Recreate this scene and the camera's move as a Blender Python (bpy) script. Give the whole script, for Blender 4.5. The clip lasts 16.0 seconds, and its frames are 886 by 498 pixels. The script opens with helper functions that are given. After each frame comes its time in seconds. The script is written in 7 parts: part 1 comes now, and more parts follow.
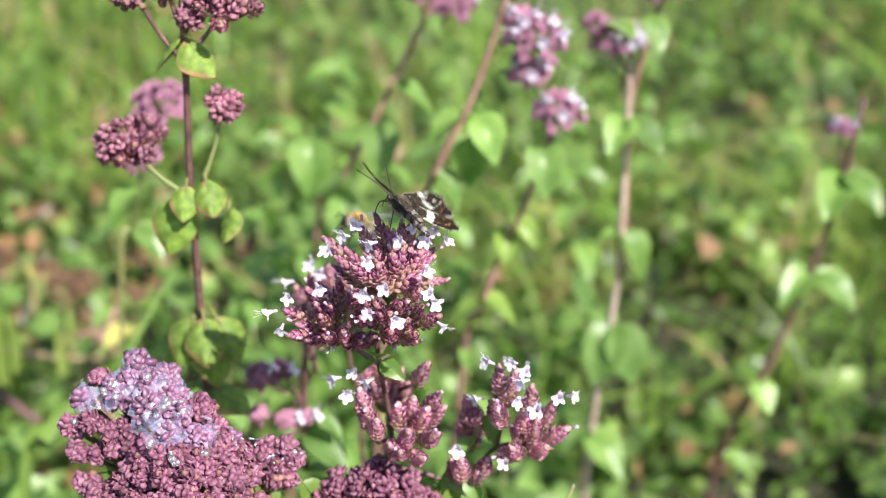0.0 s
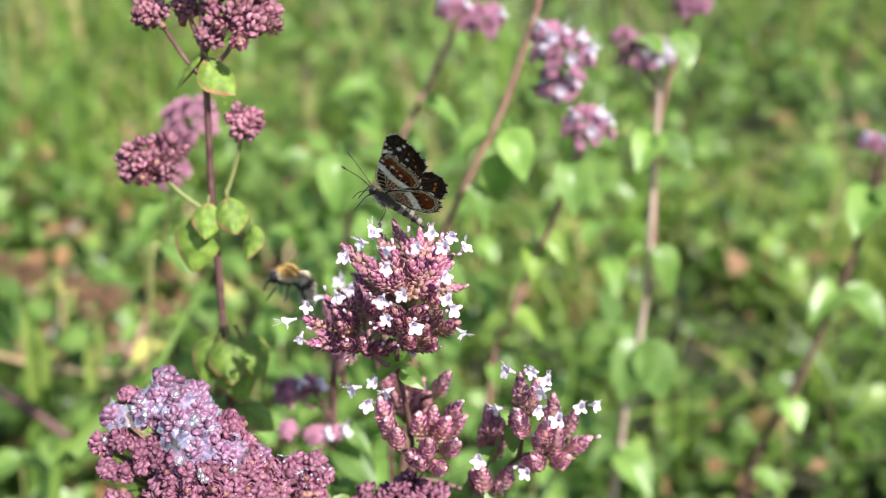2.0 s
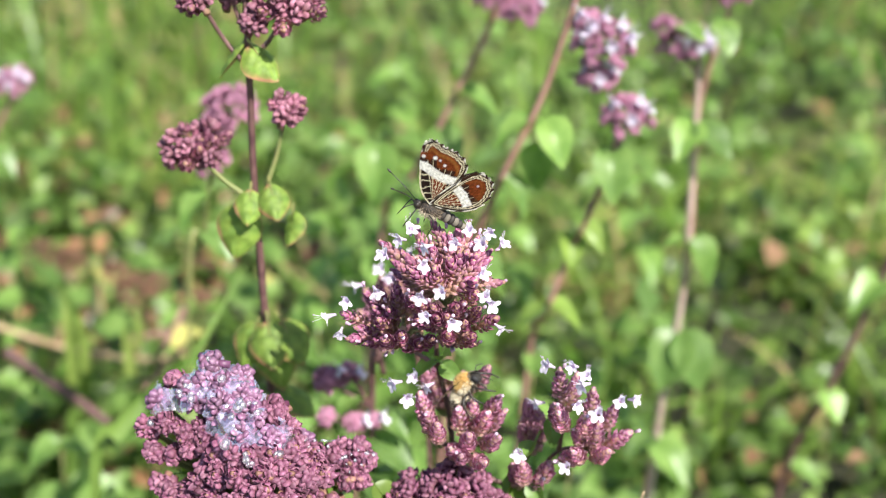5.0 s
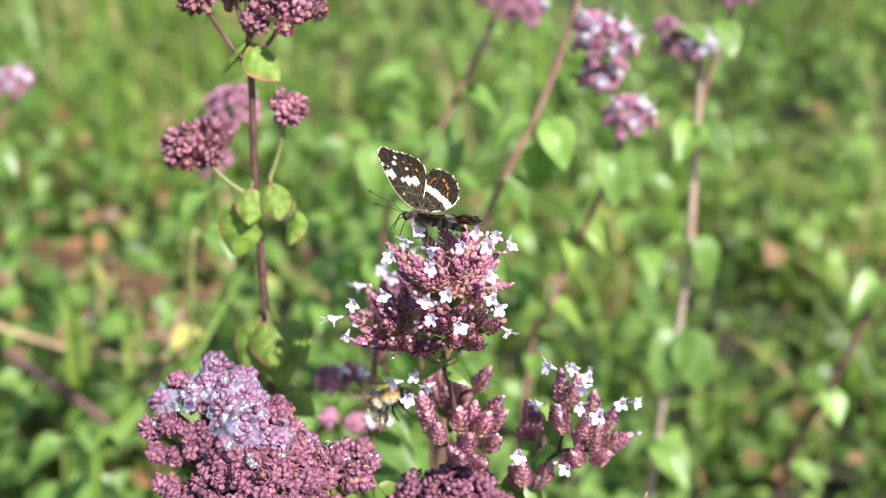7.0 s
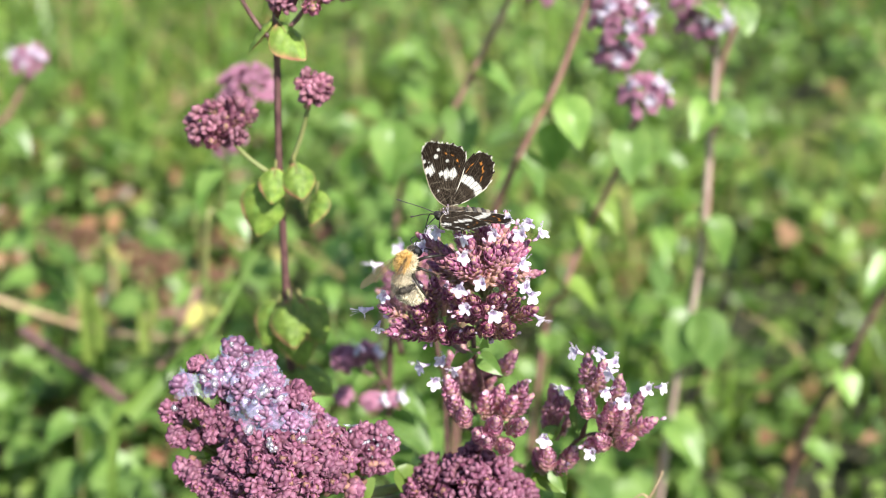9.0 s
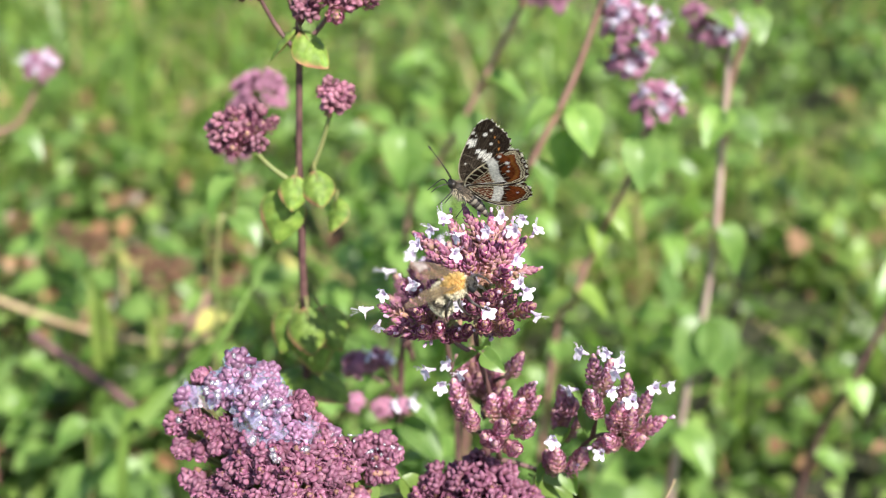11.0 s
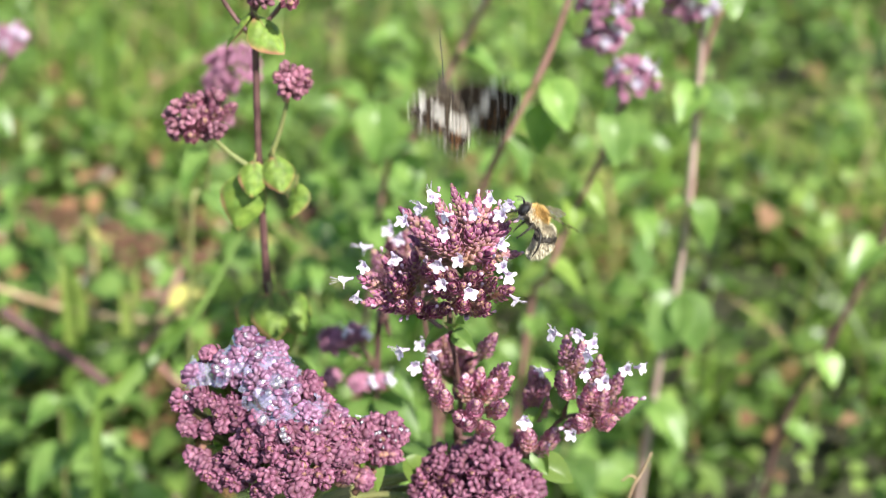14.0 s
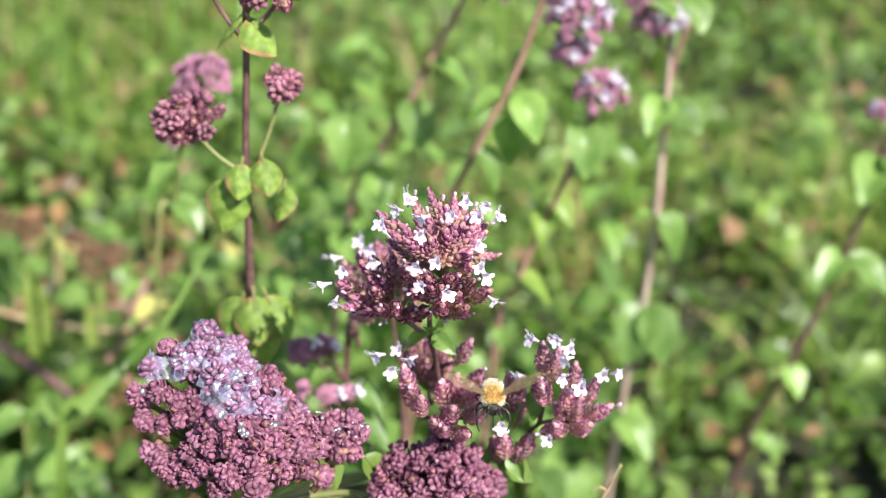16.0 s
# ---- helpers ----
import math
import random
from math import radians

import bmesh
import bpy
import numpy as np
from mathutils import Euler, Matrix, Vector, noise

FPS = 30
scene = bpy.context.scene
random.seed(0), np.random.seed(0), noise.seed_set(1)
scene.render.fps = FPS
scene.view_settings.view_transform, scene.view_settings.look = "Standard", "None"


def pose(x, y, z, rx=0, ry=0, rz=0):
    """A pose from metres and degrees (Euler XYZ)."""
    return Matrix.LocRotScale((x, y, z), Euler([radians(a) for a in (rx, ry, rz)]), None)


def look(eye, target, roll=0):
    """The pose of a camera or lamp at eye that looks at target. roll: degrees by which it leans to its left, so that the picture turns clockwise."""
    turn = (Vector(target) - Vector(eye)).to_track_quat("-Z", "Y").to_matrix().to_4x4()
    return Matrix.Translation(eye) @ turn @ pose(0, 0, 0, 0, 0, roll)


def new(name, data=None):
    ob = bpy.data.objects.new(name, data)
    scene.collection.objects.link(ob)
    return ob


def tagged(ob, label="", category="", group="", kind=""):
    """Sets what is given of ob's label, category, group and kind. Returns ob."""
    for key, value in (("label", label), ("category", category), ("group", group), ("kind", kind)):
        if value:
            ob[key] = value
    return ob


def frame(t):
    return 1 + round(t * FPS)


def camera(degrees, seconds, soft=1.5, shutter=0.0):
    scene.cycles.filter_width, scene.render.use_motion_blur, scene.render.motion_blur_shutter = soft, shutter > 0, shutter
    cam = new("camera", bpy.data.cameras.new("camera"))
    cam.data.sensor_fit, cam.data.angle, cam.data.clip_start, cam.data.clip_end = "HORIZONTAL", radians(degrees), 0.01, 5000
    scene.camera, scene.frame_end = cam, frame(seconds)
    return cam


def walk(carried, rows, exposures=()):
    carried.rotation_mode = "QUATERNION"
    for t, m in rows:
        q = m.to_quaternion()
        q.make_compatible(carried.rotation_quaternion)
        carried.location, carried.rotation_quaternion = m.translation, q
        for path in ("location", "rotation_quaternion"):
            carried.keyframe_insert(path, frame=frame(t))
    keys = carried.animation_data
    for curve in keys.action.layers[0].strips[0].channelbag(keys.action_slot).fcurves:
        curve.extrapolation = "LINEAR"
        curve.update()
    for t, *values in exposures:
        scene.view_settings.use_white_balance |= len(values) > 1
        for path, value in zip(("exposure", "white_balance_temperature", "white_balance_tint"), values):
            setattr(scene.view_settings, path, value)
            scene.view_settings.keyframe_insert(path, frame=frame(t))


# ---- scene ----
cam = camera(40, 16.0, soft=1.0, shutter=0.35)
cam.data.dof.use_dof = True
cam.data.dof.focus_distance = 0.265
cam.data.dof.aperture_fstop = 10.4
walk(cam, [
    (0.0, pose(0.0024, 0.0000, 0.5000, 61.35, -0.95, -2.11)),
    (0.5, pose(0.0021, 0.0000, 0.5000, 61.58, -0.86, -1.95)),
    (1.0, pose(0.0018, 0.0000, 0.5000, 61.84, -0.78, -1.93)),
    (1.5, pose(0.0014, 0.0000, 0.5000, 62.11, -0.81, -1.76)),
    (2.0, pose(0.0010, 0.0000, 0.5000, 62.08, -0.44, -1.08)),
    (2.5, pose(0.0007, 0.0000, 0.5000, 62.09, -0.11, -0.53)),
    (3.0, pose(0.0003, 0.0000, 0.5000, 62.01, -0.09, -0.22)),
    (3.5, pose(0.0000, 0.0000, 0.5000, 61.98, 0.01, 0.02)),
    (4.0, pose(-0.0003, 0.0000, 0.5000, 61.58, 0.06, 0.18)),
    (6.5, pose(-0.0021, 0.0000, 0.5000, 61.51, -0.02, 0.54)),
    (7.0, pose(-0.0024, 0.0000, 0.5000, 61.56, -0.10, 0.36)),
    (7.5, pose(-0.0028, 0.0000, 0.5000, 61.40, -0.20, 0.39)),
    (8.0, pose(-0.0032, 0.0000, 0.5000, 61.00, -0.11, 0.66)),
    (8.5, pose(-0.0035, 0.0000, 0.5000, 60.66, 0.04, 0.85)),
    (9.0, pose(-0.0039, 0.0000, 0.5000, 60.57, 0.08, 0.83)),
    (9.5, pose(-0.0042, 0.0000, 0.5000, 60.74, 0.10, 1.11)),
    (12.0, pose(-0.0059, 0.0000, 0.5000, 60.90, 0.04, 1.28)),
    (12.5, pose(-0.0063, 0.0000, 0.5000, 60.52, -0.03, 1.08)),
    (13.0, pose(-0.0066, 0.0000, 0.5000, 60.38, -0.12, 0.81)),
    (13.5, pose(-0.0070, 0.0000, 0.5000, 60.02, -0.32, 0.30)),
    (14.0, pose(-0.0073, 0.0000, 0.5000, 59.73, -0.58, -0.04)),
    (14.5, pose(-0.0077, 0.0000, 0.5000, 59.70, -1.20, 0.09)),
    (15.0, pose(-0.0080, 0.0000, 0.5000, 59.80, -1.21, -0.33)),
    (15.5, pose(-0.0084, 0.0000, 0.5000, 60.01, -1.39, -0.98)),
    (16.0, pose(-0.0087, 0.0000, 0.5000, 60.29, -1.57, -1.35)),
], exposures=[(0.0, 1.13), (16.0, 1.13)])

# ---- world, sun ----
world = bpy.data.worlds.new("sky")
scene.world = world
world.use_nodes = True
wn = world.node_tree.nodes
sky = wn.new("ShaderNodeTexSky")
sky.sky_type, sky.sun_disc = "NISHITA", False
SUN_TO = Vector((0.42, -0.55, 0.72)).normalized()
sky.sun_elevation = math.asin(SUN_TO.z)
sky.sun_rotation = math.atan2(SUN_TO.x, SUN_TO.y)
wn["Background"].inputs["Strength"].default_value = 0.085
world.node_tree.links.new(sky.outputs[0], wn["Background"].inputs["Color"])
sun = new("sun", bpy.data.lights.new("sun", "SUN"))
sun.data.energy, sun.data.angle, sun.data.color = 4.5, radians(0.53), (1.0, 0.955, 0.88)
sun.matrix_world = look((3 * SUN_TO.x, 3 * SUN_TO.y, 3 * SUN_TO.z), (0, 0, 0))


# ---- materials ----
def node_mat(name):
    m = bpy.data.materials.new(name)
    m.use_nodes = True
    nt = m.node_tree
    return m, nt, nt.nodes["Principled BSDF"], nt.links


def noise_mix(nt, scale, a, b, lo=0.35, hi=0.65, detail=4.0, coord="Object"):
    """A colour that wanders between a and b."""
    tc = nt.nodes.new("ShaderNodeTexCoord")
    nz = nt.nodes.new("ShaderNodeTexNoise")
    nz.inputs["Scale"].default_value, nz.inputs["Detail"].default_value = scale, detail
    nt.links.new(tc.outputs[coord], nz.inputs["Vector"])
    rp = nt.nodes.new("ShaderNodeValToRGB")
    rp.color_ramp.elements[0].position, rp.color_ramp.elements[1].position = lo, hi
    rp.color_ramp.elements[0].color, rp.color_ramp.elements[1].color = (*a, 1), (*b, 1)
    nt.links.new(nz.outputs["Fac"], rp.inputs["Fac"])
    return rp.outputs["Color"], nz


def mix_rgb(nt, fac, a, b, mode="MIX"):
    mx = nt.nodes.new("ShaderNodeMix")
    mx.data_type, mx.blend_type = "RGBA", mode
    for sock, val in ((mx.inputs[0], fac), (mx.inputs[6], a), (mx.inputs[7], b)):
        if isinstance(val, bpy.types.NodeSocket):
            nt.links.new(val, sock)
        elif isinstance(val, tuple):
            sock.default_value = (*val, 1)
        else:
            sock.default_value = val
    return mx.outputs[2]


def bump_from(nt, bsdf, height, strength, distance):
    bp = nt.nodes.new("ShaderNodeBump")
    bp.inputs["Strength"].default_value, bp.inputs["Distance"].default_value = strength, distance
    nt.links.new(height, bp.inputs["Height"])
    nt.links.new(bp.outputs["Normal"], bsdf.inputs["Normal"])


def leafy(name, a, b, dry=None, rough=0.38, sheer=0.35, island=False, vary=0.5, scale=90.0, dry_lo=0.62):
    """Leaf: wandering green, some pieces lighter, light shining through."""
    m, nt, p, ln = node_mat(name)
    col, nz = noise_mix(nt, scale, a, b)
    if island:
        rnd = nt.nodes.new("ShaderNodeNewGeometry").outputs["Random Per Island"]
    else:
        rnd = nt.nodes.new("ShaderNodeObjectInfo").outputs["Random"]
    rr = nt.nodes.new("ShaderNodeValToRGB")
    rr.color_ramp.elements[0].color = (1 - vary, 1 - vary, 1 - vary, 1)
    rr.color_ramp.elements[1].color = (1 + vary, 1 + vary * 0.8, 1 + vary * 0.3, 1)
    ln.new(rnd, rr.inputs["Fac"])
    col = mix_rgb(nt, 1.0, col, rr.outputs["Color"], "MULTIPLY")
    if dry:
        if island:
            th = nt.nodes.new("ShaderNodeMath")
            th.operation = "MULTIPLY"
            th.inputs[1].default_value = 7.31
            ln.new(rnd, th.inputs[0])
            fr = nt.nodes.new("ShaderNodeMath")
            fr.operation = "FRACT"
            ln.new(th.outputs[0], fr.inputs[0])
            gt = nt.nodes.new("ShaderNodeMath")
            gt.operation = "GREATER_THAN"
            gt.inputs[1].default_value = dry_lo
            ln.new(fr.outputs[0], gt.inputs[0])
            fac = gt.outputs[0]
        else:
            tc = nt.nodes.new("ShaderNodeTexCoord")
            n2 = nt.nodes.new("ShaderNodeTexNoise")
            n2.inputs["Scale"].default_value = 55
            ln.new(tc.outputs["Object"], n2.inputs["Vector"])
            r2 = nt.nodes.new("ShaderNodeValToRGB")
            r2.color_ramp.elements[0].position, r2.color_ramp.elements[1].position = dry_lo - 0.06, dry_lo + 0.08
            ln.new(n2.outputs["Fac"], r2.inputs["Fac"])
            fac = r2.outputs["Color"]
        col = mix_rgb(nt, fac, col, dry)
    ln.new(col, p.inputs["Base Color"])
    p.inputs["Roughness"].default_value = rough
    bump_from(nt, p, nz.outputs["Fac"], 0.25, 0.0006)
    tr = nt.nodes.new("ShaderNodeBsdfTranslucent")
    tcol = mix_rgb(nt, 1.0, col, (1.2, 1.35, 0.65), "MULTIPLY")
    ln.new(tcol, tr.inputs["Color"])
    ms = nt.nodes.new("ShaderNodeMixShader")
    ms.inputs[0].default_value = sheer
    ln.new(p.outputs[0], ms.inputs[1])
    ln.new(tr.outputs[0], ms.inputs[2])
    ln.new(ms.outputs[0], nt.nodes["Material Output"].inputs["Surface"])
    return m


def painted(name, rough=0.5, sheer=0.0, bump=0.0, vary=0.25, sheen=0.0, scale=900.0):
    """Colour from the mesh's own pattern attribute, with fine grain."""
    m, nt, p, ln = node_mat(name)
    at = nt.nodes.new("ShaderNodeAttribute")
    at.attribute_name = "tone"
    oi = nt.nodes.new("ShaderNodeObjectInfo")
    rr = nt.nodes.new("ShaderNodeValToRGB")
    rr.color_ramp.elements[0].color = (1 - vary, 1 - vary, 1 - vary, 1)
    rr.color_ramp.elements[1].color = (1 + vary, 1 + vary, 1 + vary, 1)
    ln.new(oi.outputs["Random"], rr.inputs["Fac"])
    col = mix_rgb(nt, 1.0, at.outputs["Color"], rr.outputs["Color"], "MULTIPLY")
    g, nz = noise_mix(nt, scale, (0.72, 0.72, 0.72), (1.15, 1.15, 1.15))
    col = mix_rgb(nt, 1.0, col, g, "MULTIPLY")
    ln.new(col, p.inputs["Base Color"])
    p.inputs["Roughness"].default_value = rough
    p.inputs["Sheen Weight"].default_value = sheen
    if bump:
        bump_from(nt, p, nz.outputs["Fac"], bump, 0.0002)
    if sheer:
        tr = nt.nodes.new("ShaderNodeBsdfTranslucent")
        ln.new(col, tr.inputs["Color"])
        ms = nt.nodes.new("ShaderNodeMixShader")
        ms.inputs[0].default_value = sheer
        ln.new(p.outputs[0], ms.inputs[1])
        ln.new(tr.outputs[0], ms.inputs[2])
        ln.new(ms.outputs[0], nt.nodes["Material Output"].inputs["Surface"])
    return m


def plain(name, a, b, scale, rough=0.6, bump=0.2, dist=0.0003):
    m, nt, p, ln = node_mat(name)
    col, nz = noise_mix(nt, scale, a, b)
    ln.new(col, p.inputs["Base Color"])
    p.inputs["Roughness"].default_value = rough
    bump_from(nt, p, nz.outputs["Fac"], bump, dist)
    return m


def glassy(name, tint, ior, clear, veil=0.1, rough=0.08, ripple=0, gloss=0.35, least=0.02, milky=0):
    """Thin wet skin: mostly clear, with sharp glints."""
    m, nt, p, ln = node_mat(name)
    gl = nt.nodes.new("ShaderNodeBsdfGlossy")
    gl.inputs["Roughness"].default_value = rough
    if ripple:
        tc = nt.nodes.new("ShaderNodeTexCoord")
        nz = nt.nodes.new("ShaderNodeTexNoise")
        nz.inputs["Scale"].default_value = ripple
        ln.new(tc.outputs["Object"], nz.inputs["Vector"])
        bp = nt.nodes.new("ShaderNodeBump")
        bp.inputs["Strength"].default_value, bp.inputs["Distance"].default_value = 1.0, 0.0005
        ln.new(nz.outputs["Fac"], bp.inputs["Height"])
        ln.new(bp.outputs["Normal"], gl.inputs["Normal"])
    tp = nt.nodes.new("ShaderNodeBsdfTransparent")
    tp.inputs["Color"].default_value = (*clear, 1)
    fr = nt.nodes.new("ShaderNodeFresnel")
    fr.inputs["IOR"].default_value = ior
    df = nt.nodes.new("ShaderNodeBsdfDiffuse")
    df.inputs["Color"].default_value = (*tint, 1)
    m1, m2 = nt.nodes.new("ShaderNodeMixShader"), nt.nodes.new("ShaderNodeMixShader")
    m1.inputs[0].default_value = veil
    if milky:
        tc2 = nt.nodes.new("ShaderNodeTexCoord")
        n2 = nt.nodes.new("ShaderNodeTexNoise")
        n2.inputs["Scale"].default_value, n2.inputs["Detail"].default_value = milky, 4
        ln.new(tc2.outputs["Object"], n2.inputs["Vector"])
        r2 = nt.nodes.new("ShaderNodeMapRange")
        r2.inputs["From Min"].default_value, r2.inputs["From Max"].default_value = 0.30, 0.72
        r2.inputs["To Max"].default_value = veil * 2.6
        ln.new(n2.outputs["Fac"], r2.inputs["Value"])
        ln.new(r2.outputs["Result"], m1.inputs[0])
    ln.new(tp.outputs[0], m1.inputs[1])
    ln.new(df.outputs[0], m1.inputs[2])
    dim = nt.nodes.new("ShaderNodeMath")
    dim.operation = "MULTIPLY_ADD"
    dim.inputs[1].default_value, dim.inputs[2].default_value = gloss, least
    ln.new(fr.outputs[0], dim.inputs[0])
    ln.new(dim.outputs[0], m2.inputs[0])
    ln.new(m1.outputs[0], m2.inputs[1])
    ln.new(gl.outputs[0], m2.inputs[2])
    ln.new(m2.outputs[0], nt.nodes["Material Output"].inputs["Surface"])
    return m


M_BRACT = painted("bract", rough=0.6, sheer=0.28, bump=0.4, vary=0.22, scale=1500)
M_PETAL = painted("petal", rough=0.55, sheer=0.3, vary=0.08, scale=700)
M_STEM = plain("purple_stem", (0.075, 0.034, 0.036), (0.16, 0.085, 0.075), 260, 0.55, 0.3)
M_STEM_PINK = plain("pink_stem", (0.24, 0.12, 0.10), (0.34, 0.19, 0.15), 120, 0.6, 0.3)
M_STEM_PALE = plain("pale_stem", (0.36, 0.26, 0.22), (0.48, 0.37, 0.31), 120, 0.6, 0.3)
M_STEM_GREEN = plain("green_stem", (0.16, 0.20, 0.06), (0.26, 0.24, 0.10), 160, 0.6, 0.3)
M_LEAF = leafy("oregano_leaf", (0.15, 0.24, 0.045), (0.24, 0.35, 0.085), dry=(0.40, 0.20, 0.10), vary=0.25, dry_lo=0.64)
M_LEAF_EDGED = painted("edged_leaf", rough=0.62, sheer=0.3, bump=0.5, vary=0.12, scale=300)
M_LEAF_BG = leafy("meadow_leaf", (0.132, 0.255, 0.058), (0.285, 0.44, 0.135), vary=0.35, sheer=0.45)
M_HERB = leafy("low_herb", (0.048, 0.108, 0.026), (0.210, 0.32, 0.095), dry=(0.33, 0.19, 0.11), island=True, vary=0.55, dry_lo=0.95, scale=25)
M_GRASS = leafy("grass", (0.105, 0.20, 0.04), (0.235, 0.37, 0.09), dry=(0.46, 0.36, 0.18), island=True, vary=0.45, dry_lo=0.86, scale=20)
M_GRASS_PALE = leafy("pale_grass", (0.20, 0.30, 0.06), (0.37, 0.47, 0.14), dry=(0.48, 0.40, 0.22), island=True, vary=0.4, dry_lo=0.9, scale=20)
M_BROWN = leafy("withered_leaf", (0.16, 0.085, 0.05), (0.34, 0.21, 0.13), island=True, vary=0.5, scale=25)
M_DRY = plain("dry_stalk", (0.30, 0.20, 0.11), (0.46, 0.35, 0.21), 90, 0.8, 0.3)
M_SOIL = plain("soil", (0.018, 0.017, 0.009), (0.045, 0.052, 0.020), 14, 0.95, 0.8, 0.02)
M_WET = painted("wet_bract", rough=0.42, sheer=0.12, bump=0.5, vary=0.2, scale=1100)
M_FILM = glassy("foam_film", (0.54, 0.51, 0.72), 1.33, (0.92, 0.90, 0.98), 0.23, 0.2, 420, 0.5, 0.06, 260)
M_DROP = glassy("foam_bubble", (0.70, 0.70, 0.85), 1.33, (0.97, 0.96, 0.99), 0.06, 0.36, 0, 0.35, 0.24)
M_WING = painted("wing_scales", rough=0.85, sheer=0.38, vary=0.0, scale=1800)
M_WING.node_tree.nodes["Principled BSDF"].inputs["Specular IOR Level"].default_value = 0.04
M_BODY = plain("insect_dark", (0.012, 0.010, 0.008), (0.035, 0.028, 0.022), 900, 0.45, 0.4)
M_FUR = painted("fur", rough=0.7, vary=0.0, scale=500)
M_BEEWING = glassy("bee_wing", (0.24, 0.18, 0.11), 1.08, (0.84, 0.79, 0.70), 0.35)


# ---- shared shapes ----
def finish(bm, name, mats, smooth=True):
    me = bpy.data.meshes.new(name)
    bm.to_mesh(me)
    bm.free()
    for m in mats if isinstance(mats, (list, tuple)) else (mats,):
        me.materials.append(m)
    if smooth:
        me.polygons.foreach_set("use_smooth", [True] * len(me.polygons))
    return me


def part(name, data, parent, label="", m=None):
    ob = new(name, data)
    ob.parent = parent
    if m is not None:
        ob.matrix_basis = m
    if label:
        tagged(ob, label)
    return ob


def empty_thing(name, place):
    ob = new(name)
    ob.empty_display_size = 0.01
    ob.location = place
    return ob


def smooth_line(pts, per=6):
    """Catmull-Rom through the points."""
    pts = [Vector(p) for p in pts]
    ext = [pts[0] * 2 - pts[1]] + pts + [pts[-1] * 2 - pts[-2]]
    out = []
    for i in range(1, len(ext) - 2):
        a, b, c, d = ext[i - 1:i + 3]
        for k in range(per):
            t = k / per
            out.append(0.5 * (2 * b + (c - a) * t + (2 * a - 5 * b + 4 * c - d) * t * t + (3 * b - a - 3 * c + d) * t ** 3))
    return out + [pts[-1]]


def tube(bm, pts, r0, r1, seg=7, layer=None, tone=None):
    pts = [Vector(p) for p in pts]
    rings = []
    side = Vector((1, 0, 0.01))
    for i, p in enumerate(pts):
        d = (pts[min(i + 1, len(pts) - 1)] - pts[max(i - 1, 0)]).normalized()
        side = (side - d * side.dot(d))
        if side.length < 1e-6:
            side = d.orthogonal()
        side.normalize()
        up = d.cross(side)
        r = r0 + (r1 - r0) * i / max(1, len(pts) - 1)
        rings.append([bm.verts.new(p + (side * math.cos(a) + up * math.sin(a)) * r) for a in (2 * math.pi * k / seg for k in range(seg))])
    faces = []
    for a, b in zip(rings, rings[1:]):
        for k in range(seg):
            faces.append(bm.faces.new((a[k], a[(k + 1) % seg], b[(k + 1) % seg], b[k])))
    faces.append(bm.faces.new(rings[0][::-1]))
    faces.append(bm.faces.new(rings[-1]))
    if layer is not None:
        for f in faces:
            for lp in f.loops:
                lp[layer] = (*tone, 1)
    return faces


def aim(place, along, spin=0.0, scale=1.0):
    """A pose at place whose z axis points along."""
    q = Vector(along).to_track_quat("Z", "Y").to_matrix().to_4x4()
    return Matrix.Translation(place) @ q @ Matrix.Rotation(spin, 4, "Z") @ Matrix.Diagonal((scale, scale, scale, 1))


def scale_leaf(bm, layer, root, out, up, length, width, tone, tip_tone, rim_tone, cup=0.35, rows=4):
    """One bract: a cupped, pointed scale that hugs the axis, paler along its rim."""
    out, up = Vector(out).normalized(), Vector(up).normalized()
    side = up.cross(out).normalized()
    grid = []
    for i in range(rows + 1):
        t = i / rows
        w = width * math.sin(math.pi * min(1, 0.24 + t * 0.755)) * (1.05 - 0.1 * t) + 0.00004
        bulge = math.sin(math.pi * min(1.0, t * 0.85 + 0.05)) * length * 0.26
        c = root + up * (length * t) + out * (bulge + 0.05 * length)
        line = []
        for s in (-1, -0.6, 0, 0.6, 1):
            q = t ** 1.4
            col = lerp3(lerp3(tone, tip_tone, q), rim_tone, (0.15 + 0.6 * q) * max(abs(s) ** 3, t ** 6))
            line.append((bm.verts.new(c + side * (s * w * 0.5) - out * (cup * w * s * s * 0.8)), col))
        grid.append(line)
    for i in range(rows):
        for k in range(4):
            quad = (grid[i][k], grid[i][k + 1], grid[i + 1][k + 1], grid[i + 1][k])
            f = bm.faces.new([v for v, _ in quad])
            for lp, (_, col) in zip(f.loops, quad):
                lp[layer] = (*col, 1)


def lerp3(a, b, t):
    return tuple(x + (y - x) * t for x, y in zip(a, b))


PURPLE, ROSE, TAN, GREEN = (0.295, 0.068, 0.165), (0.72, 0.38, 0.53), (0.60, 0.36, 0.25), (0.46, 0.40, 0.17)
DRIED = ((0.20, 0.10, 0.06), (0.38, 0.22, 0.14), (0.30, 0.17, 0.10), (0.24, 0.20, 0.09))


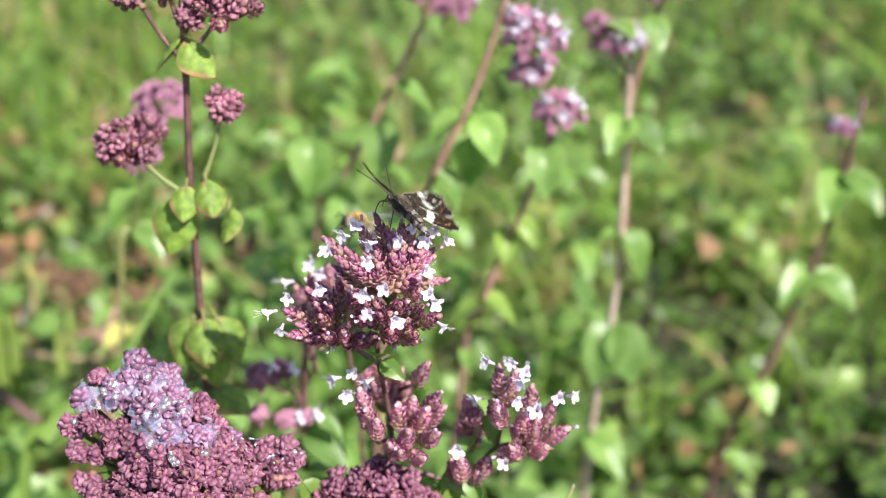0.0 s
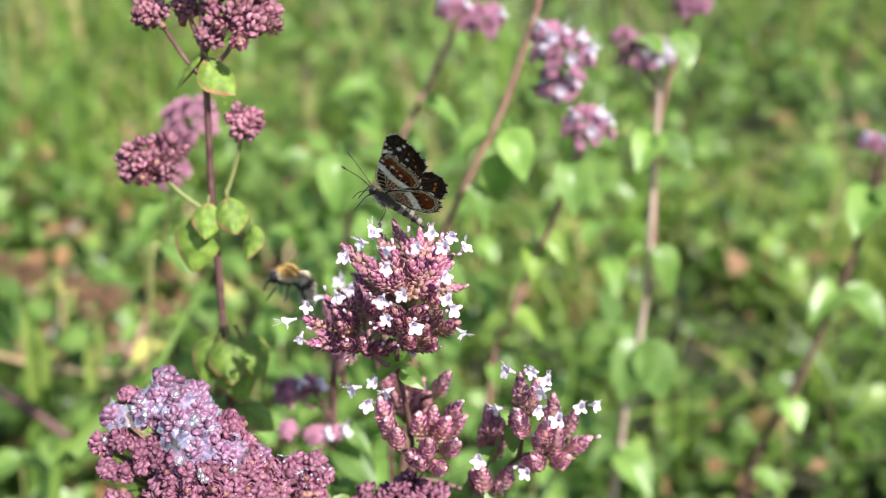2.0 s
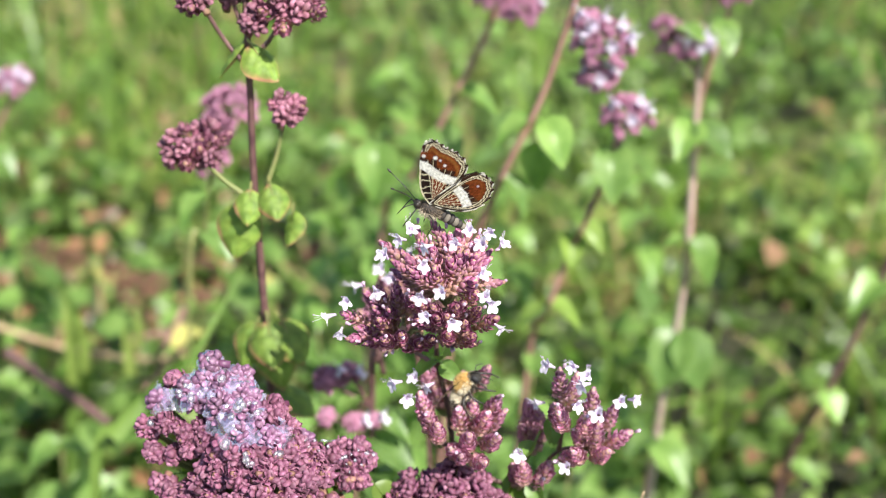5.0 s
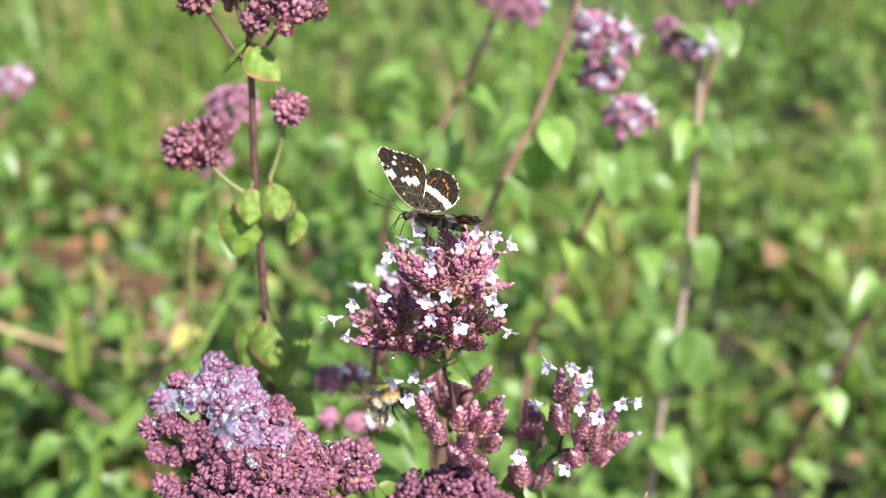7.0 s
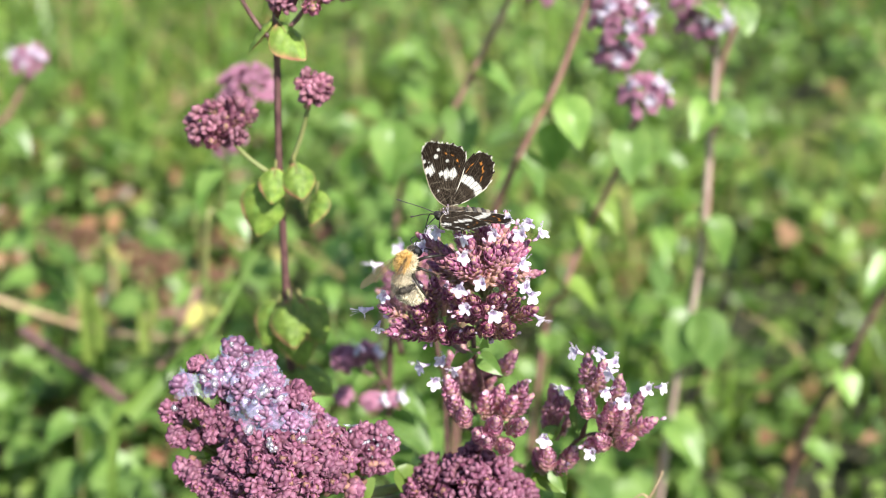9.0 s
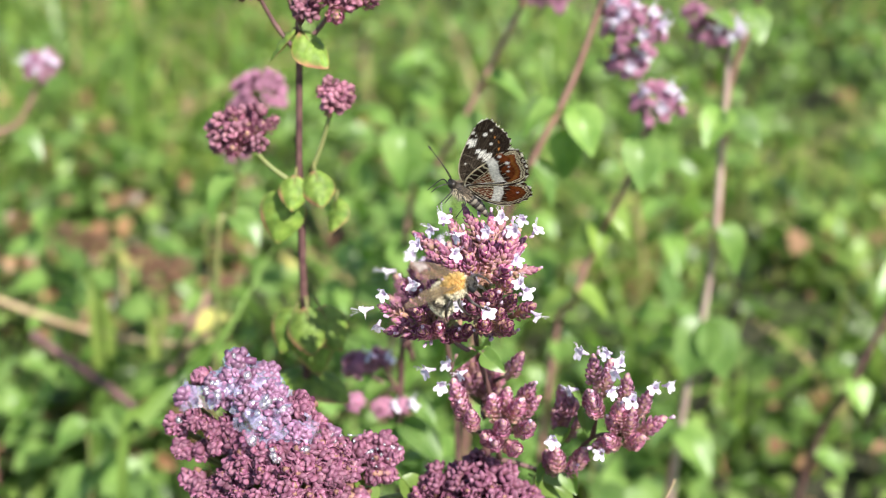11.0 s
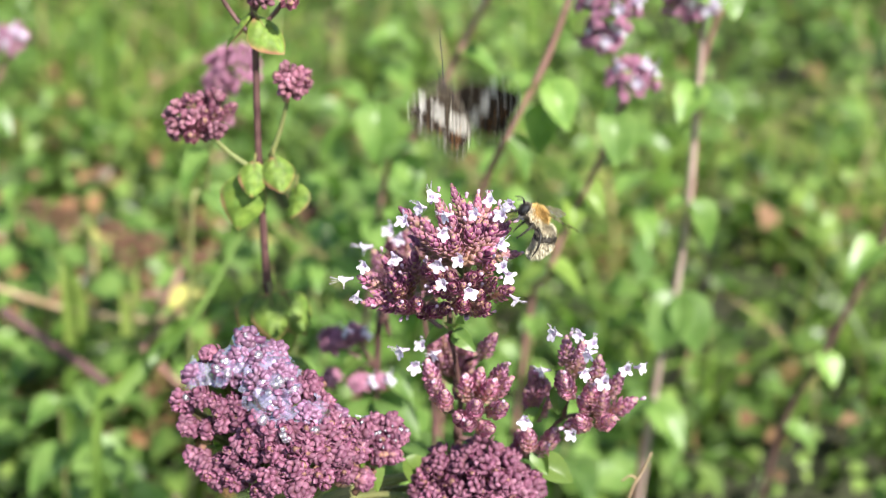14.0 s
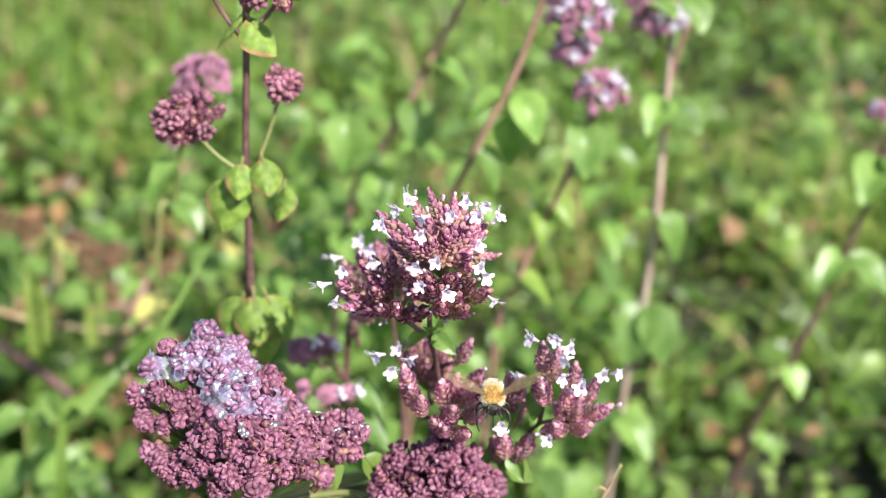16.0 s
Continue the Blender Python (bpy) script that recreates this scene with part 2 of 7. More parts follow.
def spike_mesh(seed, rings, radius, pitch, blunt, greenish, mat=None, shades=None, bare=0.3, buds=0):
    """A flower spike: four ranks of overlapping bracts on a short axis, its foot at the origin, up z. bare: how far up it is still tan."""
    rng = random.Random(seed)
    deep, pale, buff, green = shades or (PURPLE, ROSE, TAN, GREEN)
    bm = bmesh.new()
    layer = bm.loops.layers.float_color.new("tone")
    tube(bm, [(0, 0, -0.0015), (0, 0, rings * pitch)], radius * 0.45, radius * 0.3, 6, layer, buff)
    size = radius / 0.0015
    for k in range(rings):
        t = k / max(1, rings - 1)
        r = radius * (0.72 + 0.38 * math.sin(math.pi * (0.2 + 0.6 * t))) * (1 - blunt * t ** 3)
        wee = 1 - 0.35 * t ** 4
        for j in range(4):
            a = math.pi * 0.5 * j + (math.pi / 4) * (k % 2) + rng.uniform(-0.16, 0.16)
            out = Vector((math.cos(a), math.sin(a), 0))
            lean = 0.62 - 0.95 * t * t + rng.uniform(-0.16, 0.16)
            up = (Vector((0, 0, 1)) + out * lean).normalized()
            foot = out * (r * 0.55) + Vector((0, 0, k * pitch + rng.uniform(-0.1, 0.1) * pitch))
            q = max(0, min(1, (t - bare) * 2.4 + 0.5 + rng.uniform(-0.35, 0.35)))
            base = lerp3(lerp3(buff, green, rng.random() * greenish), deep, q)
            tip = lerp3(base, lerp3(deep, pale, rng.random() * 0.6), 0.75)
            g = rng.uniform(0.72, 1.22)
            scale_leaf(bm, layer, foot, (out - up * out.dot(up)), up, wee * size * rng.uniform(0.0013, 0.0017), wee * size * rng.uniform(0.00105, 0.0013),
                       tuple(c * g for c in base), tuple(c * g for c in tip), lerp3(tip, pale, 0.8))
    for k in range(buds):
        a, z = rng.uniform(0, 6.28), rings * pitch + rng.uniform(-0.0008, 0.0012)
        p = Vector((math.cos(a) * radius * 0.45, math.sin(a) * radius * 0.45, z))
        tube(bm, [p, p + Vector((p.x * 0.3, p.y * 0.3, 0.0005)), p + Vector((p.x * 0.5, p.y * 0.5, 0.0009))], 0.00026, 0.00042, 7, layer, (0.62, 0.40, 0.55))
        ball(bm, p + Vector((p.x * 0.5, p.y * 0.5, 0.0009)), (0.00042, 0.00042, 0.0004), None, 7, 5, layer, (0.74, 0.55, 0.70))
    return finish(bm, "flower_spike", mat or M_BRACT)


def ball(bm, centre, size, turn=None, u=14, v=10, layer=None, tone=None):
    m = Matrix.Translation(centre) @ (turn.to_matrix().to_4x4() if turn else Matrix()) @ Matrix.Diagonal((*size, 1))
    made = bmesh.ops.create_uvsphere(bm, u_segments=u, v_segments=v, radius=1, matrix=m)
    if layer is not None:
        for vert in made["verts"]:
            for lp in vert.link_loops:
                lp[layer] = (*tone, 1)


SPIKES = [spike_mesh(s, n, r, 0.00074, 0.72, 0.6, None, None, 0.32, b) for s, n, r, b in ((1, 9, 0.00165, 0), (2, 8, 0.00175, 1), (3, 11, 0.00158, 1), (4, 8, 0.00180, 2), (5, 9, 0.00165, 0), (6, 11, 0.00160, 1))]
LONG_SPIKES = [spike_mesh(s, n, 0.00160, 0.00074, 0.72, 0.5, None, None, 0.6, b) for s, n, b in ((41, 14, 1), (42, 15, 0), (43, 13, 1), (44, 14, 0))]
TALL_SPIKES = [spike_mesh(s, n, 0.00176, 0.00080, 0.72, 0.3, None, ((0.50, 0.185, 0.315), (0.86, 0.56, 0.70), (0.64, 0.42, 0.33), (0.48, 0.40, 0.20)), 0.22, b) for s, n, b in ((61, 13, 0), (62, 11, 1), (63, 12, 0), (64, 10, 1))]


def bud_mesh(seed, count, radius, shades=None, mat=None):
    """A young spike: a rosette of broad, closed, pointed bracts."""
    rng = random.Random(seed)
    deep, pale, buff, green = shades or ((0.22, 0.062, 0.130), (0.54, 0.26, 0.37), (0.36, 0.19, 0.14), (0.31, 0.24, 0.10))
    bm = bmesh.new()
    layer = bm.loops.layers.float_color.new("tone")
    tube(bm, [(0, 0, -0.0012), (0, 0, radius * 0.7)], radius * 0.4, radius * 0.5, 6, layer, tuple(0.8 * c for c in deep))
    prof = ((0.0, 0.6), (0.3, 1.0), (0.62, 0.92), (0.86, 0.5))
    for k in range(count):
        cz = 1 - 1.25 * (k + 0.5) / count
        s = math.sqrt(1 - cz * cz)
        a = k * 2.39996 + rng.uniform(-0.25, 0.25)
        d = Vector((s * math.cos(a), s * math.sin(a), cz))
        up = (d + Vector((rng.uniform(-0.25, 0.25), rng.uniform(-0.25, 0.25), 0.75))).normalized()
        side = up.cross(d + Vector((0.01, 0.02, 0))).normalized()
        far = up.cross(side)
        foot = d * radius * rng.uniform(0.4, 0.68) + Vector((0, 0, radius * 0.45))
        ln_, r = rng.uniform(0.0014, 0.0021), rng.uniform(0.00080, 0.00112)
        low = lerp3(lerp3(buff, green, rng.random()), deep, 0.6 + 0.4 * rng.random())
        # feet darkened further: shade between the bracts put into the colour, for definition
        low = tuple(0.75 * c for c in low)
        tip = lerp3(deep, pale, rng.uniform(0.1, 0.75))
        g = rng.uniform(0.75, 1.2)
        rings = [[bm.verts.new(foot + up * (t * ln_) + (side * math.cos(q) + far * math.sin(q) * 0.62) * (r * w * (1 + 0.1 * math.cos(2 * q + k)))) for q in (math.pi / 3 * m for m in range(6))] for t, w in prof]
        top = bm.verts.new(foot + up * ln_)
        for i in range(len(prof)):
            for m in range(6):
                v = (rings[i][m], rings[i][(m + 1) % 6])
                f = bm.faces.new(v + ((top,) if i == len(prof) - 1 else (rings[i + 1][(m + 1) % 6], rings[i + 1][m])))
                for lp in f.loops:
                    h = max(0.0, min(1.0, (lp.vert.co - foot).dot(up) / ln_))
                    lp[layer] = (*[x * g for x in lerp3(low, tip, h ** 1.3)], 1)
    return finish(bm, "flower_spike", mat or M_BRACT)


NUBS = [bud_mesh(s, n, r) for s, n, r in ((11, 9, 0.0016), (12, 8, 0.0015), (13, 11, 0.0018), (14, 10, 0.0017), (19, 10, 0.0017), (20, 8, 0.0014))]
NUBS += [spike_mesh(s, n, r, 0.00070, 0.25, 0.4, None, ((0.22, 0.062, 0.130), (0.54, 0.26, 0.37), (0.36, 0.19, 0.14), (0.31, 0.24, 0.10)), 0.0) for s, n, r in ((34, 4, 0.0016), (35, 3, 0.0017), (36, 5, 0.0016), (37, 4, 0.0018), (38, 4, 0.0016))]
ROSY_SPIKES = [spike_mesh(s, n, 0.0018, 0.00088, 0.72, 0.6, None, ((0.44, 0.17, 0.28), (0.72, 0.42, 0.55), (0.52, 0.32, 0.24), (0.40, 0.34, 0.17)), 0.2) for s, n in ((45, 9), (46, 10), (47, 8))]
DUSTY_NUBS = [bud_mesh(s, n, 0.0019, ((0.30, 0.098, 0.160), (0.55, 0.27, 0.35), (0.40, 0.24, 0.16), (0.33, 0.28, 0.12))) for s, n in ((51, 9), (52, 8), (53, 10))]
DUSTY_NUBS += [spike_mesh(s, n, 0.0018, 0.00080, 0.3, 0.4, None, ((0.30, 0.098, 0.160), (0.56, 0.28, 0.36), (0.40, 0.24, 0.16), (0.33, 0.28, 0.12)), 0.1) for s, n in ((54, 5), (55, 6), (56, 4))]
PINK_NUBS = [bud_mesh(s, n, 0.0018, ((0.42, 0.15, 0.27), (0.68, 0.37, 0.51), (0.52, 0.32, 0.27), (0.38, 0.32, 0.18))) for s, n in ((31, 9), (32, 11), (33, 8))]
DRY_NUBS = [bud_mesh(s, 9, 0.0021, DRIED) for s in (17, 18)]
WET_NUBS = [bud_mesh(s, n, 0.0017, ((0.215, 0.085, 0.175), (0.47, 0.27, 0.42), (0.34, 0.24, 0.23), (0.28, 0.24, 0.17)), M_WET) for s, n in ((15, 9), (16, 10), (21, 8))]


def floret_mesh(seed):
    """An open two-lipped floret: a flaring tube, notched upper lip, three lower lobes, stamens standing out."""
    rng = random.Random(seed)
    bm = bmesh.new()
    layer = bm.loops.layers.float_color.new("tone")
    white, lilac = (0.86, 0.80, 0.90), (0.60, 0.44, 0.66)
    lobes = [(radians(a + rng.uniform(-6, 6)), ln_, radians(h)) for a, ln_, h in (
        (270, 0.0031, 36), (212, 0.0026, 28), (328, 0.0026, 28), (76, 0.0016, 26), (110, 0.0016, 26))]
    profile = [(-0.0032, 0.00042), (-0.0016, 0.00055), (-0.0006, 0.00085)]
    seg, rings = 30, []
    flare = rng.uniform(0.0, 0.5)
    for z, r in profile:
        rings.append([bm.verts.new((r * math.cos(a), r * math.sin(a), z)) for a in (2 * math.pi * k / seg for k in range(seg))])
    for s in (0.15, 0.45, 0.75, 1.0):
        ring = []
        for k in range(seg):
            a = 2 * math.pi * k / seg
            reach = 0.0007
            for la, ln_, half in lobes:
                off = abs((a - la + math.pi) % (2 * math.pi) - math.pi)
                if off < half:
                    reach = max(reach, 0.0007 + (ln_ - 0.0007) * math.cos(off / half * math.pi / 2) ** 0.75)
            upper = max(0.0, math.sin(a))
            r = 0.00085 + reach * s * (0.92 - 0.25 * upper)
            z = 0.0005 * s + (0.0012 * upper - 0.0009 * flare * s) * s + 0.00012 * math.sin(3 * a + seed) * s
            ring.append(bm.verts.new((r * math.cos(a), r * math.sin(a), z)))
        rings.append(ring)
    for i, (a, z) in enumerate(zip(rings, rings[1:])):
        for k in range(seg):
            f = bm.faces.new((a[k], a[(k + 1) % seg], z[(k + 1) % seg], z[k]))
            for lp in f.loops:
                lp[layer] = (*lerp3(lilac, white, min(1, 0.25 + i * 0.2)), 1)
    for k in range(4):
        a = radians(50 + 28 * k + rng.uniform(-14, 14))
        tip = Vector((math.cos(a) * 0.0016, math.sin(a) * 0.0018, 0.0034 + rng.uniform(0, 0.0016)))
        tube(bm, [(0, 0.0002, -0.001), tip * 0.5 + Vector((0, 0, 0.0004)), tip], 0.00008, 0.00006, 4, layer, white)
        tube(bm, [tip, tip + Vector((0, 0, 0.0003))], 0.00019, 0.00016, 5, layer, lilac)
    return finish(bm, "floret", M_PETAL)


FLORETS = [floret_mesh(s) for s in (1, 2, 3, 4)]


def leaf_mesh(name, seed, length, width, fold, droop, mat, wave=0.0):
    """An ovate leaf from its stalk at the origin along +y, its face up z."""
    rng = random.Random(seed)
    bm = bmesh.new()
    grid = []
    n = 12
    for i in range(n + 1):
        t = i / n
        half = width * 0.5 * (math.sin(math.pi * min(1, t * 0.96 + 0.02) ** 0.72)) ** 0.85 + 0.0003 * (1 - t)
        y = length * t
        z = -droop * length * t * t
        row = []
        for q in (-1, -0.72, -0.4, -0.06, 0.06, 0.4, 0.72, 1):
            vein = 0.012 * width * math.cos(t * 38 - abs(q) * 5) * (1 - abs(q)) * (0 if abs(q) < 0.1 else 1)
            groove = -0.02 * width if abs(q) < 0.1 else 0
            row.append(bm.verts.new((q * half, y, z + abs(q) ** 1.3 * half * fold + vein + groove + wave * width * math.sin(t * 9 + q * 2 + seed))))
        grid.append(row)
    for a, b in zip(grid, grid[1:]):
        for k in range(len(a) - 1):
            bm.faces.new((a[k], a[k + 1], b[k + 1], b[k]))
    tube(bm, [(0, -0.004, 0.0012), (0, 0, 0), (0, 0.3 * length, -0.09 * droop * length - 0.0003)], 0.0005, 0.00025, 5)
    return finish(bm, name, mat)


def edged_leaf(seed, length, width, cup, curl):
    """A small round leaf, puckered between the veins, with a reddened rim."""
    rng = random.Random(seed)
    bm = bmesh.new()
    layer = bm.loops.layers.float_color.new("tone")
    n, cols, grid = 14, (-1, -0.9, -0.72, -0.45, -0.2, 0, 0.2, 0.45, 0.72, 0.9, 1), []
    for i in range(n + 1):
        t = i / n
        half = width * 0.5 * max(0.015, math.sin(math.pi * (0.03 + 0.96 * t) ** 0.72)) ** 0.85
        row = []
        for q in cols:
            e = max(abs(q) ** 2, abs(2 * t - 1) ** 3)
            pucker = 0.055 * width * math.cos(t * 22 - abs(q) * 6 + seed) * (1 - e) * min(1, abs(q) * 4) - 0.05 * width * math.exp(-(q / 0.12) ** 2)
            v = bm.verts.new((q * half, length * t, -cup * width * (q * q * half / width * 1.2) - curl * length * t * t + pucker))
            red = max(0.0, min(1.0, (e - 0.62) * 2.4 + rng.uniform(-0.15, 0.1) + 1.5 * noise.noise((q * 1.1, t * 1.7, seed * 3.3)) - 0.15))
            tone = lerp3(lerp3((0.095, 0.20, 0.028), (0.29, 0.40, 0.065), 0.5 + 0.5 * noise.noise((q * 3, t * 6, seed + 9))), (0.48, 0.21, 0.13), red)
            row.append((v, tone))
        grid.append(row)
    for a, z in zip(grid, grid[1:]):
        for k in range(len(cols) - 1):
            quad = (a[k], a[k + 1], z[k + 1], z[k])
            f = bm.faces.new([v for v, _ in quad])
            for lp, (_, tone) in zip(f.loops, quad):
                lp[layer] = (*tone, 1)
    tube(bm, [(0, -0.003, 0.001), (0, 0, 0), (0, 0.3 * length, -0.09 * curl * length - 0.0008)], 0.0005, 0.00025, 5, layer, (0.30, 0.30, 0.10))
    return finish(bm, "leaf", M_LEAF_EDGED)


LEAVES_EDGED = [edged_leaf(s, 0.0135, 0.0125, c, d) for s, c, d in ((1, 0.45, 0.35), (2, 0.35, 0.45), (3, 0.2, 0.55), (4, 0.55, 0.25))]
LEAVES = [leaf_mesh("leaf", s, 0.0185, 0.0135, f, d, M_LEAF, 0.02) for s, f, d in ((1, 0.5, 0.35), (2, 0.25, 0.5), (3, 0.8, 0.25))]
LEAVES_BG = [leaf_mesh("leaf", s, 0.0195, 0.0145, f, d, M_LEAF_BG, 0.02) for s, f, d in ((4, 0.3, 0.4), (5, 0.5, 0.55), (6, 0.15, 0.3))]
LEAF_SMALL = [leaf_mesh("leaf", s, 0.009, 0.0058, f, d, M_LEAF_BG, 0.02) for s, f, d in ((7, 0.4, 0.4), (8, 0.6, 0.2))]


def leaf_pose(place, heading, tilt, roll=0.0, scale=1.0):
    """heading: degrees about z from +y; tilt: degrees that the tip rises."""
    return Matrix.Translation(place) @ Euler((radians(tilt), radians(roll), radians(heading)), "ZXY").to_matrix().to_4x4() @ Matrix.Diagonal((scale, scale, scale, 1))


def leaf_at(parent, data, place, tip, roll=0.0, scale=1.0):
    """A leaf from place towards tip (a direction), its face turned up."""
    y = Vector(tip).normalized()
    x = y.cross(Vector((0, 0, 1)))
    if x.length < 1e-3:
        x = Vector((1, 0, 0))
    x.normalize()
    z = x.cross(y)
    m = Matrix((x, y, z)).transposed().to_4x4()
    return part("leaf", data, parent, "", Matrix.Translation(place) @ m @ Matrix.Rotation(radians(roll), 4, "Y") @ Matrix.Diagonal((scale, scale, scale, 1)))


def twig_part(parent, pts):
    """The thin stalk of one spike."""
    bm = bmesh.new()
    tube(bm, pts, 0.0006, 0.0005, 5)
    return part("stalk", finish(bm, "stalk", M_STEM_GREEN), parent)


def dome(parent, base, axis, spread, reach, count, seed, meshes, size=1.0, flat=1.0, inner=0.7, florets=0, stalked=False, min_polar=0.0):
    """A dense head: spikes that stand out from one base over a dome."""
    rng = random.Random(seed)
    base, axis = Vector(base), Vector(axis).normalized()
    q = axis.to_track_quat("Z", "Y").to_matrix()
    outer = []
    cmin = math.cos(radians(spread))
    cmax = math.cos(radians(min_polar))
    for k in range(count):
        c = cmax - (cmax - cmin) * (k + 0.5) / count
        s = math.sqrt(max(0, 1 - c * c))
        a = k * 2.39996 + rng.uniform(-0.2, 0.2)
        d = q @ Vector((s * math.cos(a), s * math.sin(a), c * flat))
        rr = reach * rng.uniform(0.86, 1.05) * (1 if k % 3 else inner + 0.12)
        tip = base + d * rr
        grow = (d.normalized() + axis * 0.25 + Vector((rng.uniform(-0.2, 0.2), rng.uniform(-0.2, 0.2), rng.uniform(-0.1, 0.2)))).normalized()
        data = meshes[rng.randrange(len(meshes))]
        sc = size * rng.uniform(0.85, 1.12)
        length = max(v.co.z for v in data.vertices) * sc
        foot = tip - grow * length
        part("flower_spike", data, parent, "", aim(foot, grow, rng.uniform(0, 6.28), sc))
        if stalked:
            mid = base.lerp(foot, 0.55) + axis * reach * 0.05
            twig_part(parent, [base - axis * reach * 0.1, mid, foot])
        outer.append((tip, grow))
    for k in range(florets):
        tip, grow = outer[(k * 7 + 3) % len(outer)]
        d = (grow + Vector((rng.uniform(-0.5, 0.5), rng.uniform(-0.9, 0.1), rng.uniform(-0.3, 0.5)))).normalized()
        part("floret", FLORETS[k % 4], parent, "", aim(tip - grow * 0.002 * rng.random() + d * 0.002, d, rng.uniform(0, 6.28), rng.uniform(0.85, 1.1)))
    return outer


# ---- ground and meadow ----
def ground_height(x, y):
    near = max(0.0, 1 - (abs(x) + abs(y - 0.8)) / 6)
    return near * (0.012 * noise.noise((x * 3.1, y * 3.1, 0)) + 0.006 * noise.noise((x * 11, y * 11, 4)))


def build_ground():
    bm = bmesh.new()
    xs = [-600, -80, -15, -5] + [-2.4 + 0.06 * i for i in range(81)] + [5, 15, 80, 600]
    ys = [-600, -80, -15, -4] + [-1.0 + 0.06 * i for i in range(81)] + [7, 20, 90, 600]
    grid = [[bm.verts.new((x, y, ground_height(x, y))) for x in xs] for y in ys]
    for a, b in zip(grid, grid[1:]):
        for k in range(len(a) - 1):
            bm.faces.new((a[k], a[k + 1], b[k + 1], b[k]))
    tagged(new("ground", finish(bm, "ground", M_SOIL)), "dark mossy soil between the meadow plants", "ground", kind="structure")


build_ground()


def stuff(name, verts, faces, mat, label, category):
    me = bpy.data.meshes.new(name)
    me.from_pydata(verts, [], faces)
    me.materials.append(mat)
    me.polygons.foreach_set("use_smooth", [True] * len(me.polygons))
    return tagged(new(name, me), label, category, kind="stuff")


# withered patches and bare dark gaps: x, y, radius
WITHERED = ((-0.193, 0.681, 0.055), (-0.207, 0.659, 0.040), (-0.138, 0.607, 0.060), (-0.087, 0.724, 0.050), (-0.232, 0.666, 0.040), (-0.269, 0.711, 0.050), (-0.177, 0.738, 0.040))
GAPS = ((0.300, 1.060, 0.050), (0.305, 0.960, 0.035), (0.091, 0.900, 0.035))


def inside(x, y, patches):
    return any((x - a) ** 2 + (y - b) ** 2 < (r * (1 + 0.5 * noise.noise((x * 12, y * 12, 0.4)))) ** 2 for a, b, r in patches)


def meadow_spots(rng, count, near, far):
    """Random spots, denser where the meadow is near."""
    for _ in range(count):
        y = near + (far - near) * rng.random() ** 1.25
        x = rng.uniform(-1, 1) * (0.28 + 0.52 * y)
        if not inside(x, y, GAPS):
            yield x, y


def blades(name, seed, count, near, far, tall, wide, mat, label, lean=0.6, keep=None, heading=None):
    rng = random.Random(seed)
    verts, faces = [], []
    for x, y in meadow_spots(rng, count, near, far):
        if keep and not keep(x, y, rng):
            continue
        if x > 0.16 and y < 0.85 and rng.random() < 0.25:
            continue
        if noise.noise((x * 4.5, y * 4.5, 7.3)) + 0.5 * noise.noise((x * 13, y * 13, 2.1)) < -0.24:
            continue
        h = tall * rng.uniform(0.45, 1.15)
        w = wide * rng.uniform(0.6, 1.3)
        a = rng.uniform(0, 6.28) if heading is None else radians(heading) + rng.gauss(0, 0.45)
        turn = rng.uniform(0, 6.28) if heading is None else a + 1.57 + rng.gauss(0, 0.5)
        bend = rng.uniform(0.15, lean * 1.8)
        z0 = ground_height(x, y)
        n = 5
        i0 = len(verts)
        for i in range(n + 1):
            t = i / n
            reach = h * bend * t * t
            zz = z0 + h * t * (1 - 0.3 * bend * t)
            cx, cy = x + math.cos(a) * reach, y + math.sin(a) * reach
            hw = w * 0.5 * (1 - t ** 2.2) + 0.0002
            verts.append((cx - math.cos(turn) * hw, cy - math.sin(turn) * hw, zz))
            verts.append((cx, cy, zz - hw * 0.35))
            verts.append((cx + math.cos(turn) * hw, cy + math.sin(turn) * hw, zz))
        for i in range(n):
            b = i0 + 3 * i
            faces += [(b, b + 1, b + 4, b + 3), (b + 1, b + 2, b + 5, b + 4)]
    return stuff(name, verts, faces, mat, label, "grass")


def herbs(name, seed, count, near, far, z_lo, z_hi, size, mat, label, round_=0.75, keep=None):
    """Many small ovate leaves at all heights of the low growth."""
    rng = random.Random(seed)
    verts, faces = [], []
    prof = (0.12, 0.75, 1.0, 0.8, 0.12)
    for x, y in meadow_spots(rng, count, near, far):
        if x > 0.14 and y < 0.80 and rng.random() < 0.65 or (keep and not keep(x, y, rng)):
            continue
        clump = noise.noise((x * 6 + seed, y * 6, 1.7))
        if clump < -0.12 or noise.noise((x * 15, y * 15, 9.0)) < -0.32:
            continue
        z = z_lo + (z_hi - z_lo) * rng.random() ** 1.5 * (0.6 + 0.8 * max(0, clump)) + ground_height(x, y)
        ln_ = size * rng.uniform(0.55, 1.25)
        m = Euler((rng.gauss(0.1, 0.5), rng.gauss(0, 0.45), rng.uniform(0, 6.28))).to_matrix()
        i0 = len(verts)
        curl = rng.uniform(0.1, 0.7)
        for i, p in enumerate(prof):
            t = i / 4
            for q in (-1, 0, 1):
                v = m @ Vector((q * p * ln_ * round_ * 0.5, ln_ * (t - 0.5), -curl * ln_ * (t - 0.4) ** 2 + 0.22 * abs(q) * p * ln_ * round_))
                verts.append((x + v.x, y + v.y, z + v.z))
        for i in range(4):
            b = i0 + 3 * i
            faces += [(b, b + 1, b + 4, b + 3), (b + 1, b + 2, b + 5, b + 4)]
    return stuff(name, verts, faces, mat, label, "plants")


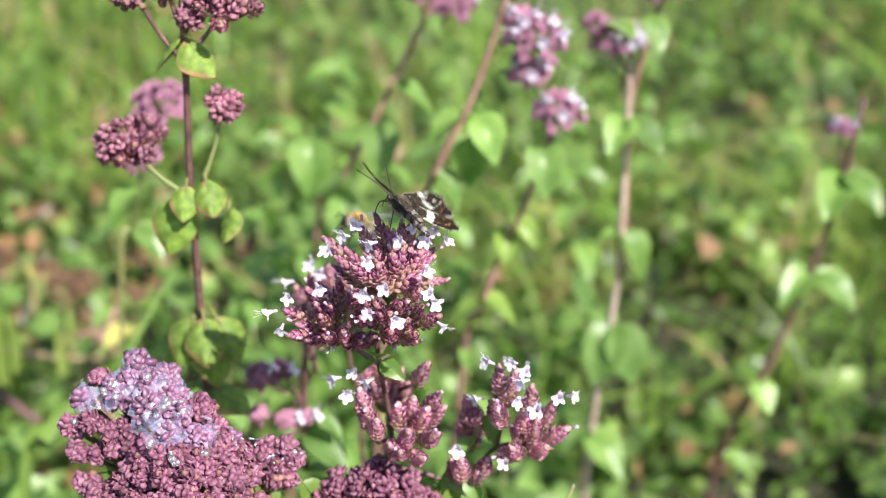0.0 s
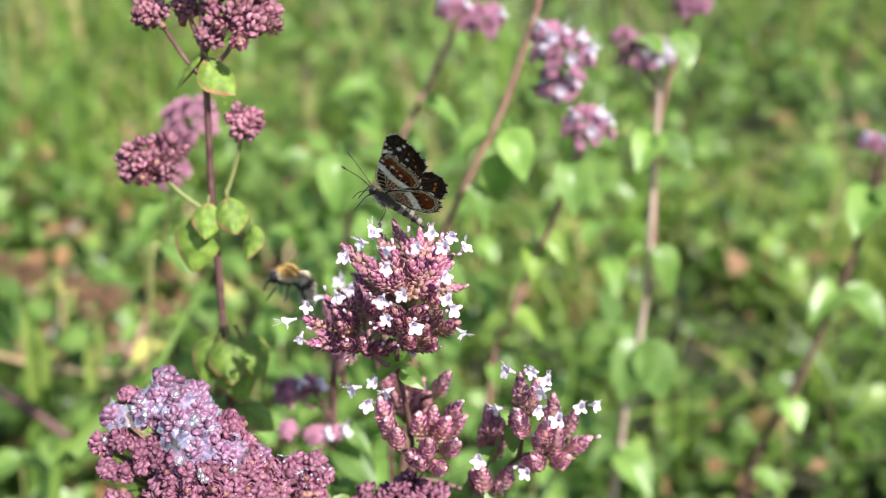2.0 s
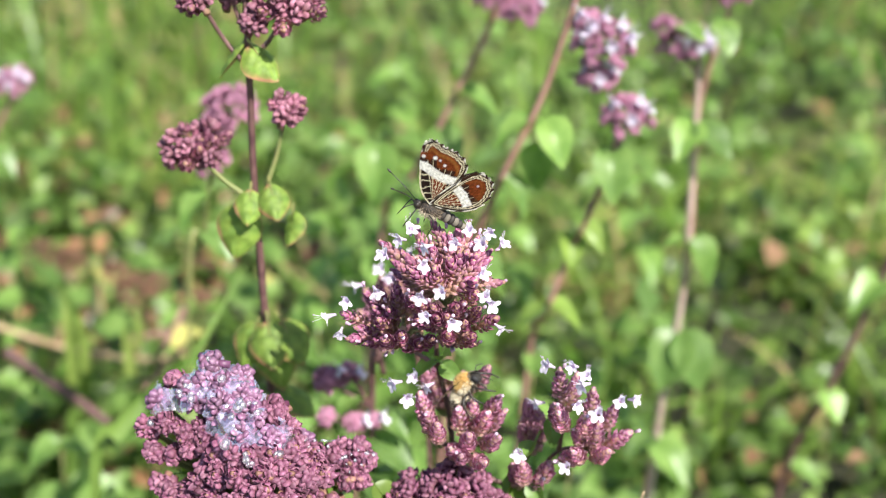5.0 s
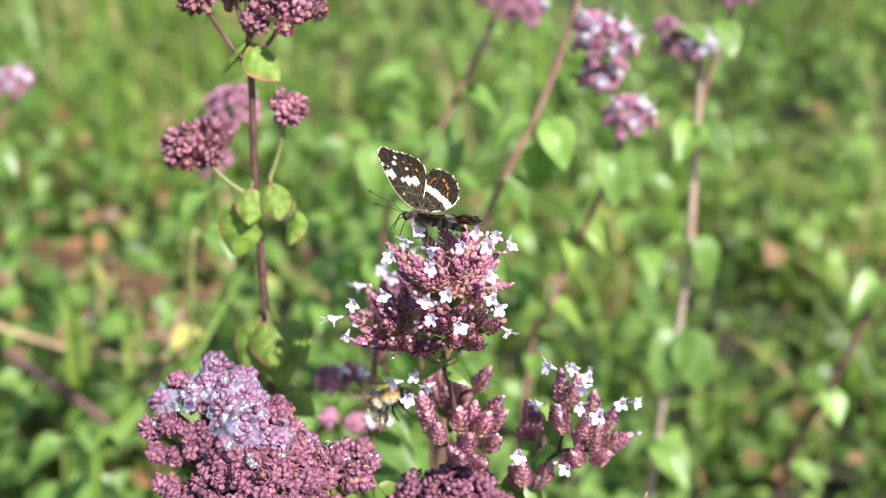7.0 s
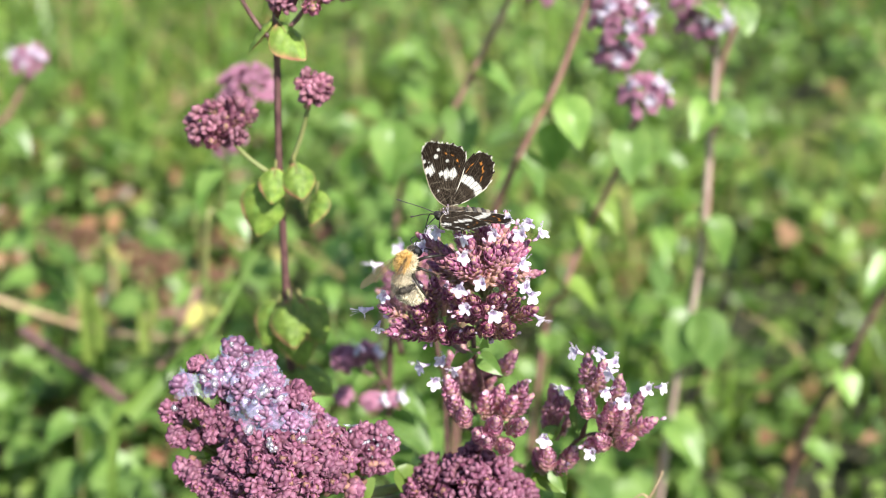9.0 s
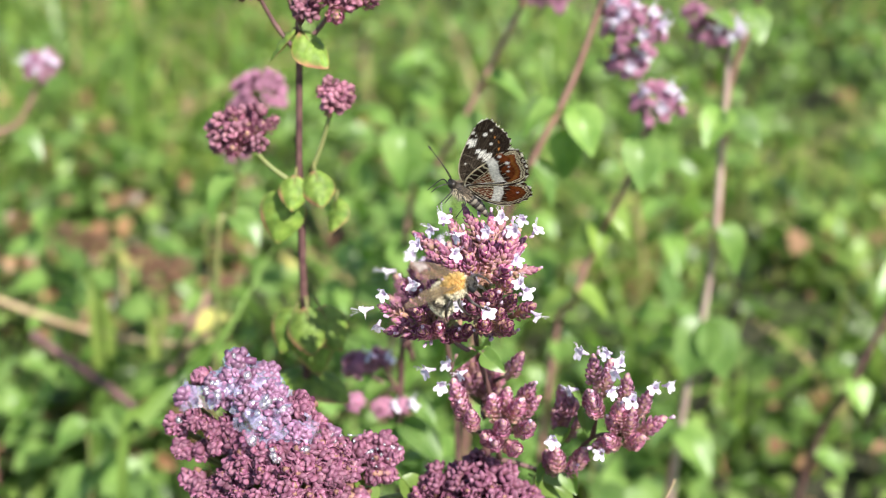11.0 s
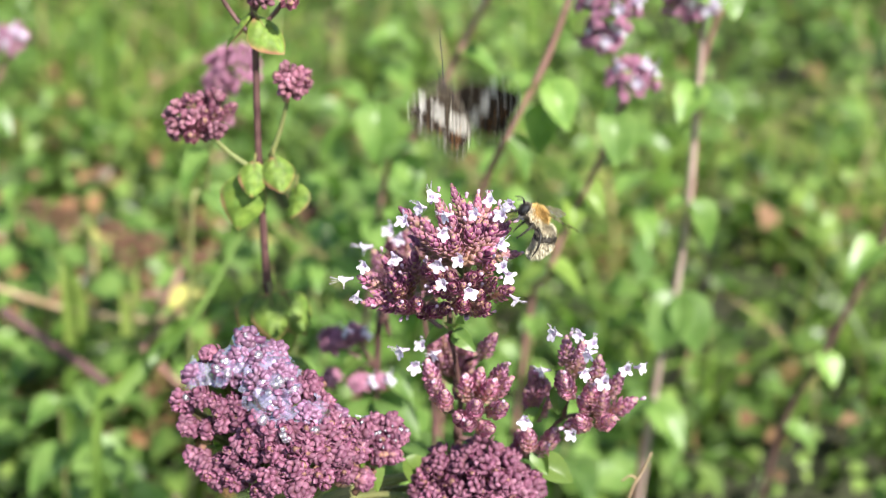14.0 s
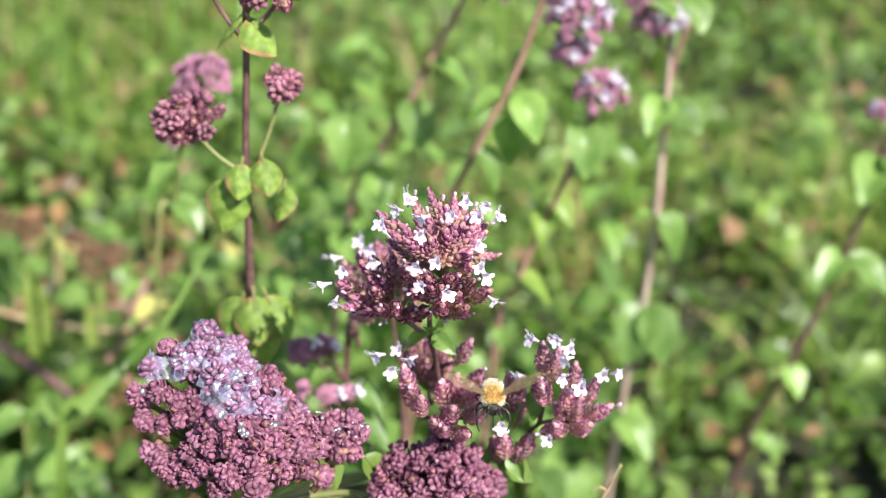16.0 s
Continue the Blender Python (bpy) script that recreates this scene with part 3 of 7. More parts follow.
herbs("low_herbs", 3, 17000, 0.52, 2.6, 0.005, 0.10, 0.021, M_HERB, "low green herbs and clover covering the meadow", 0.75,
      lambda x, y, rng: not inside(x, y, WITHERED) or rng.random() < 0.3)
herbs("fine_herbs", 4, 9000, 0.50, 1.5, 0.005, 0.12, 0.012, M_HERB, "fine small-leaved herbs between the oregano")
herbs("marjoram_growth", 5, 3000, 0.50, 1.3, 0.03, 0.17, 0.024, M_LEAF_BG, "fresh light green leaves of low oregano growth", 0.7,
      lambda x, y, rng: not (x > 0.10 and y < 0.85) or rng.random() < 0.3)
herbs("withered_growth", 6, 6000, 0.50, 1.2, 0.02, 0.13, 0.016, M_BROWN, "brown withered leaves among the low herbs", 0.6,
      lambda x, y, rng: inside(x, y, WITHERED) or rng.random() < (0.35 if x < -0.08 else 0.015))
blades("grass", 7, 8000, 0.60, 3.2, 0.15, 0.0042, M_GRASS, "fresh green meadow grass blades")
blades("tall_grass", 9, 1000, 0.85, 2.4, 0.28, 0.0075, M_GRASS, "tall broad sunlit grass blades", 0.6,
       lambda x, y, rng: x < -0.18 or x > 0.42)


blades("swept_grass", 10, 9000, 0.80, 3.0, 0.105, 0.0038, M_GRASS_PALE, "pale sunlit grass swept over sideways", 1.25,
       lambda x, y, rng: noise.noise((x * 7 + 4, y * 7, 3.3)) > (-0.05 if x > 0.05 else 0.10), 165)


def around(rng, count, reach):
    """Spots all round, outside the strip that the denser growth fills."""
    made = 0
    while made < count:
        a, r = rng.uniform(0, 6.28), reach * rng.random() ** 0.6
        x, y = r * math.cos(a), 0.4 + r * math.sin(a)
        if (y > 0.5 and abs(x) < 0.26 + 0.5 * y) or (abs(x) < 0.45 and -0.5 < y <= 0.5):
            continue
        made += 1
        yield x, y


def meadow_around():
    rng = random.Random(15)
    verts, faces = [], []
    for x, y in around(rng, 32000, 4.5):
        h, w, a, turn = rng.uniform(0.07, 0.22), rng.uniform(0.003, 0.007), rng.uniform(0, 6.28), rng.uniform(0, 6.28)
        bend, z0, i0 = rng.uniform(0.2, 0.9), ground_height(x, y), len(verts)
        for i in range(4):
            t = i / 3
            cx, cy = x + math.cos(a) * h * bend * t * t, y + math.sin(a) * h * bend * t * t
            hw = w * 0.5 * (1 - t ** 2) + 0.0002
            verts += [(cx - math.cos(turn) * hw, cy - math.sin(turn) * hw, z0 + h * t), (cx + math.cos(turn) * hw, cy + math.sin(turn) * hw, z0 + h * t)]
        faces += [(i0 + 2 * i, i0 + 2 * i + 1, i0 + 2 * i + 3, i0 + 2 * i + 2) for i in range(3)]
    stuff("outer_grass", verts, faces, M_GRASS, "green grass of the wider meadow", "grass")
    verts, faces = [], []
    for x, y in around(rng, 30000, 4.4):
        s, z = rng.uniform(0.016, 0.04), rng.uniform(0.01, 0.11) + ground_height(x, y)
        m = Euler((rng.gauss(0, 0.4), rng.gauss(0, 0.4), rng.uniform(0, 6.28))).to_matrix()
        i0 = len(verts)
        for p in ((0, -0.5, 0), (0.32, -0.1, 0.08), (0.22, 0.3, 0.04), (0, 0.5, -0.06), (-0.22, 0.3, 0.04), (-0.32, -0.1, 0.08)):
            v = m @ Vector(p) * s
            verts.append((x + v.x, y + v.y, z + v.z))
        faces += [(i0, i0 + 1, i0 + 2, i0 + 3), (i0, i0 + 3, i0 + 4, i0 + 5)]
    stuff("outer_herbs", verts, faces, M_HERB, "low herbs of the wider meadow", "plants")


meadow_around()


# ---- oregano plants ----
def stem_part(parent, pts, r0, r1, mat, name="stem", label="", seg=7):
    bm = bmesh.new()
    tube(bm, smooth_line(pts), r0, r1, seg)
    return part(name, finish(bm, name, mat), parent, label)


def head_part(parent, twigs, mat=None, name="flower_head", r0=0.0007, r1=0.0005):
    """The branching stalks of a head; its spikes hang on it."""
    bm = bmesh.new()
    for pts in twigs:
        tube(bm, smooth_line(pts, 4), r0, r1, 6)
    return part(name, finish(bm, name, mat or M_STEM), parent)


def spike_at(parent, foot, tip, k, meshes=None):
    """A spike from foot to tip."""
    meshes = meshes or SPIKES
    data = meshes[k % len(meshes)]
    d = Vector(tip) - Vector(foot)
    full = max(v.co.z for v in data.vertices)
    sc = min(1.3, max(0.8, d.length / full))
    return part("flower_spike", data, parent, "", aim(Vector(tip) - d.normalized() * full * sc, d, k * 1.3, sc))


def floret_at(parent, place, facing, k, size=1.0):
    rng = random.Random(k * 13 + 5)
    z = (Vector(facing).normalized() + Vector((rng.uniform(-0.9, 0.9), rng.uniform(-0.2, 0.5), rng.uniform(-0.5, 0.7)))).normalized()
    x = Vector((0, 0, 1)).cross(z)
    x = x.normalized() if x.length > 0.05 else Vector((1, 0, 0))
    m = Matrix((x, z.cross(x), z)).transposed().to_4x4()
    return part("floret", FLORETS[k % 4], parent, "", Matrix.Translation(place) @ m @ Matrix.Rotation(rng.uniform(-0.6, 0.6), 4, "Z") @ Matrix.Diagonal((size, size, size, 1)))


def spray(parent, node, tips, k, meshes=None):
    """Spikes whose tips are given, all growing out of one node."""
    node = Vector(node)
    for n, tip in enumerate(tips):
        d = Vector(tip) - node
        data = (meshes or (LONG_SPIKES if d.length > 0.0105 else SPIKES))
        data = data[(n + k) % len(data)]
        full = max(v.co.z for v in data.vertices)
        grow = d.normalized()
        grow = Vector((grow.x, grow.y * 0.8, grow.z + 0.1)).normalized()
        size = (1.02 if meshes is TALL_SPIKES else 0.92) + 0.2 * ((n * 37 + k * 11) % 10) / 10
        foot = Vector(tip) - grow * full * size
        part("flower_spike", data, parent, "", aim(foot, grow, n * 1.3 + k, size))
        twig_part(parent, [node, node.lerp(foot, 0.6) + Vector((0, 0, -0.0006)), foot + grow * 0.0008])


def blossoms(parent, centre, places, k, size):
    """Open florets that face away from centre."""
    for n, p in enumerate(places):
        d = (Vector(p) - Vector(centre)).normalized() + Vector((0, -0.45, 0.15))
        floret_at(parent, p, d, n + k, size * (1.1 if n % 3 == 0 else 0.95))


def main_plant():
    plant = empty_thing("oregano_plant", (0, 0, 0))
    tagged(plant, "flowering oregano with a dense purple head and white florets", "oregano plant")
    stem_part(plant, [(-0.0006, 0.2500, 0.2995), (0.0000, 0.2510, 0.2800), (0.0008, 0.2550, -0.0050)], 0.0010, 0.0013, M_STEM)
    # the tall head, with its own stalk
    head = head_part(plant, [[(-0.0006, 0.2500, 0.2995), (-0.0008, 0.2490, 0.3133), (-0.0023, 0.2480, 0.3249), (-0.0037, 0.2470, 0.3339), (-0.0039, 0.2470, 0.3412), (-0.0018, 0.2450, 0.3449)],
                             [(-0.0037, 0.2470, 0.3339), (-0.0088, 0.2470, 0.3380), (-0.0129, 0.2470, 0.3436)]], name="flower_head", r0=0.0007, r1=0.0006)
    tagged(head, "dense purple flower head with many white florets")
    spray(head, (0.0015, 0.2290, 0.3677), (
        (-0.0045, 0.2400, 0.3794), (-0.0020, 0.2380, 0.3780), (-0.0002, 0.2360, 0.3772), (0.0017, 0.2410, 0.3777), (0.0043, 0.2420, 0.3767), (0.0068, 0.2410, 0.3745), (0.0082, 0.2380, 0.3735), (0.0102, 0.2400, 0.3711), (0.0095, 0.2350, 0.3712), (0.0062, 0.2330, 0.3733), (0.0039, 0.2340, 0.3754), (0.0020, 0.2310, 0.3757), (-0.0007, 0.2300, 0.3762), (0.0131, 0.2360, 0.3640), (0.0080, 0.2300, 0.3690)), 1)
    spray(head, (-0.0021, 0.2280, 0.3667), (
        (-0.0082, 0.2400, 0.3780), (-0.0070, 0.2350, 0.3762), (-0.0044, 0.2330, 0.3777), (-0.0107, 0.2340, 0.3729), (-0.0091, 0.2270, 0.3730), (-0.0161, 0.2380, 0.3742), (-0.0144, 0.2350, 0.3716), (-0.0063, 0.2270, 0.3748), (-0.0036, 0.2260, 0.3743), (-0.0122, 0.2370, 0.3725)), 2)
    spray(head, (-0.0022, 0.2380, 0.3555), (
        (-0.0098, 0.2260, 0.3671), (-0.0068, 0.2230, 0.3665), (-0.0043, 0.2220, 0.3671), (0.0015, 0.2210, 0.3672), (0.0065, 0.2260, 0.3684), (-0.0007, 0.2210, 0.3648), (-0.0082, 0.2230, 0.3625), (-0.0055, 0.2240, 0.3603), (0.0037, 0.2220, 0.3679), (-0.0032, 0.2210, 0.3643)), 3, SPIKES)
    spray(head, (-0.0015, 0.2400, 0.3486), (
        (0.0107, 0.2310, 0.3579), (0.0071, 0.2310, 0.3504), (0.0053, 0.2270, 0.3557), (0.0036, 0.2240, 0.3619), (0.0066, 0.2270, 0.3633), (0.0016, 0.2330, 0.3479), (-0.0007, 0.2240, 0.3582)), 4, SPIKES)
    spray(head, (-0.0127, 0.2380, 0.3499), (
        (-0.0213, 0.2420, 0.3607), (-0.0172, 0.2410, 0.3609), (-0.0192, 0.2380, 0.3589), (-0.0126, 0.2420, 0.3621), (-0.0147, 0.2350, 0.3601), (-0.0258, 0.2380, 0.3555), (-0.0242, 0.2350, 0.3537), (-0.0247, 0.2340, 0.3507), (-0.0217, 0.2320, 0.3503), (-0.0154, 0.2240, 0.3570), (-0.0148, 0.2310, 0.3487), (-0.0167, 0.2310, 0.3581), (-0.0106, 0.2250, 0.3581)), 5, SPIKES)
    spray(head, (-0.0082, 0.2420, 0.3465), (
        (-0.0112, 0.2310, 0.3501), (-0.0073, 0.2290, 0.3525), (-0.0038, 0.2270, 0.3552), (-0.0056, 0.2330, 0.3485)), 6, SPIKES)
    # the back and the core of the head
    dome(head, (-0.0010, 0.2400, 0.3570), (-0.15, 0.80, 0.75), 55, 0.0172, 16, 21, LONG_SPIKES, 0.95, 1.0, 0.78, 0, True)
    dome(head, (-0.0120, 0.2440, 0.3440), (-0.45, 0.8, 0.4), 65, 0.0140, 10, 23, SPIKES, 0.95, 1.0, 0.75, 0, True)
    blossoms(head, (-0.0020, 0.2450, 0.3560), (
        (-0.0085, 0.2330, 0.3795), (0.0012, 0.2270, 0.3790), (-0.0108, 0.2290, 0.3791), (-0.0143, 0.2300, 0.3750), (-0.0051, 0.2220, 0.3810), (-0.0055, 0.2200, 0.3779), (-0.0064, 0.2180, 0.3715), (-0.0019, 0.2170, 0.3731),
        (-0.0052, 0.2170, 0.3673), (0.0002, 0.2160, 0.3661), (0.0069, 0.2240, 0.3734), (0.0074, 0.2220, 0.3689), (0.0086, 0.2230, 0.3661), (0.0108, 0.2260, 0.3580), (0.0042, 0.2310, 0.3801), (0.0069, 0.2270, 0.3789),
        (0.0087, 0.2320, 0.3789), (0.0114, 0.2340, 0.3751), (-0.0287, 0.2380, 0.3543), (-0.0239, 0.2370, 0.3589), (-0.0256, 0.2340, 0.3523), (-0.0166, 0.2320, 0.3643)), 0, 0.62)
    for k, (p, d) in enumerate((((-0.0044, 0.2460, 0.3357), (-1, -0.5, -0.12)), ((-0.0030, 0.2460, 0.3368), (0.25, -0.6, 0.7)), ((-0.0028, 0.2450, 0.3360), (0.8, -0.9, -0.25)))):
        leaf_at(head, LEAF_SMALL[k % 2], p, d, 20 * k, 0.75)
    # the lower branches
    low = head_part(plant, [
        [(-0.0006, 0.2500, 0.2995), (0.0080, 0.2490, 0.2985), (0.0189, 0.2470, 0.2953), (0.0209, 0.2450, 0.3019), (0.0262, 0.2430, 0.3115), (0.0331, 0.2430, 0.3127)],
        [(0.0262, 0.2430, 0.3115), (0.0265, 0.2420, 0.3170), (0.0271, 0.2410, 0.3223)],
        [(0.0147, 0.2500, 0.2975), (0.0180, 0.2505, 0.3020), (0.0205, 0.2510, 0.3061)],
        [(-0.0006, 0.2495, 0.3065), (0.0030, 0.2480, 0.3095), (0.0060, 0.2470, 0.3108)],
        [(-0.0006, 0.2495, 0.3065), (-0.0016, 0.2480, 0.3095), (-0.0027, 0.2460, 0.3108)],
        [(-0.0008, 0.2490, 0.3133), (-0.0012, 0.2580, 0.3090), (-0.0008, 0.2640, 0.3112)],
        [(-0.0008, 0.2640, 0.3112), (0.0015, 0.2590, 0.3170), (0.0040, 0.2540, 0.3222)]], name="branch")
    for k, (node, tips) in enumerate((
            ((0.0040, 0.2540, 0.3222), ((0.0088, 0.2470, 0.3345),)),
            ((0.0205, 0.2510, 0.3061), ((0.0178, 0.2470, 0.3232), (0.0219, 0.2470, 0.3171), (0.0161, 0.2480, 0.3180))))):
        spray(low, node, tips, k + 2, TALL_SPIKES)
    for k, (node, tips) in enumerate((
            ((0.0271, 0.2410, 0.3223), ((0.0245, 0.2370, 0.3417), (0.0293, 0.2390, 0.3382), (0.0227, 0.2300, 0.3362), (0.0237, 0.2270, 0.3352))),
            ((0.0331, 0.2430, 0.3127), ((0.0330, 0.2370, 0.3352), (0.0301, 0.2300, 0.3330), (0.0393, 0.2370, 0.3311), (0.0435, 0.2350, 0.3244), (0.0366, 0.2280, 0.3232), (0.0287, 0.2330, 0.3271),
                                        (0.0340, 0.2310, 0.3297), (0.0244, 0.2300, 0.3197), (0.0274, 0.2270, 0.3239))),
            ((0.0189, 0.2470, 0.2953), ((0.0239, 0.2340, 0.3164), (0.0140, 0.2350, 0.3140), (0.0210, 0.2320, 0.3132), (0.0161, 0.2300, 0.3186))))):
        spray(low, node, tips, k + 5, TALL_SPIKES)
    spray(low, (-0.0021, 0.2640, 0.3068), ((-0.0078, 0.2580, 0.3264), (-0.0043, 0.2590, 0.3280), (-0.0006, 0.2590, 0.3269), (0.0026, 0.2580, 0.3253), (-0.0052, 0.2570, 0.3216), (-0.0020, 0.2570, 0.3216), (0.0012, 0.2570, 0.3204), (0.0045, 0.2580, 0.3209), (0.0036, 0.2560, 0.3172), (-0.0080, 0.2590, 0.3213)), 1, ROSY_SPIKES)
    for k, (node, tips) in enumerate((
            ((-0.0033, 0.2475, 0.3093), ((-0.0082, 0.2360, 0.3346), (-0.0066, 0.2330, 0.3316), (-0.0039, 0.2290, 0.3304))),
            ((0.0026, 0.2470, 0.3120), ((0.0011, 0.2360, 0.3310), (0.0050, 0.2370, 0.3313), (0.0119, 0.2380, 0.3332), (0.0128, 0.2370, 0.3287), (0.0088, 0.2340, 0.3309), (-0.0010, 0.2260, 0.3254), (0.0015, 0.2230, 0.3256), (0.0036, 0.2250, 0.3303), (0.0111, 0.2260, 0.3290), (0.0074, 0.2240, 0.3228))),
            ((0.0215, 0.2500, 0.3109), ((0.0177, 0.2470, 0.3247), (0.0203, 0.2460, 0.3244), (0.0222, 0.2450, 0.3213))))):
        spray(low, node, tips, k + 8, TALL_SPIKES)
    blossoms(low, (0.0290, 0.2440, 0.3220), ((0.0215, 0.2330, 0.3440), (0.0273, 0.2330, 0.3437), (0.0306, 0.2330, 0.3412), (0.0295, 0.2310, 0.3398), (0.0281, 0.2260, 0.3378), (0.0201, 0.2400, 0.3283), (0.0330, 0.2270, 0.3347),
                                             (0.0390, 0.2330, 0.3339), (0.0423, 0.2340, 0.3337), (0.0153, 0.2280, 0.3226), (0.0265, 0.2270, 0.3193)), 1, 0.66)
    blossoms(low, (-0.0060, 0.2450, 0.3300), ((-0.0143, 0.2380, 0.3355), (-0.0093, 0.2380, 0.3371), (-0.0063, 0.2360, 0.3359), (-0.0109, 0.2360, 0.3325)), 2, 0.66)
    for k, (p, d) in enumerate((((0.0236, 0.2400, 0.3240), (0.1, -0.5, -0.6)), ((0.0200, 0.2420, 0.3150), (-0.5, -0.7, -0.2)), ((0.0160, 0.2400, 0.3066), (-0.6, -0.5, -0.3)), ((0.0195, 0.2360, 0.3080), (0.2, -0.6, -0.6)))):
        leaf_at(low, LEAF_SMALL[k % 2], p, d, 15 * k, 0.8)
    return plant, head


PLANT, HEAD = main_plant()


def rear_plant():
    """A paler flowering stem close behind the main head."""
    plant = empty_thing("oregano_plant", (0, 0, 0))
    tagged(plant, "pink flowering oregano close behind the dense head", "oregano plant")
    stem_part(plant, [(-0.0118, 0.2920, 0.3148), (-0.0094, 0.2950, 0.2942), (-0.0076, 0.3000, 0.2652), (-0.0028, 0.3100, -0.0050)], 0.0006, 0.0008, M_STEM)
    fan = head_part(plant, [[(-0.0118, 0.2920, 0.3119), (-0.0126, 0.2920, 0.3195)], [(-0.0118, 0.2920, 0.3119), (-0.0189, 0.2900, 0.3188)], [(-0.0118, 0.2920, 0.3119), (-0.0059, 0.2920, 0.3205)]], M_STEM_GREEN)
    for k, (a, z) in enumerate((
            ((-0.0139, 0.2900, 0.3207), (-0.0153, 0.2880, 0.3390)), ((-0.0113, 0.2900, 0.3207), (-0.0101, 0.2900, 0.3409)), ((-0.0165, 0.2880, 0.3210), (-0.0201, 0.2860, 0.3374)), ((-0.0181, 0.2880, 0.3191), (-0.0248, 0.2860, 0.3330)),
            ((-0.0086, 0.2920, 0.3195), (-0.0061, 0.2920, 0.3369)), ((-0.0188, 0.2860, 0.3185), (-0.0267, 0.2840, 0.3270)), ((-0.0132, 0.2840, 0.3226), (-0.0146, 0.2800, 0.3357)), ((-0.0094, 0.2860, 0.3195), (-0.0071, 0.2840, 0.3334)),
            ((-0.0164, 0.2840, 0.3189), (-0.0207, 0.2800, 0.3304)), ((-0.0173, 0.2860, 0.3138), (-0.0233, 0.2820, 0.3182)), ((-0.0109, 0.2860, 0.3158), (-0.0124, 0.2800, 0.3269)), ((-0.0062, 0.2920, 0.3158), (-0.0009, 0.2920, 0.3306)))):
        spike_at(fan, a, z, k, ROSY_SPIKES)
    for k, (p, f) in enumerate((((-0.0197, 0.2840, 0.3400), (-0.2, -0.8, 0.6)), ((-0.0267, 0.2830, 0.3352), (-0.7, -0.5, 0.4)), ((-0.0125, 0.2860, 0.3431), (0.1, -0.6, 0.8)), ((-0.0172, 0.2810, 0.3395), (-0.1, -0.9, 0.4)))):
        floret_at(fan, p, f, k + 3, 0.75)
    return plant


rear_plant()


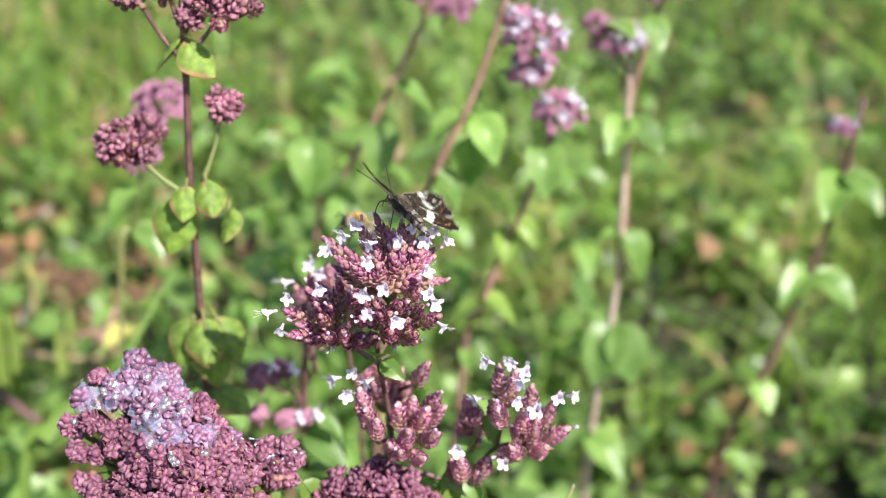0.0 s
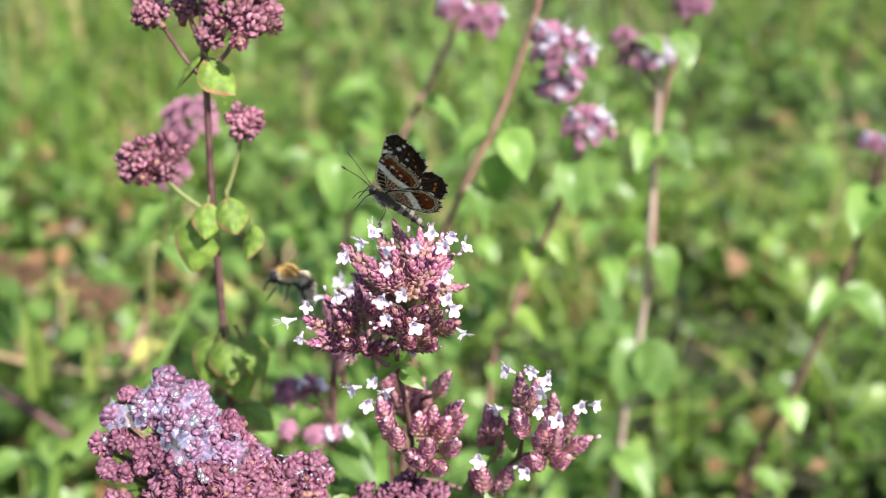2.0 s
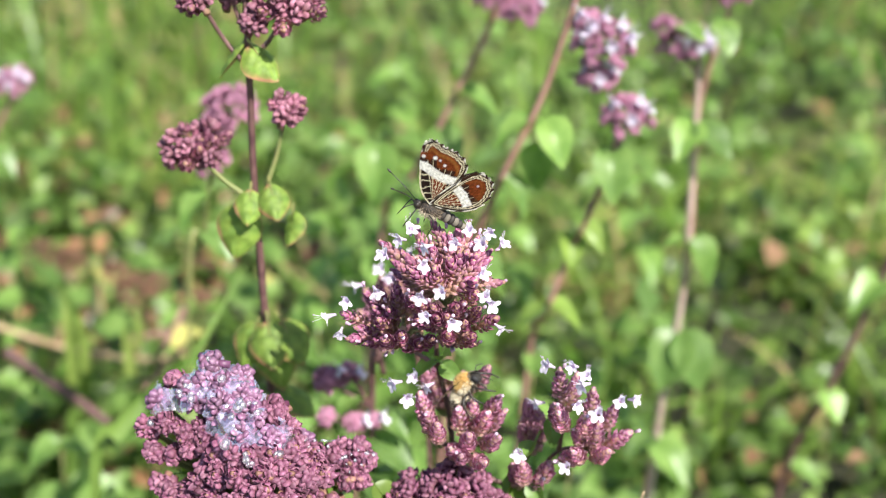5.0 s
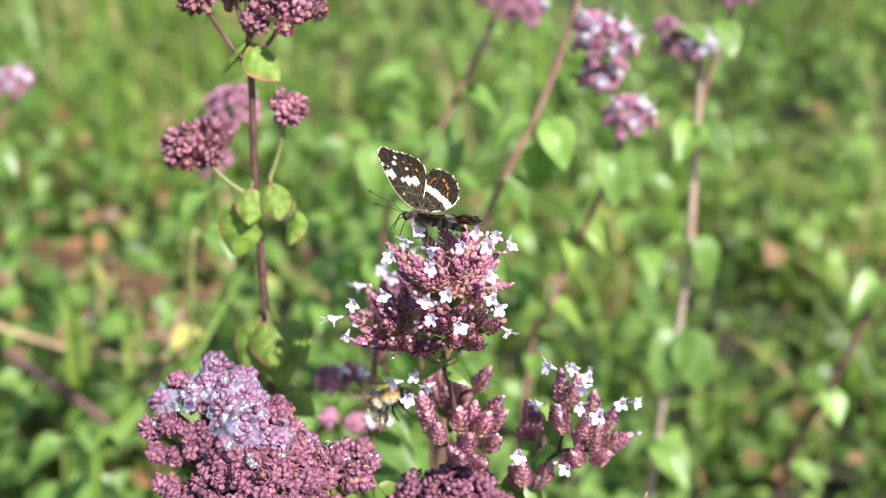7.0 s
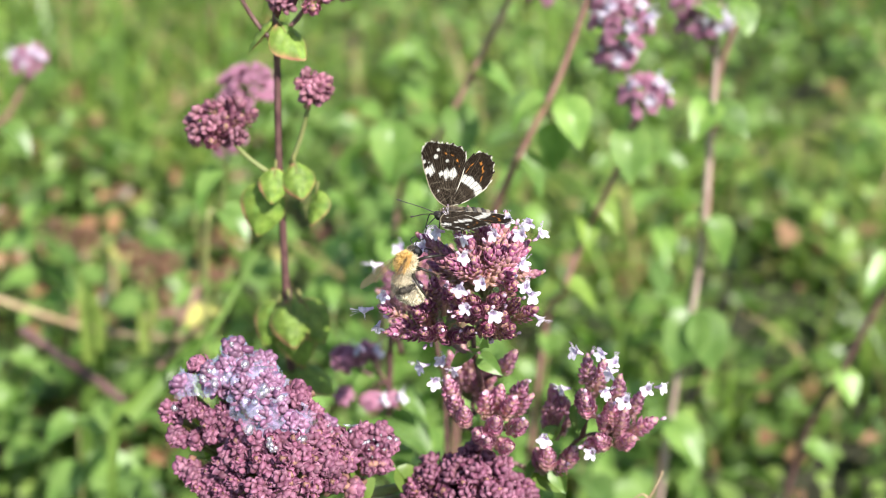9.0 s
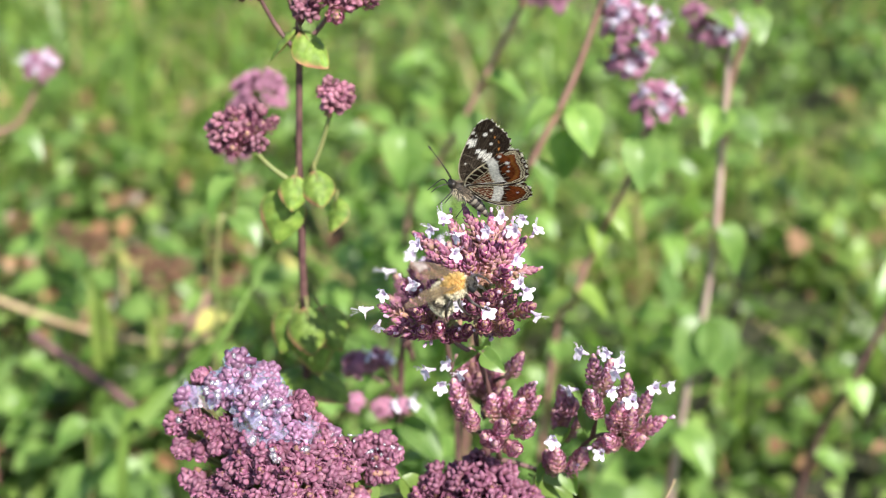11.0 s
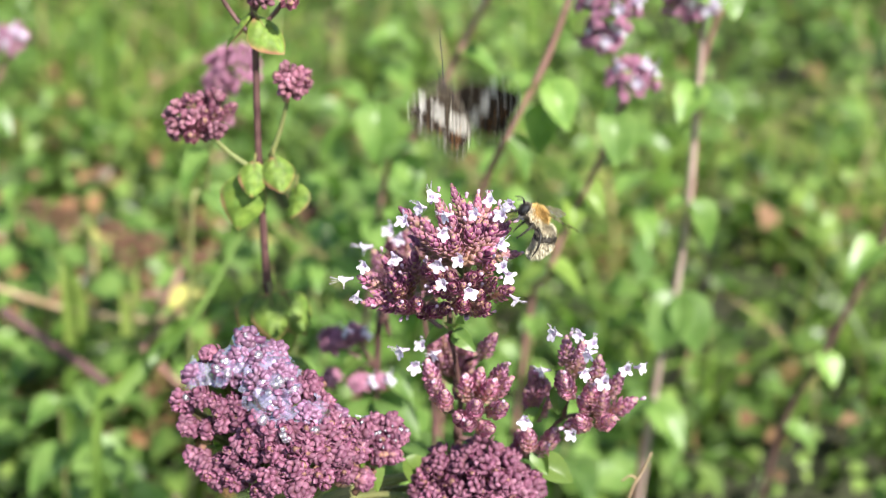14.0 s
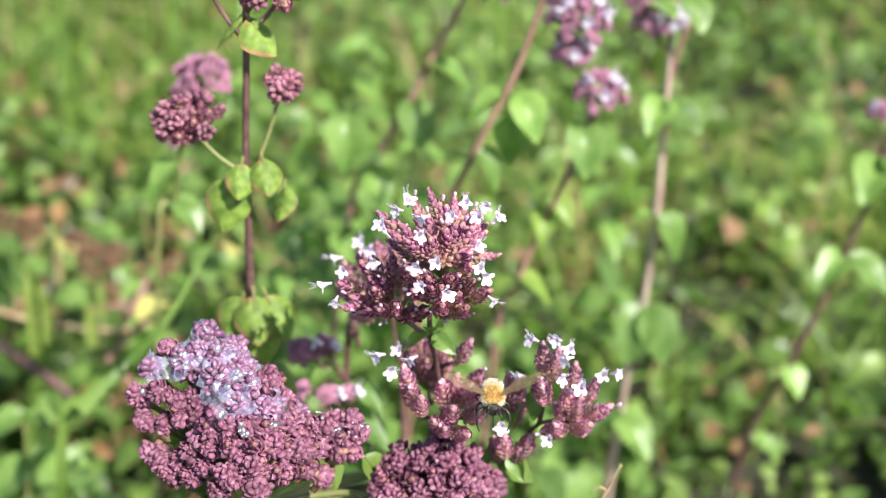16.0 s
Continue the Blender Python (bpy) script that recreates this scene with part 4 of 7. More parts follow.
def foam_plant():
    """The broad crowded corymb that carries the wet foam."""
    plant = empty_thing("oregano_plant", (0, 0, 0))
    tagged(plant, "oregano with a broad purple bud head under wet foam", "oregano plant")
    base = Vector((-0.0496, 0.2420, 0.2823))
    stem_part(plant, [base, (-0.0511, 0.2440, -0.0050)], 0.0017, 0.0014, M_STEM)
    soaked = (((-0.0579, 0.2360, 0.3413), 0.0016), ((-0.0581, 0.2340, 0.3387), 0.0030), ((-0.0514, 0.2380, 0.3363), 0.0027), ((-0.0543, 0.2320, 0.3372), 0.0037), ((-0.0622, 0.2320, 0.3350), 0.0042),
              ((-0.0710, 0.2340, 0.3318), 0.0023), ((-0.0487, 0.2300, 0.3365), 0.0037), ((-0.0534, 0.2270, 0.3346), 0.0044), ((-0.0471, 0.2260, 0.3335), 0.0038), ((-0.0486, 0.2220, 0.3300), 0.0035),
              ((-0.0419, 0.2210, 0.3311), 0.0030), ((-0.0359, 0.2290, 0.3239), 0.0031))
    left = (((-0.0672, 0.2360, 0.3363), 0.0016), ((-0.0738, 0.2310, 0.3254), 0.0029), ((-0.0685, 0.2290, 0.3284), 0.0026), ((-0.0642, 0.2280, 0.3269), 0.0030), ((-0.0599, 0.2280, 0.3276), 0.0028),
              ((-0.0725, 0.2290, 0.3201), 0.0027), ((-0.0674, 0.2280, 0.3199), 0.0024), ((-0.0630, 0.2270, 0.3224), 0.0024), ((-0.0586, 0.2260, 0.3239), 0.0024))
    middle = (((-0.0535, 0.2220, 0.3271), 0.0029), ((-0.0545, 0.2200, 0.3242), 0.0028), ((-0.0502, 0.2190, 0.3265), 0.0033), ((-0.0453, 0.2180, 0.3273), 0.0035), ((-0.0406, 0.2180, 0.3273), 0.0035),
              ((-0.0368, 0.2200, 0.3264), 0.0034), ((-0.0384, 0.2170, 0.3237), 0.0040), ((-0.0330, 0.2210, 0.3234), 0.0029), ((-0.0426, 0.2140, 0.3246), 0.0039), ((-0.0486, 0.2150, 0.3231), 0.0040),
              ((-0.0545, 0.2180, 0.3206), 0.0027), ((-0.0582, 0.2210, 0.3208), 0.0022), ((-0.0300, 0.2200, 0.3208), 0.0028), ((-0.0339, 0.2170, 0.3211), 0.0031))
    low = (((-0.0703, 0.2260, 0.3121), 0.0028), ((-0.0632, 0.2230, 0.3130), 0.0028), ((-0.0597, 0.2210, 0.3170), 0.0026), ((-0.0598, 0.2190, 0.3114), 0.0031),
           ((-0.0676, 0.2240, 0.3114), 0.0032), ((-0.0647, 0.2220, 0.3088), 0.0035), ((-0.0561, 0.2180, 0.3153), 0.0031), ((-0.0496, 0.2120, 0.3182), 0.0037), ((-0.0436, 0.2120, 0.3204), 0.0036),
              ((-0.0432, 0.2110, 0.3153), 0.0034), ((-0.0381, 0.2130, 0.3184), 0.0035), ((-0.0328, 0.2170, 0.3162), 0.0027), ((-0.0284, 0.2240, 0.3079), 0.0019), ((-0.0525, 0.2130, 0.3128), 0.0029))
    right = (((-0.0419, 0.2300, 0.3335), 0.0018), ((-0.0413, 0.2280, 0.3321), 0.0022), ((-0.0385, 0.2280, 0.3285), 0.0027), ((-0.0265, 0.2310, 0.3204), 0.0034), ((-0.0225, 0.2310, 0.3207), 0.0030), ((-0.0206, 0.2300, 0.3174), 0.0023),
             ((-0.0244, 0.2290, 0.3169), 0.0031), ((-0.0220, 0.2280, 0.3130), 0.0024), ((-0.0253, 0.2270, 0.3132), 0.0024), ((-0.0286, 0.2290, 0.3185), 0.0021), ((-0.0323, 0.2260, 0.3228), 0.0022), ((-0.0364, 0.2260, 0.3251), 0.0025))
    front = (((-0.0089, 0.2320, 0.3041), 0.0080), ((0.0007, 0.2300, 0.3067), 0.0088), ((-0.0116, 0.2260, 0.2996), 0.0090), ((0.0007, 0.2240, 0.3005), 0.0110), ((0.0096, 0.2300, 0.3023), 0.0060))
    mid, wet = Vector((-0.0540, 0.2420, 0.3150)), []
    for k, (c, reach) in enumerate(soaked + left + middle + low + right + front):
        c = Vector(c)
        out = (c - (mid if k < 61 else Vector((-0.0020, 0.2440, 0.2900)))).normalized() + Vector((0, -0.35, 0.35))
        foot = c - out.normalized() * reach * 0.35
        head = head_part(plant, [[base, base.lerp(foot, 0.6) + Vector((0, 0.004, 0)), foot]], M_STEM_GREEN, r0=0.0011, r1=0.0007)
        area = (reach / 0.0019) ** 2
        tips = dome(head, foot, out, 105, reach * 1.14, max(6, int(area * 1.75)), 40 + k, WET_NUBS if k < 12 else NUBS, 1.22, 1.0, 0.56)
        if k < 11:
            wet += tips
    for k, (p, d) in enumerate((((-0.0304, 0.2300, 0.3119), (0.5, -0.4, -0.6)), ((-0.0201, 0.2350, 0.3060), (0.6, -0.3, -0.5)), ((-0.0678, 0.2380, 0.3062), (0.7, 0.2, 0.1)), ((0.0135, 0.2400, 0.3019), (0.8, -0.3, -0.2)))):
        leaf_at(plant, LEAVES[k % 3], p, d, 10 * k, 0.55)
    # foam: a skin of fused bubbles
    rng = random.Random(77)
    bm = bmesh.new()
    c0 = Vector((-0.0560, 0.2400, 0.3240))
    tips = [((t - c0).normalized(), (t - c0).length) for t, g in wet]
    lean = Matrix.Rotation(radians(40), 3, "X")
    nu, nv, grid = 130, 80, []
    for j in range(nv + 1):
        polar = radians(1 + 104 * j / nv)
        ring = []
        for i in range(nu):
            a = 2 * math.pi * i / nu
            d = lean @ Vector((math.sin(polar) * math.cos(a), math.sin(polar) * math.sin(a), math.cos(polar)))
            top, total, near = 0.0, 1e-9, 0.0
            for q, r in tips:
                c = d.dot(q)
                if c > 0.975:
                    w = math.exp((c - 1) / 0.003 + r * 350)
                    top, total, near = top + w * r, total + w, max(near, c)
            best = (top / total if total > 1e-6 else 0.006) + 0.0003 * noise.noise(d * 14) - 0.0005
            ring.append((bm.verts.new(c0 + d * best), d, near > 0.990))
        grid.append(ring)
    for j in range(nv):
        for i in range(nu):
            k = (i + 1) % nu
            d = grid[j][i][1]
            if not all(g[2] for g in (grid[j][i], grid[j][k], grid[j + 1][k], grid[j + 1][i])) or 0.25 * d.z - 0.15 * d.y + 0.7 * noise.noise(d * 2.8 + Vector((5, 2, 1))) + 0.35 * noise.noise(d * 9) < -0.02:
                continue
            bm.faces.new((grid[j][i][0], grid[j][k][0], grid[j + 1][k][0], grid[j + 1][i][0]))
    bmesh.ops.delete(bm, geom=[v for v in bm.verts if not v.link_faces], context="VERTS")
    drops = bmesh.new()

    def bubbles(place, count, sx, sy, sz, lo, hi):
        for _ in range(count):
            p = Vector(place) + Vector((rng.gauss(0, sx), rng.gauss(0, sy), rng.gauss(0, sz)))
            r = lo + (hi - lo) * rng.random() ** 2
            m = Matrix.Translation(p) @ Euler((rng.uniform(0, 3), rng.uniform(0, 3), rng.uniform(0, 3))).to_matrix().to_4x4() @ Matrix.Diagonal((1, rng.uniform(0.8, 1.3), rng.uniform(0.6, 1), 1))
            bmesh.ops.create_icosphere(drops, subdivisions=3, radius=r, matrix=m)

    # wet bubbles gather in the hollows, on the crown and along two runnels
    for p, count in (((-0.0620, 0.2270, 0.3404), 2), ((-0.0635, 0.2260, 0.3382), 2), ((-0.0612, 0.2260, 0.3375), 2), ((-0.0479, 0.2190, 0.3399), 3), ((-0.0461, 0.2240, 0.3380), 2), ((-0.0460, 0.2220, 0.3360), 2), ((-0.0514, 0.2200, 0.3373), 1),
                     ((-0.0512, 0.2170, 0.3311), 2), ((-0.0474, 0.2160, 0.3290), 2), ((-0.0462, 0.2160, 0.3268), 2), ((-0.0400, 0.2180, 0.3281), 2), ((-0.0560, 0.2300, 0.3468), 1), ((-0.0535, 0.2280, 0.3418), 1), ((-0.0712, 0.2300, 0.3276), 1)):
        bubbles(p, count, 0.0006, 0.0003, 0.0006, 0.0006, 0.0012)
    bubbles((-0.0348, 0.2262, 0.3245), 14, 0.0020, 0.0006, 0.0014, 0.0003, 0.0007)
    bubbles((-0.0250, 0.2250, 0.3230), 12, 0.0024, 0.0006, 0.0018, 0.0003, 0.0007)
    tube(bm, smooth_line([(-0.0320, 0.2290, 0.3240), (-0.0304, 0.2290, 0.3237), (-0.0286, 0.2290, 0.3240)]), 0.0002, 0.0002, 6)
    foam = part("foam", finish(bm, "foam", M_FILM), plant, "milky wet foam film clinging to the buds")
    part("froth", finish(drops, "froth", M_DROP), foam, "clear glistening froth")
    return plant


FOAM_PLANT = foam_plant()


def left_plant():
    plant = empty_thing("oregano_plant", (0, 0, 0))
    tagged(plant, "tall slender oregano with pink bud heads and rounded leaves", "oregano plant")
    stem_part(plant, [(-0.0525, 0.2900, 0.4200), (-0.0530, 0.2900, 0.4059), (-0.0534, 0.2900, 0.3881), (-0.0542, 0.2900, 0.3644), (-0.0542, 0.2900, 0.3441), (-0.0542, 0.2900, 0.3208), (-0.0541, 0.2900, 0.2929), (-0.0565, 0.2900, -0.0050)], 0.00075, 0.0013, M_STEM)
    for k, (c, foot, reach, n, ax) in enumerate((
            ((-0.0427, 0.2900, 0.4098), (-0.0534, 0.2900, 0.3966), 0.0112, 38, (0.3, -0.3, 1)), ((-0.0646, 0.2900, 0.4130), (-0.0539, 0.2900, 0.3951), 0.0060, 18, (-0.3, -0.3, 1)), ((-0.0512, 0.2880, 0.4078), (-0.0532, 0.2900, 0.4025), 0.0042, 12, (0, -0.4, 1)),
            ((-0.0446, 0.2900, 0.3834), (-0.0511, 0.2900, 0.3619), 0.0066, 24, (0.1, -0.4, 1)), ((-0.0687, 0.2900, 0.3716), (-0.0568, 0.2900, 0.3591), 0.0108, 36, (-0.2, -0.4, 1)),
            ((-0.0570, 0.2920, 0.4137), (-0.0534, 0.2900, 0.4044), 0.0040, 10, (0, -0.3, 1)), ((-0.0522, 0.2900, 0.4227), (-0.0527, 0.2900, 0.4172), 0.012, 30, (0, -0.2, 1)))):
        head = head_part(plant, [[foot, Vector(foot).lerp(Vector(c), 0.5) + Vector((0, 0.001, -0.002)), c]], M_STEM_GREEN if k in (3, 4) else M_STEM)
        dome(head, c, ax, 88, reach, int(n * 0.62), 80 + k, DUSTY_NUBS, 1.15, 0.8, 0.42)
    for k, (p, d, roll, sc, mesh) in enumerate((
            ((-0.0548, 0.2870, 0.3622), (-0.05, -1.0, -0.75), -6, 0.68, 0), ((-0.0496, 0.2870, 0.3638), (0.32, -0.95, -0.75), 8, 0.74, 0), ((-0.0579, 0.2890, 0.3569), (-0.25, -0.75, -1.0), -12, 1.05, 1),
            ((-0.0445, 0.2900, 0.3545), (-0.35, -0.75, -0.7), 30, 0.72, 3), ((-0.0541, 0.2900, 0.4014), (-0.85, -0.30, -0.45), 25, 0.72, 1), ((-0.0522, 0.2890, 0.4012), (0.85, -0.60, -0.65), 10, 0.84, 0),
            ((-0.0565, 0.2900, 0.3193), (-0.45, -0.8, -0.8), -15, 0.95, 1), ((-0.0530, 0.2870, 0.3216), (0.2, -0.95, -0.8), 4, 1.0, 0), ((-0.0496, 0.2890, 0.3207), (0.75, -0.8, -0.8), 15, 1.0, 0), ((-0.0530, 0.2920, 0.3150), (0.45, -0.8, -0.75), 0, 1.15, 2),
            ((-0.0541, 0.2920, 0.2965), (0.8, -0.5, 0.1), 0, 1.1, 1), ((-0.0541, 0.2920, 0.2965), (-0.8, -0.3, 0.1), 0, 1.0, 1))):
        leaf_at(plant, LEAVES_EDGED[3 if mesh == 0 and k % 2 else mesh], p, d, roll, sc * 0.98)
    return plant


LEFT_PLANT = left_plant()


def back_plant(label, stem, heads, leaves, r=0.0014, mat=None, nub=PINK_NUBS, tint_leaf=None):
    plant = empty_thing("oregano_plant", (0, 0, 0))
    tagged(plant, label, "oregano plant")
    stem_part(plant, stem, r * 0.75, r * 1.1, mat or M_STEM_PINK)
    for k, (c, foot, reach, n, fl) in enumerate(heads):
        head = head_part(plant, [[foot, Vector(foot).lerp(Vector(c), 0.5), c]])
        dome(head, c, (0, -0.3, 1), 95, reach, n, 120 + k + int(abs(c[0]) * 1e4) % 50, nub, 1.0, 0.9, 0.75, 0)
        for j in range(fl):
            a = j * 2.4
            d = Vector((math.cos(a) * 0.6, -0.5, 0.5 + 0.3 * math.sin(a)))
            floret_at(head, Vector(c) + d.normalized() * reach * 1.02, d, j, 0.9)
    for k, (p, d, roll, sc, mesh) in enumerate(leaves):
        leaf_at(plant, (LEAVES_BG if tint_leaf is None else tint_leaf)[mesh], p, d, roll, sc * 0.92)
    return plant


back_plant("oregano with pale flower heads and broad light leaves",
           [(0.0924, 0.4400, 0.3572), (0.0933, 0.4400, 0.3348), (0.0946, 0.4400, 0.3016), (0.0960, 0.4400, 0.2556), (0.0952, 0.4400, 0.2225), (0.0917, 0.4400, 0.1751), (0.0883, 0.4400, -0.0050)],
           [((0.0843, 0.4400, 0.3483), (0.0924, 0.4400, 0.3370), 0.0085, 18, 0), ((0.0905, 0.4350, 0.3500), (0.0928, 0.4400, 0.3393), 0.0065, 10, 6), ((0.0795, 0.4400, 0.3550), (0.0924, 0.4400, 0.3370), 0.0075, 12, 0)],
           [((0.0935, 0.4400, 0.3180), (-0.45, -0.9, -0.2), -10, 1.0, 0), ((0.0944, 0.4400, 0.3180), (0.65, -0.75, -0.25), 10, 1.05, 2), ((0.0965, 0.4400, 0.2662), (0.75, -0.5, -0.7), 15, 1.15, 1),
            ((0.0965, 0.4400, 0.2662), (-0.6, -0.2, 0.2), 0, 0.6, 1), ((0.0971, 0.4400, 0.2225), (-0.55, -0.9, -0.75), -10, 1.45, 0), ((0.0976, 0.4400, 0.2225), (0.45, -0.9, -0.85), 10, 1.45, 0),
            ((0.0899, 0.4400, 0.1658), (0.55, -0.8, -0.2), 5, 1.35, 0), ((0.0899, 0.4400, 0.1658), (-0.6, -0.5, 0.2), 0, 0.9, 1)], 0.0015, M_STEM_PALE)
back_plant("oregano with purple heads and white florets on a slanting pink stem",
           [(0.0425, 0.4000, 0.3858), (0.0385, 0.4000, 0.3701), (0.0298, 0.4000, 0.3414), (0.0174, 0.4000, 0.3129), (0.0076, 0.4100, 0.2796), (-0.0011, 0.4200, 0.2351), (-0.0138, 0.4300, -0.0050)],
           [((0.0514, 0.4000, 0.3621), (0.0385, 0.4000, 0.3701), 0.0125, 34, 6), ((0.0491, 0.4000, 0.3508), (0.0393, 0.4000, 0.3519), 0.0085, 20, 4), ((0.0605, 0.4000, 0.3360), (0.0588, 0.4000, 0.3219), 0.0105, 30, 4), ((0.0456, 0.4000, 0.3701), (0.0385, 0.4000, 0.3701), 0.007, 16, 3)],
           [((0.0330, 0.4000, 0.3360), (0.35, -0.9, -0.6), 10, 1.0, 0), ((0.0280, 0.4000, 0.3350), (-0.8, -0.3, -0.1), 0, 0.9, 1), ((0.0560, 0.4000, 0.3252), (0.05, -0.9, -0.65), 0, 1.1, 0),
            ((0.0304, 0.4020, 0.3254), (-0.1, -0.5, -0.9), 0, 0.95, 1), ((0.0417, 0.4000, 0.3621), (0.8, -0.5, 0.1), 5, 0.9, 2), ((0.0175, 0.4020, 0.3120), (0.6, -0.4, -0.4), 0, 0.9, 1),
            ((0.0097, 0.4100, 0.2821), (-0.7, -0.4, -0.2), 0, 0.9, 0), ((0.0076, 0.4100, 0.2772), (0.6, -0.5, -0.2), 0, 0.9, 2)])
back_plant("half-withered oregano stem with an orange-edged leaf",
           [(0.0589, 0.4000, 0.3306), (0.0526, 0.4000, 0.3061), (0.0436, 0.4100, 0.2722), (0.0368, 0.4100, 0.2493), (0.0305, 0.4200, 0.2130), (0.0215, 0.4300, -0.0050)],
           [], [((0.0461, 0.4100, 0.2882), (0.9, -0.6, -0.5), 10, 0.85, 2), ((0.0441, 0.4100, 0.2845), (0.1, -0.9, -0.6), -10, 0.8, 0), ((0.0367, 0.4100, 0.2519), (-0.8, -0.4, 0.0), 0, 0.8, 1), ((0.0377, 0.4100, 0.2545), (0.8, -0.3, -0.2), 0, 0.9, 1)],
           0.0013, None, PINK_NUBS, LEAVES)
back_plant("leafy oregano leaning on a dark purple stem",
           [(0.1867, 0.4400, 0.3255), (0.1835, 0.4400, 0.2817), (0.1784, 0.4400, 0.2502), (0.1707, 0.4400, 0.2168), (0.1628, 0.4400, 0.1874), (0.1544, 0.4500, 0.1353), (0.1480, 0.4500, -0.0050)],
           [((0.1790, 0.4400, 0.3137), (0.1835, 0.4400, 0.2942), 0.006, 14, 2)],
           [((0.1789, 0.4400, 0.2475), (-0.8, -0.7, 0.0), -10, 1.1, 1), ((0.1801, 0.4400, 0.2475), (0.7, -0.6, -0.2), 10, 1.2, 0), ((0.1632, 0.4400, 0.1934), (0.3, -0.9, -0.5), 0, 0.9, 2), ((0.1847, 0.4400, 0.2942), (-0.6, -0.9, -0.2), 0, 1.3, 0), ((0.1847, 0.4400, 0.2942), (0.6, -0.9, -0.2), 0, 1.2, 0), ((0.1562, 0.4500, 0.1420), (0.8, -0.4, 0.0), 0, 0.9, 1)],
           0.0015, M_STEM)
back_plant("oregano with purple heads at the edge of the thicket",
           [(0.0206, 0.4600, 0.3709), (0.0144, 0.4600, 0.3507), (0.0034, 0.4600, 0.3272), (-0.0057, 0.4600, 0.3077), (-0.0201, 0.4600, 0.2796), (-0.0308, 0.4700, 0.2530), (-0.0623, 0.4800, -0.0050)],
           [((0.0252, 0.4400, 0.3626), (0.0211, 0.4600, 0.3484), 0.0095, 26, 1), ((0.0136, 0.4400, 0.3669), (0.0144, 0.4600, 0.3507), 0.0075, 20, 2)],
           [((-0.0057, 0.4600, 0.3077), (0.3, -0.9, -0.7), 0, 1.2, 0), ((-0.0320, 0.4700, 0.2959), (0.0, -0.9, -0.7), 0, 1.35, 1), ((-0.0153, 0.4600, 0.2848), (-0.8, -0.4, -0.1), 0, 1.0, 2), ((0.0012, 0.4600, 0.3224), (0.9, -0.3, 0), 0, 1.0, 1),
            ((-0.0230, 0.4700, 0.2722), (0.5, -0.7, -0.5), 0, 1.1, 0), ((-0.0361, 0.4700, 0.2417), (0.5, -0.8, -0.3), 0, 1.3, 2)])
back_plant("oregano with a faded pink head on a thin stem",
           [(-0.0792, 0.4000, 0.3435), (-0.0831, 0.4000, 0.3284), (-0.0891, 0.4000, 0.3084), (-0.0961, 0.4100, 0.2796), (-0.1027, 0.4100, 0.2622), (-0.1296, 0.4200, -0.0050)],
           [((-0.0782, 0.4000, 0.3388), (-0.0802, 0.4000, 0.3349), 0.0115, 30, 0), ((-0.0885, 0.4000, 0.3185), (-0.0868, 0.4000, 0.3152), 0.009, 18, 0), ((-0.0842, 0.4000, 0.3328), (-0.0831, 0.4000, 0.3284), 0.008, 14, 0)],
           [((-0.0897, 0.4000, 0.3061), (-0.7, -0.6, -0.3), 0, 0.9, 1), ((-0.0944, 0.4100, 0.2869), (0.7, -0.6, -0.3), 0, 0.9, 0)], 0.0009, M_STEM_GREEN)
back_plant("oregano with a lilac flower head among the grass",
           [(-0.1981, 0.5200, 0.3020), (-0.2133, 0.5200, 0.2770), (-0.2423, 0.5200, 0.2359), (-0.2756, 0.5300, -0.0050)], [((-0.1991, 0.5200, 0.3025), (-0.1995, 0.5200, 0.2938), 0.010, 26, 5)],
           [((-0.2170, 0.5200, 0.2713), (0.8, -0.5, -0.2), 0, 1.0, 1)])
back_plant("low oregano with dark purple spikes and white florets",
           [(-0.0248, 0.3100, 0.2964), (-0.0216, 0.3100, 0.2882), (-0.0255, 0.3100, 0.2754), (-0.0317, 0.3150, -0.0050)],
           [((-0.0391, 0.3100, 0.2861), (-0.0255, 0.3100, 0.2754), 0.0055, 14, 0), ((-0.0318, 0.3080, 0.2895), (-0.0255, 0.3100, 0.2754), 0.0045, 10, 2), ((-0.0392, 0.3060, 0.2751), (-0.0256, 0.3100, 0.2711), 0.0040, 8, 0), ((-0.0302, 0.3060, 0.2730), (-0.0256, 0.3100, 0.2711), 0.0045, 10, 1), ((-0.0239, 0.3060, 0.2741), (-0.0248, 0.3100, 0.2689), 0.0030, 6, 1)],
           [((-0.0280, 0.3100, 0.2797), (-0.8, -0.5, 0), 0, 0.6, 1), ((-0.0238, 0.3100, 0.2744), (0.8, -0.5, -0.2), 0, 0.7, 0), ((-0.0258, 0.3100, 0.2645), (0.8, -0.5, -0.2), 0, 1.0, 0), ((-0.0259, 0.3100, 0.2623), (-0.6, -0.7, -0.2), 0, 1.0, 2),
            ((-0.0154, 0.3100, 0.2487), (0.4, -0.8, 0.1), 0, 1.1, 0), ((-0.0263, 0.3100, 0.2510), (0.2, -0.8, 0.3), 0, 1.0, 1)], 0.0010, M_STEM)
back_plant("oregano with a purple head at the top of the thicket",
           [(0.1047, 0.4400, 0.3765), (0.1020, 0.4450, 0.3555), (0.0967, 0.4500, 0.3167), (0.0992, 0.4500, 0.2500), (0.0933, 0.4500, 0.1740), (0.0868, 0.4500, -0.0050)], [((0.1034, 0.4400, 0.3691), (0.1063, 0.4400, 0.3658), 0.0085, 22, 0)],
           [((0.0992, 0.4400, 0.3593), (0.2, -0.9, -0.5), 0, 0.85, 2), ((0.0835, 0.4400, 0.3572), (0.5, -0.8, 0.1), 0, 0.8, 2)])

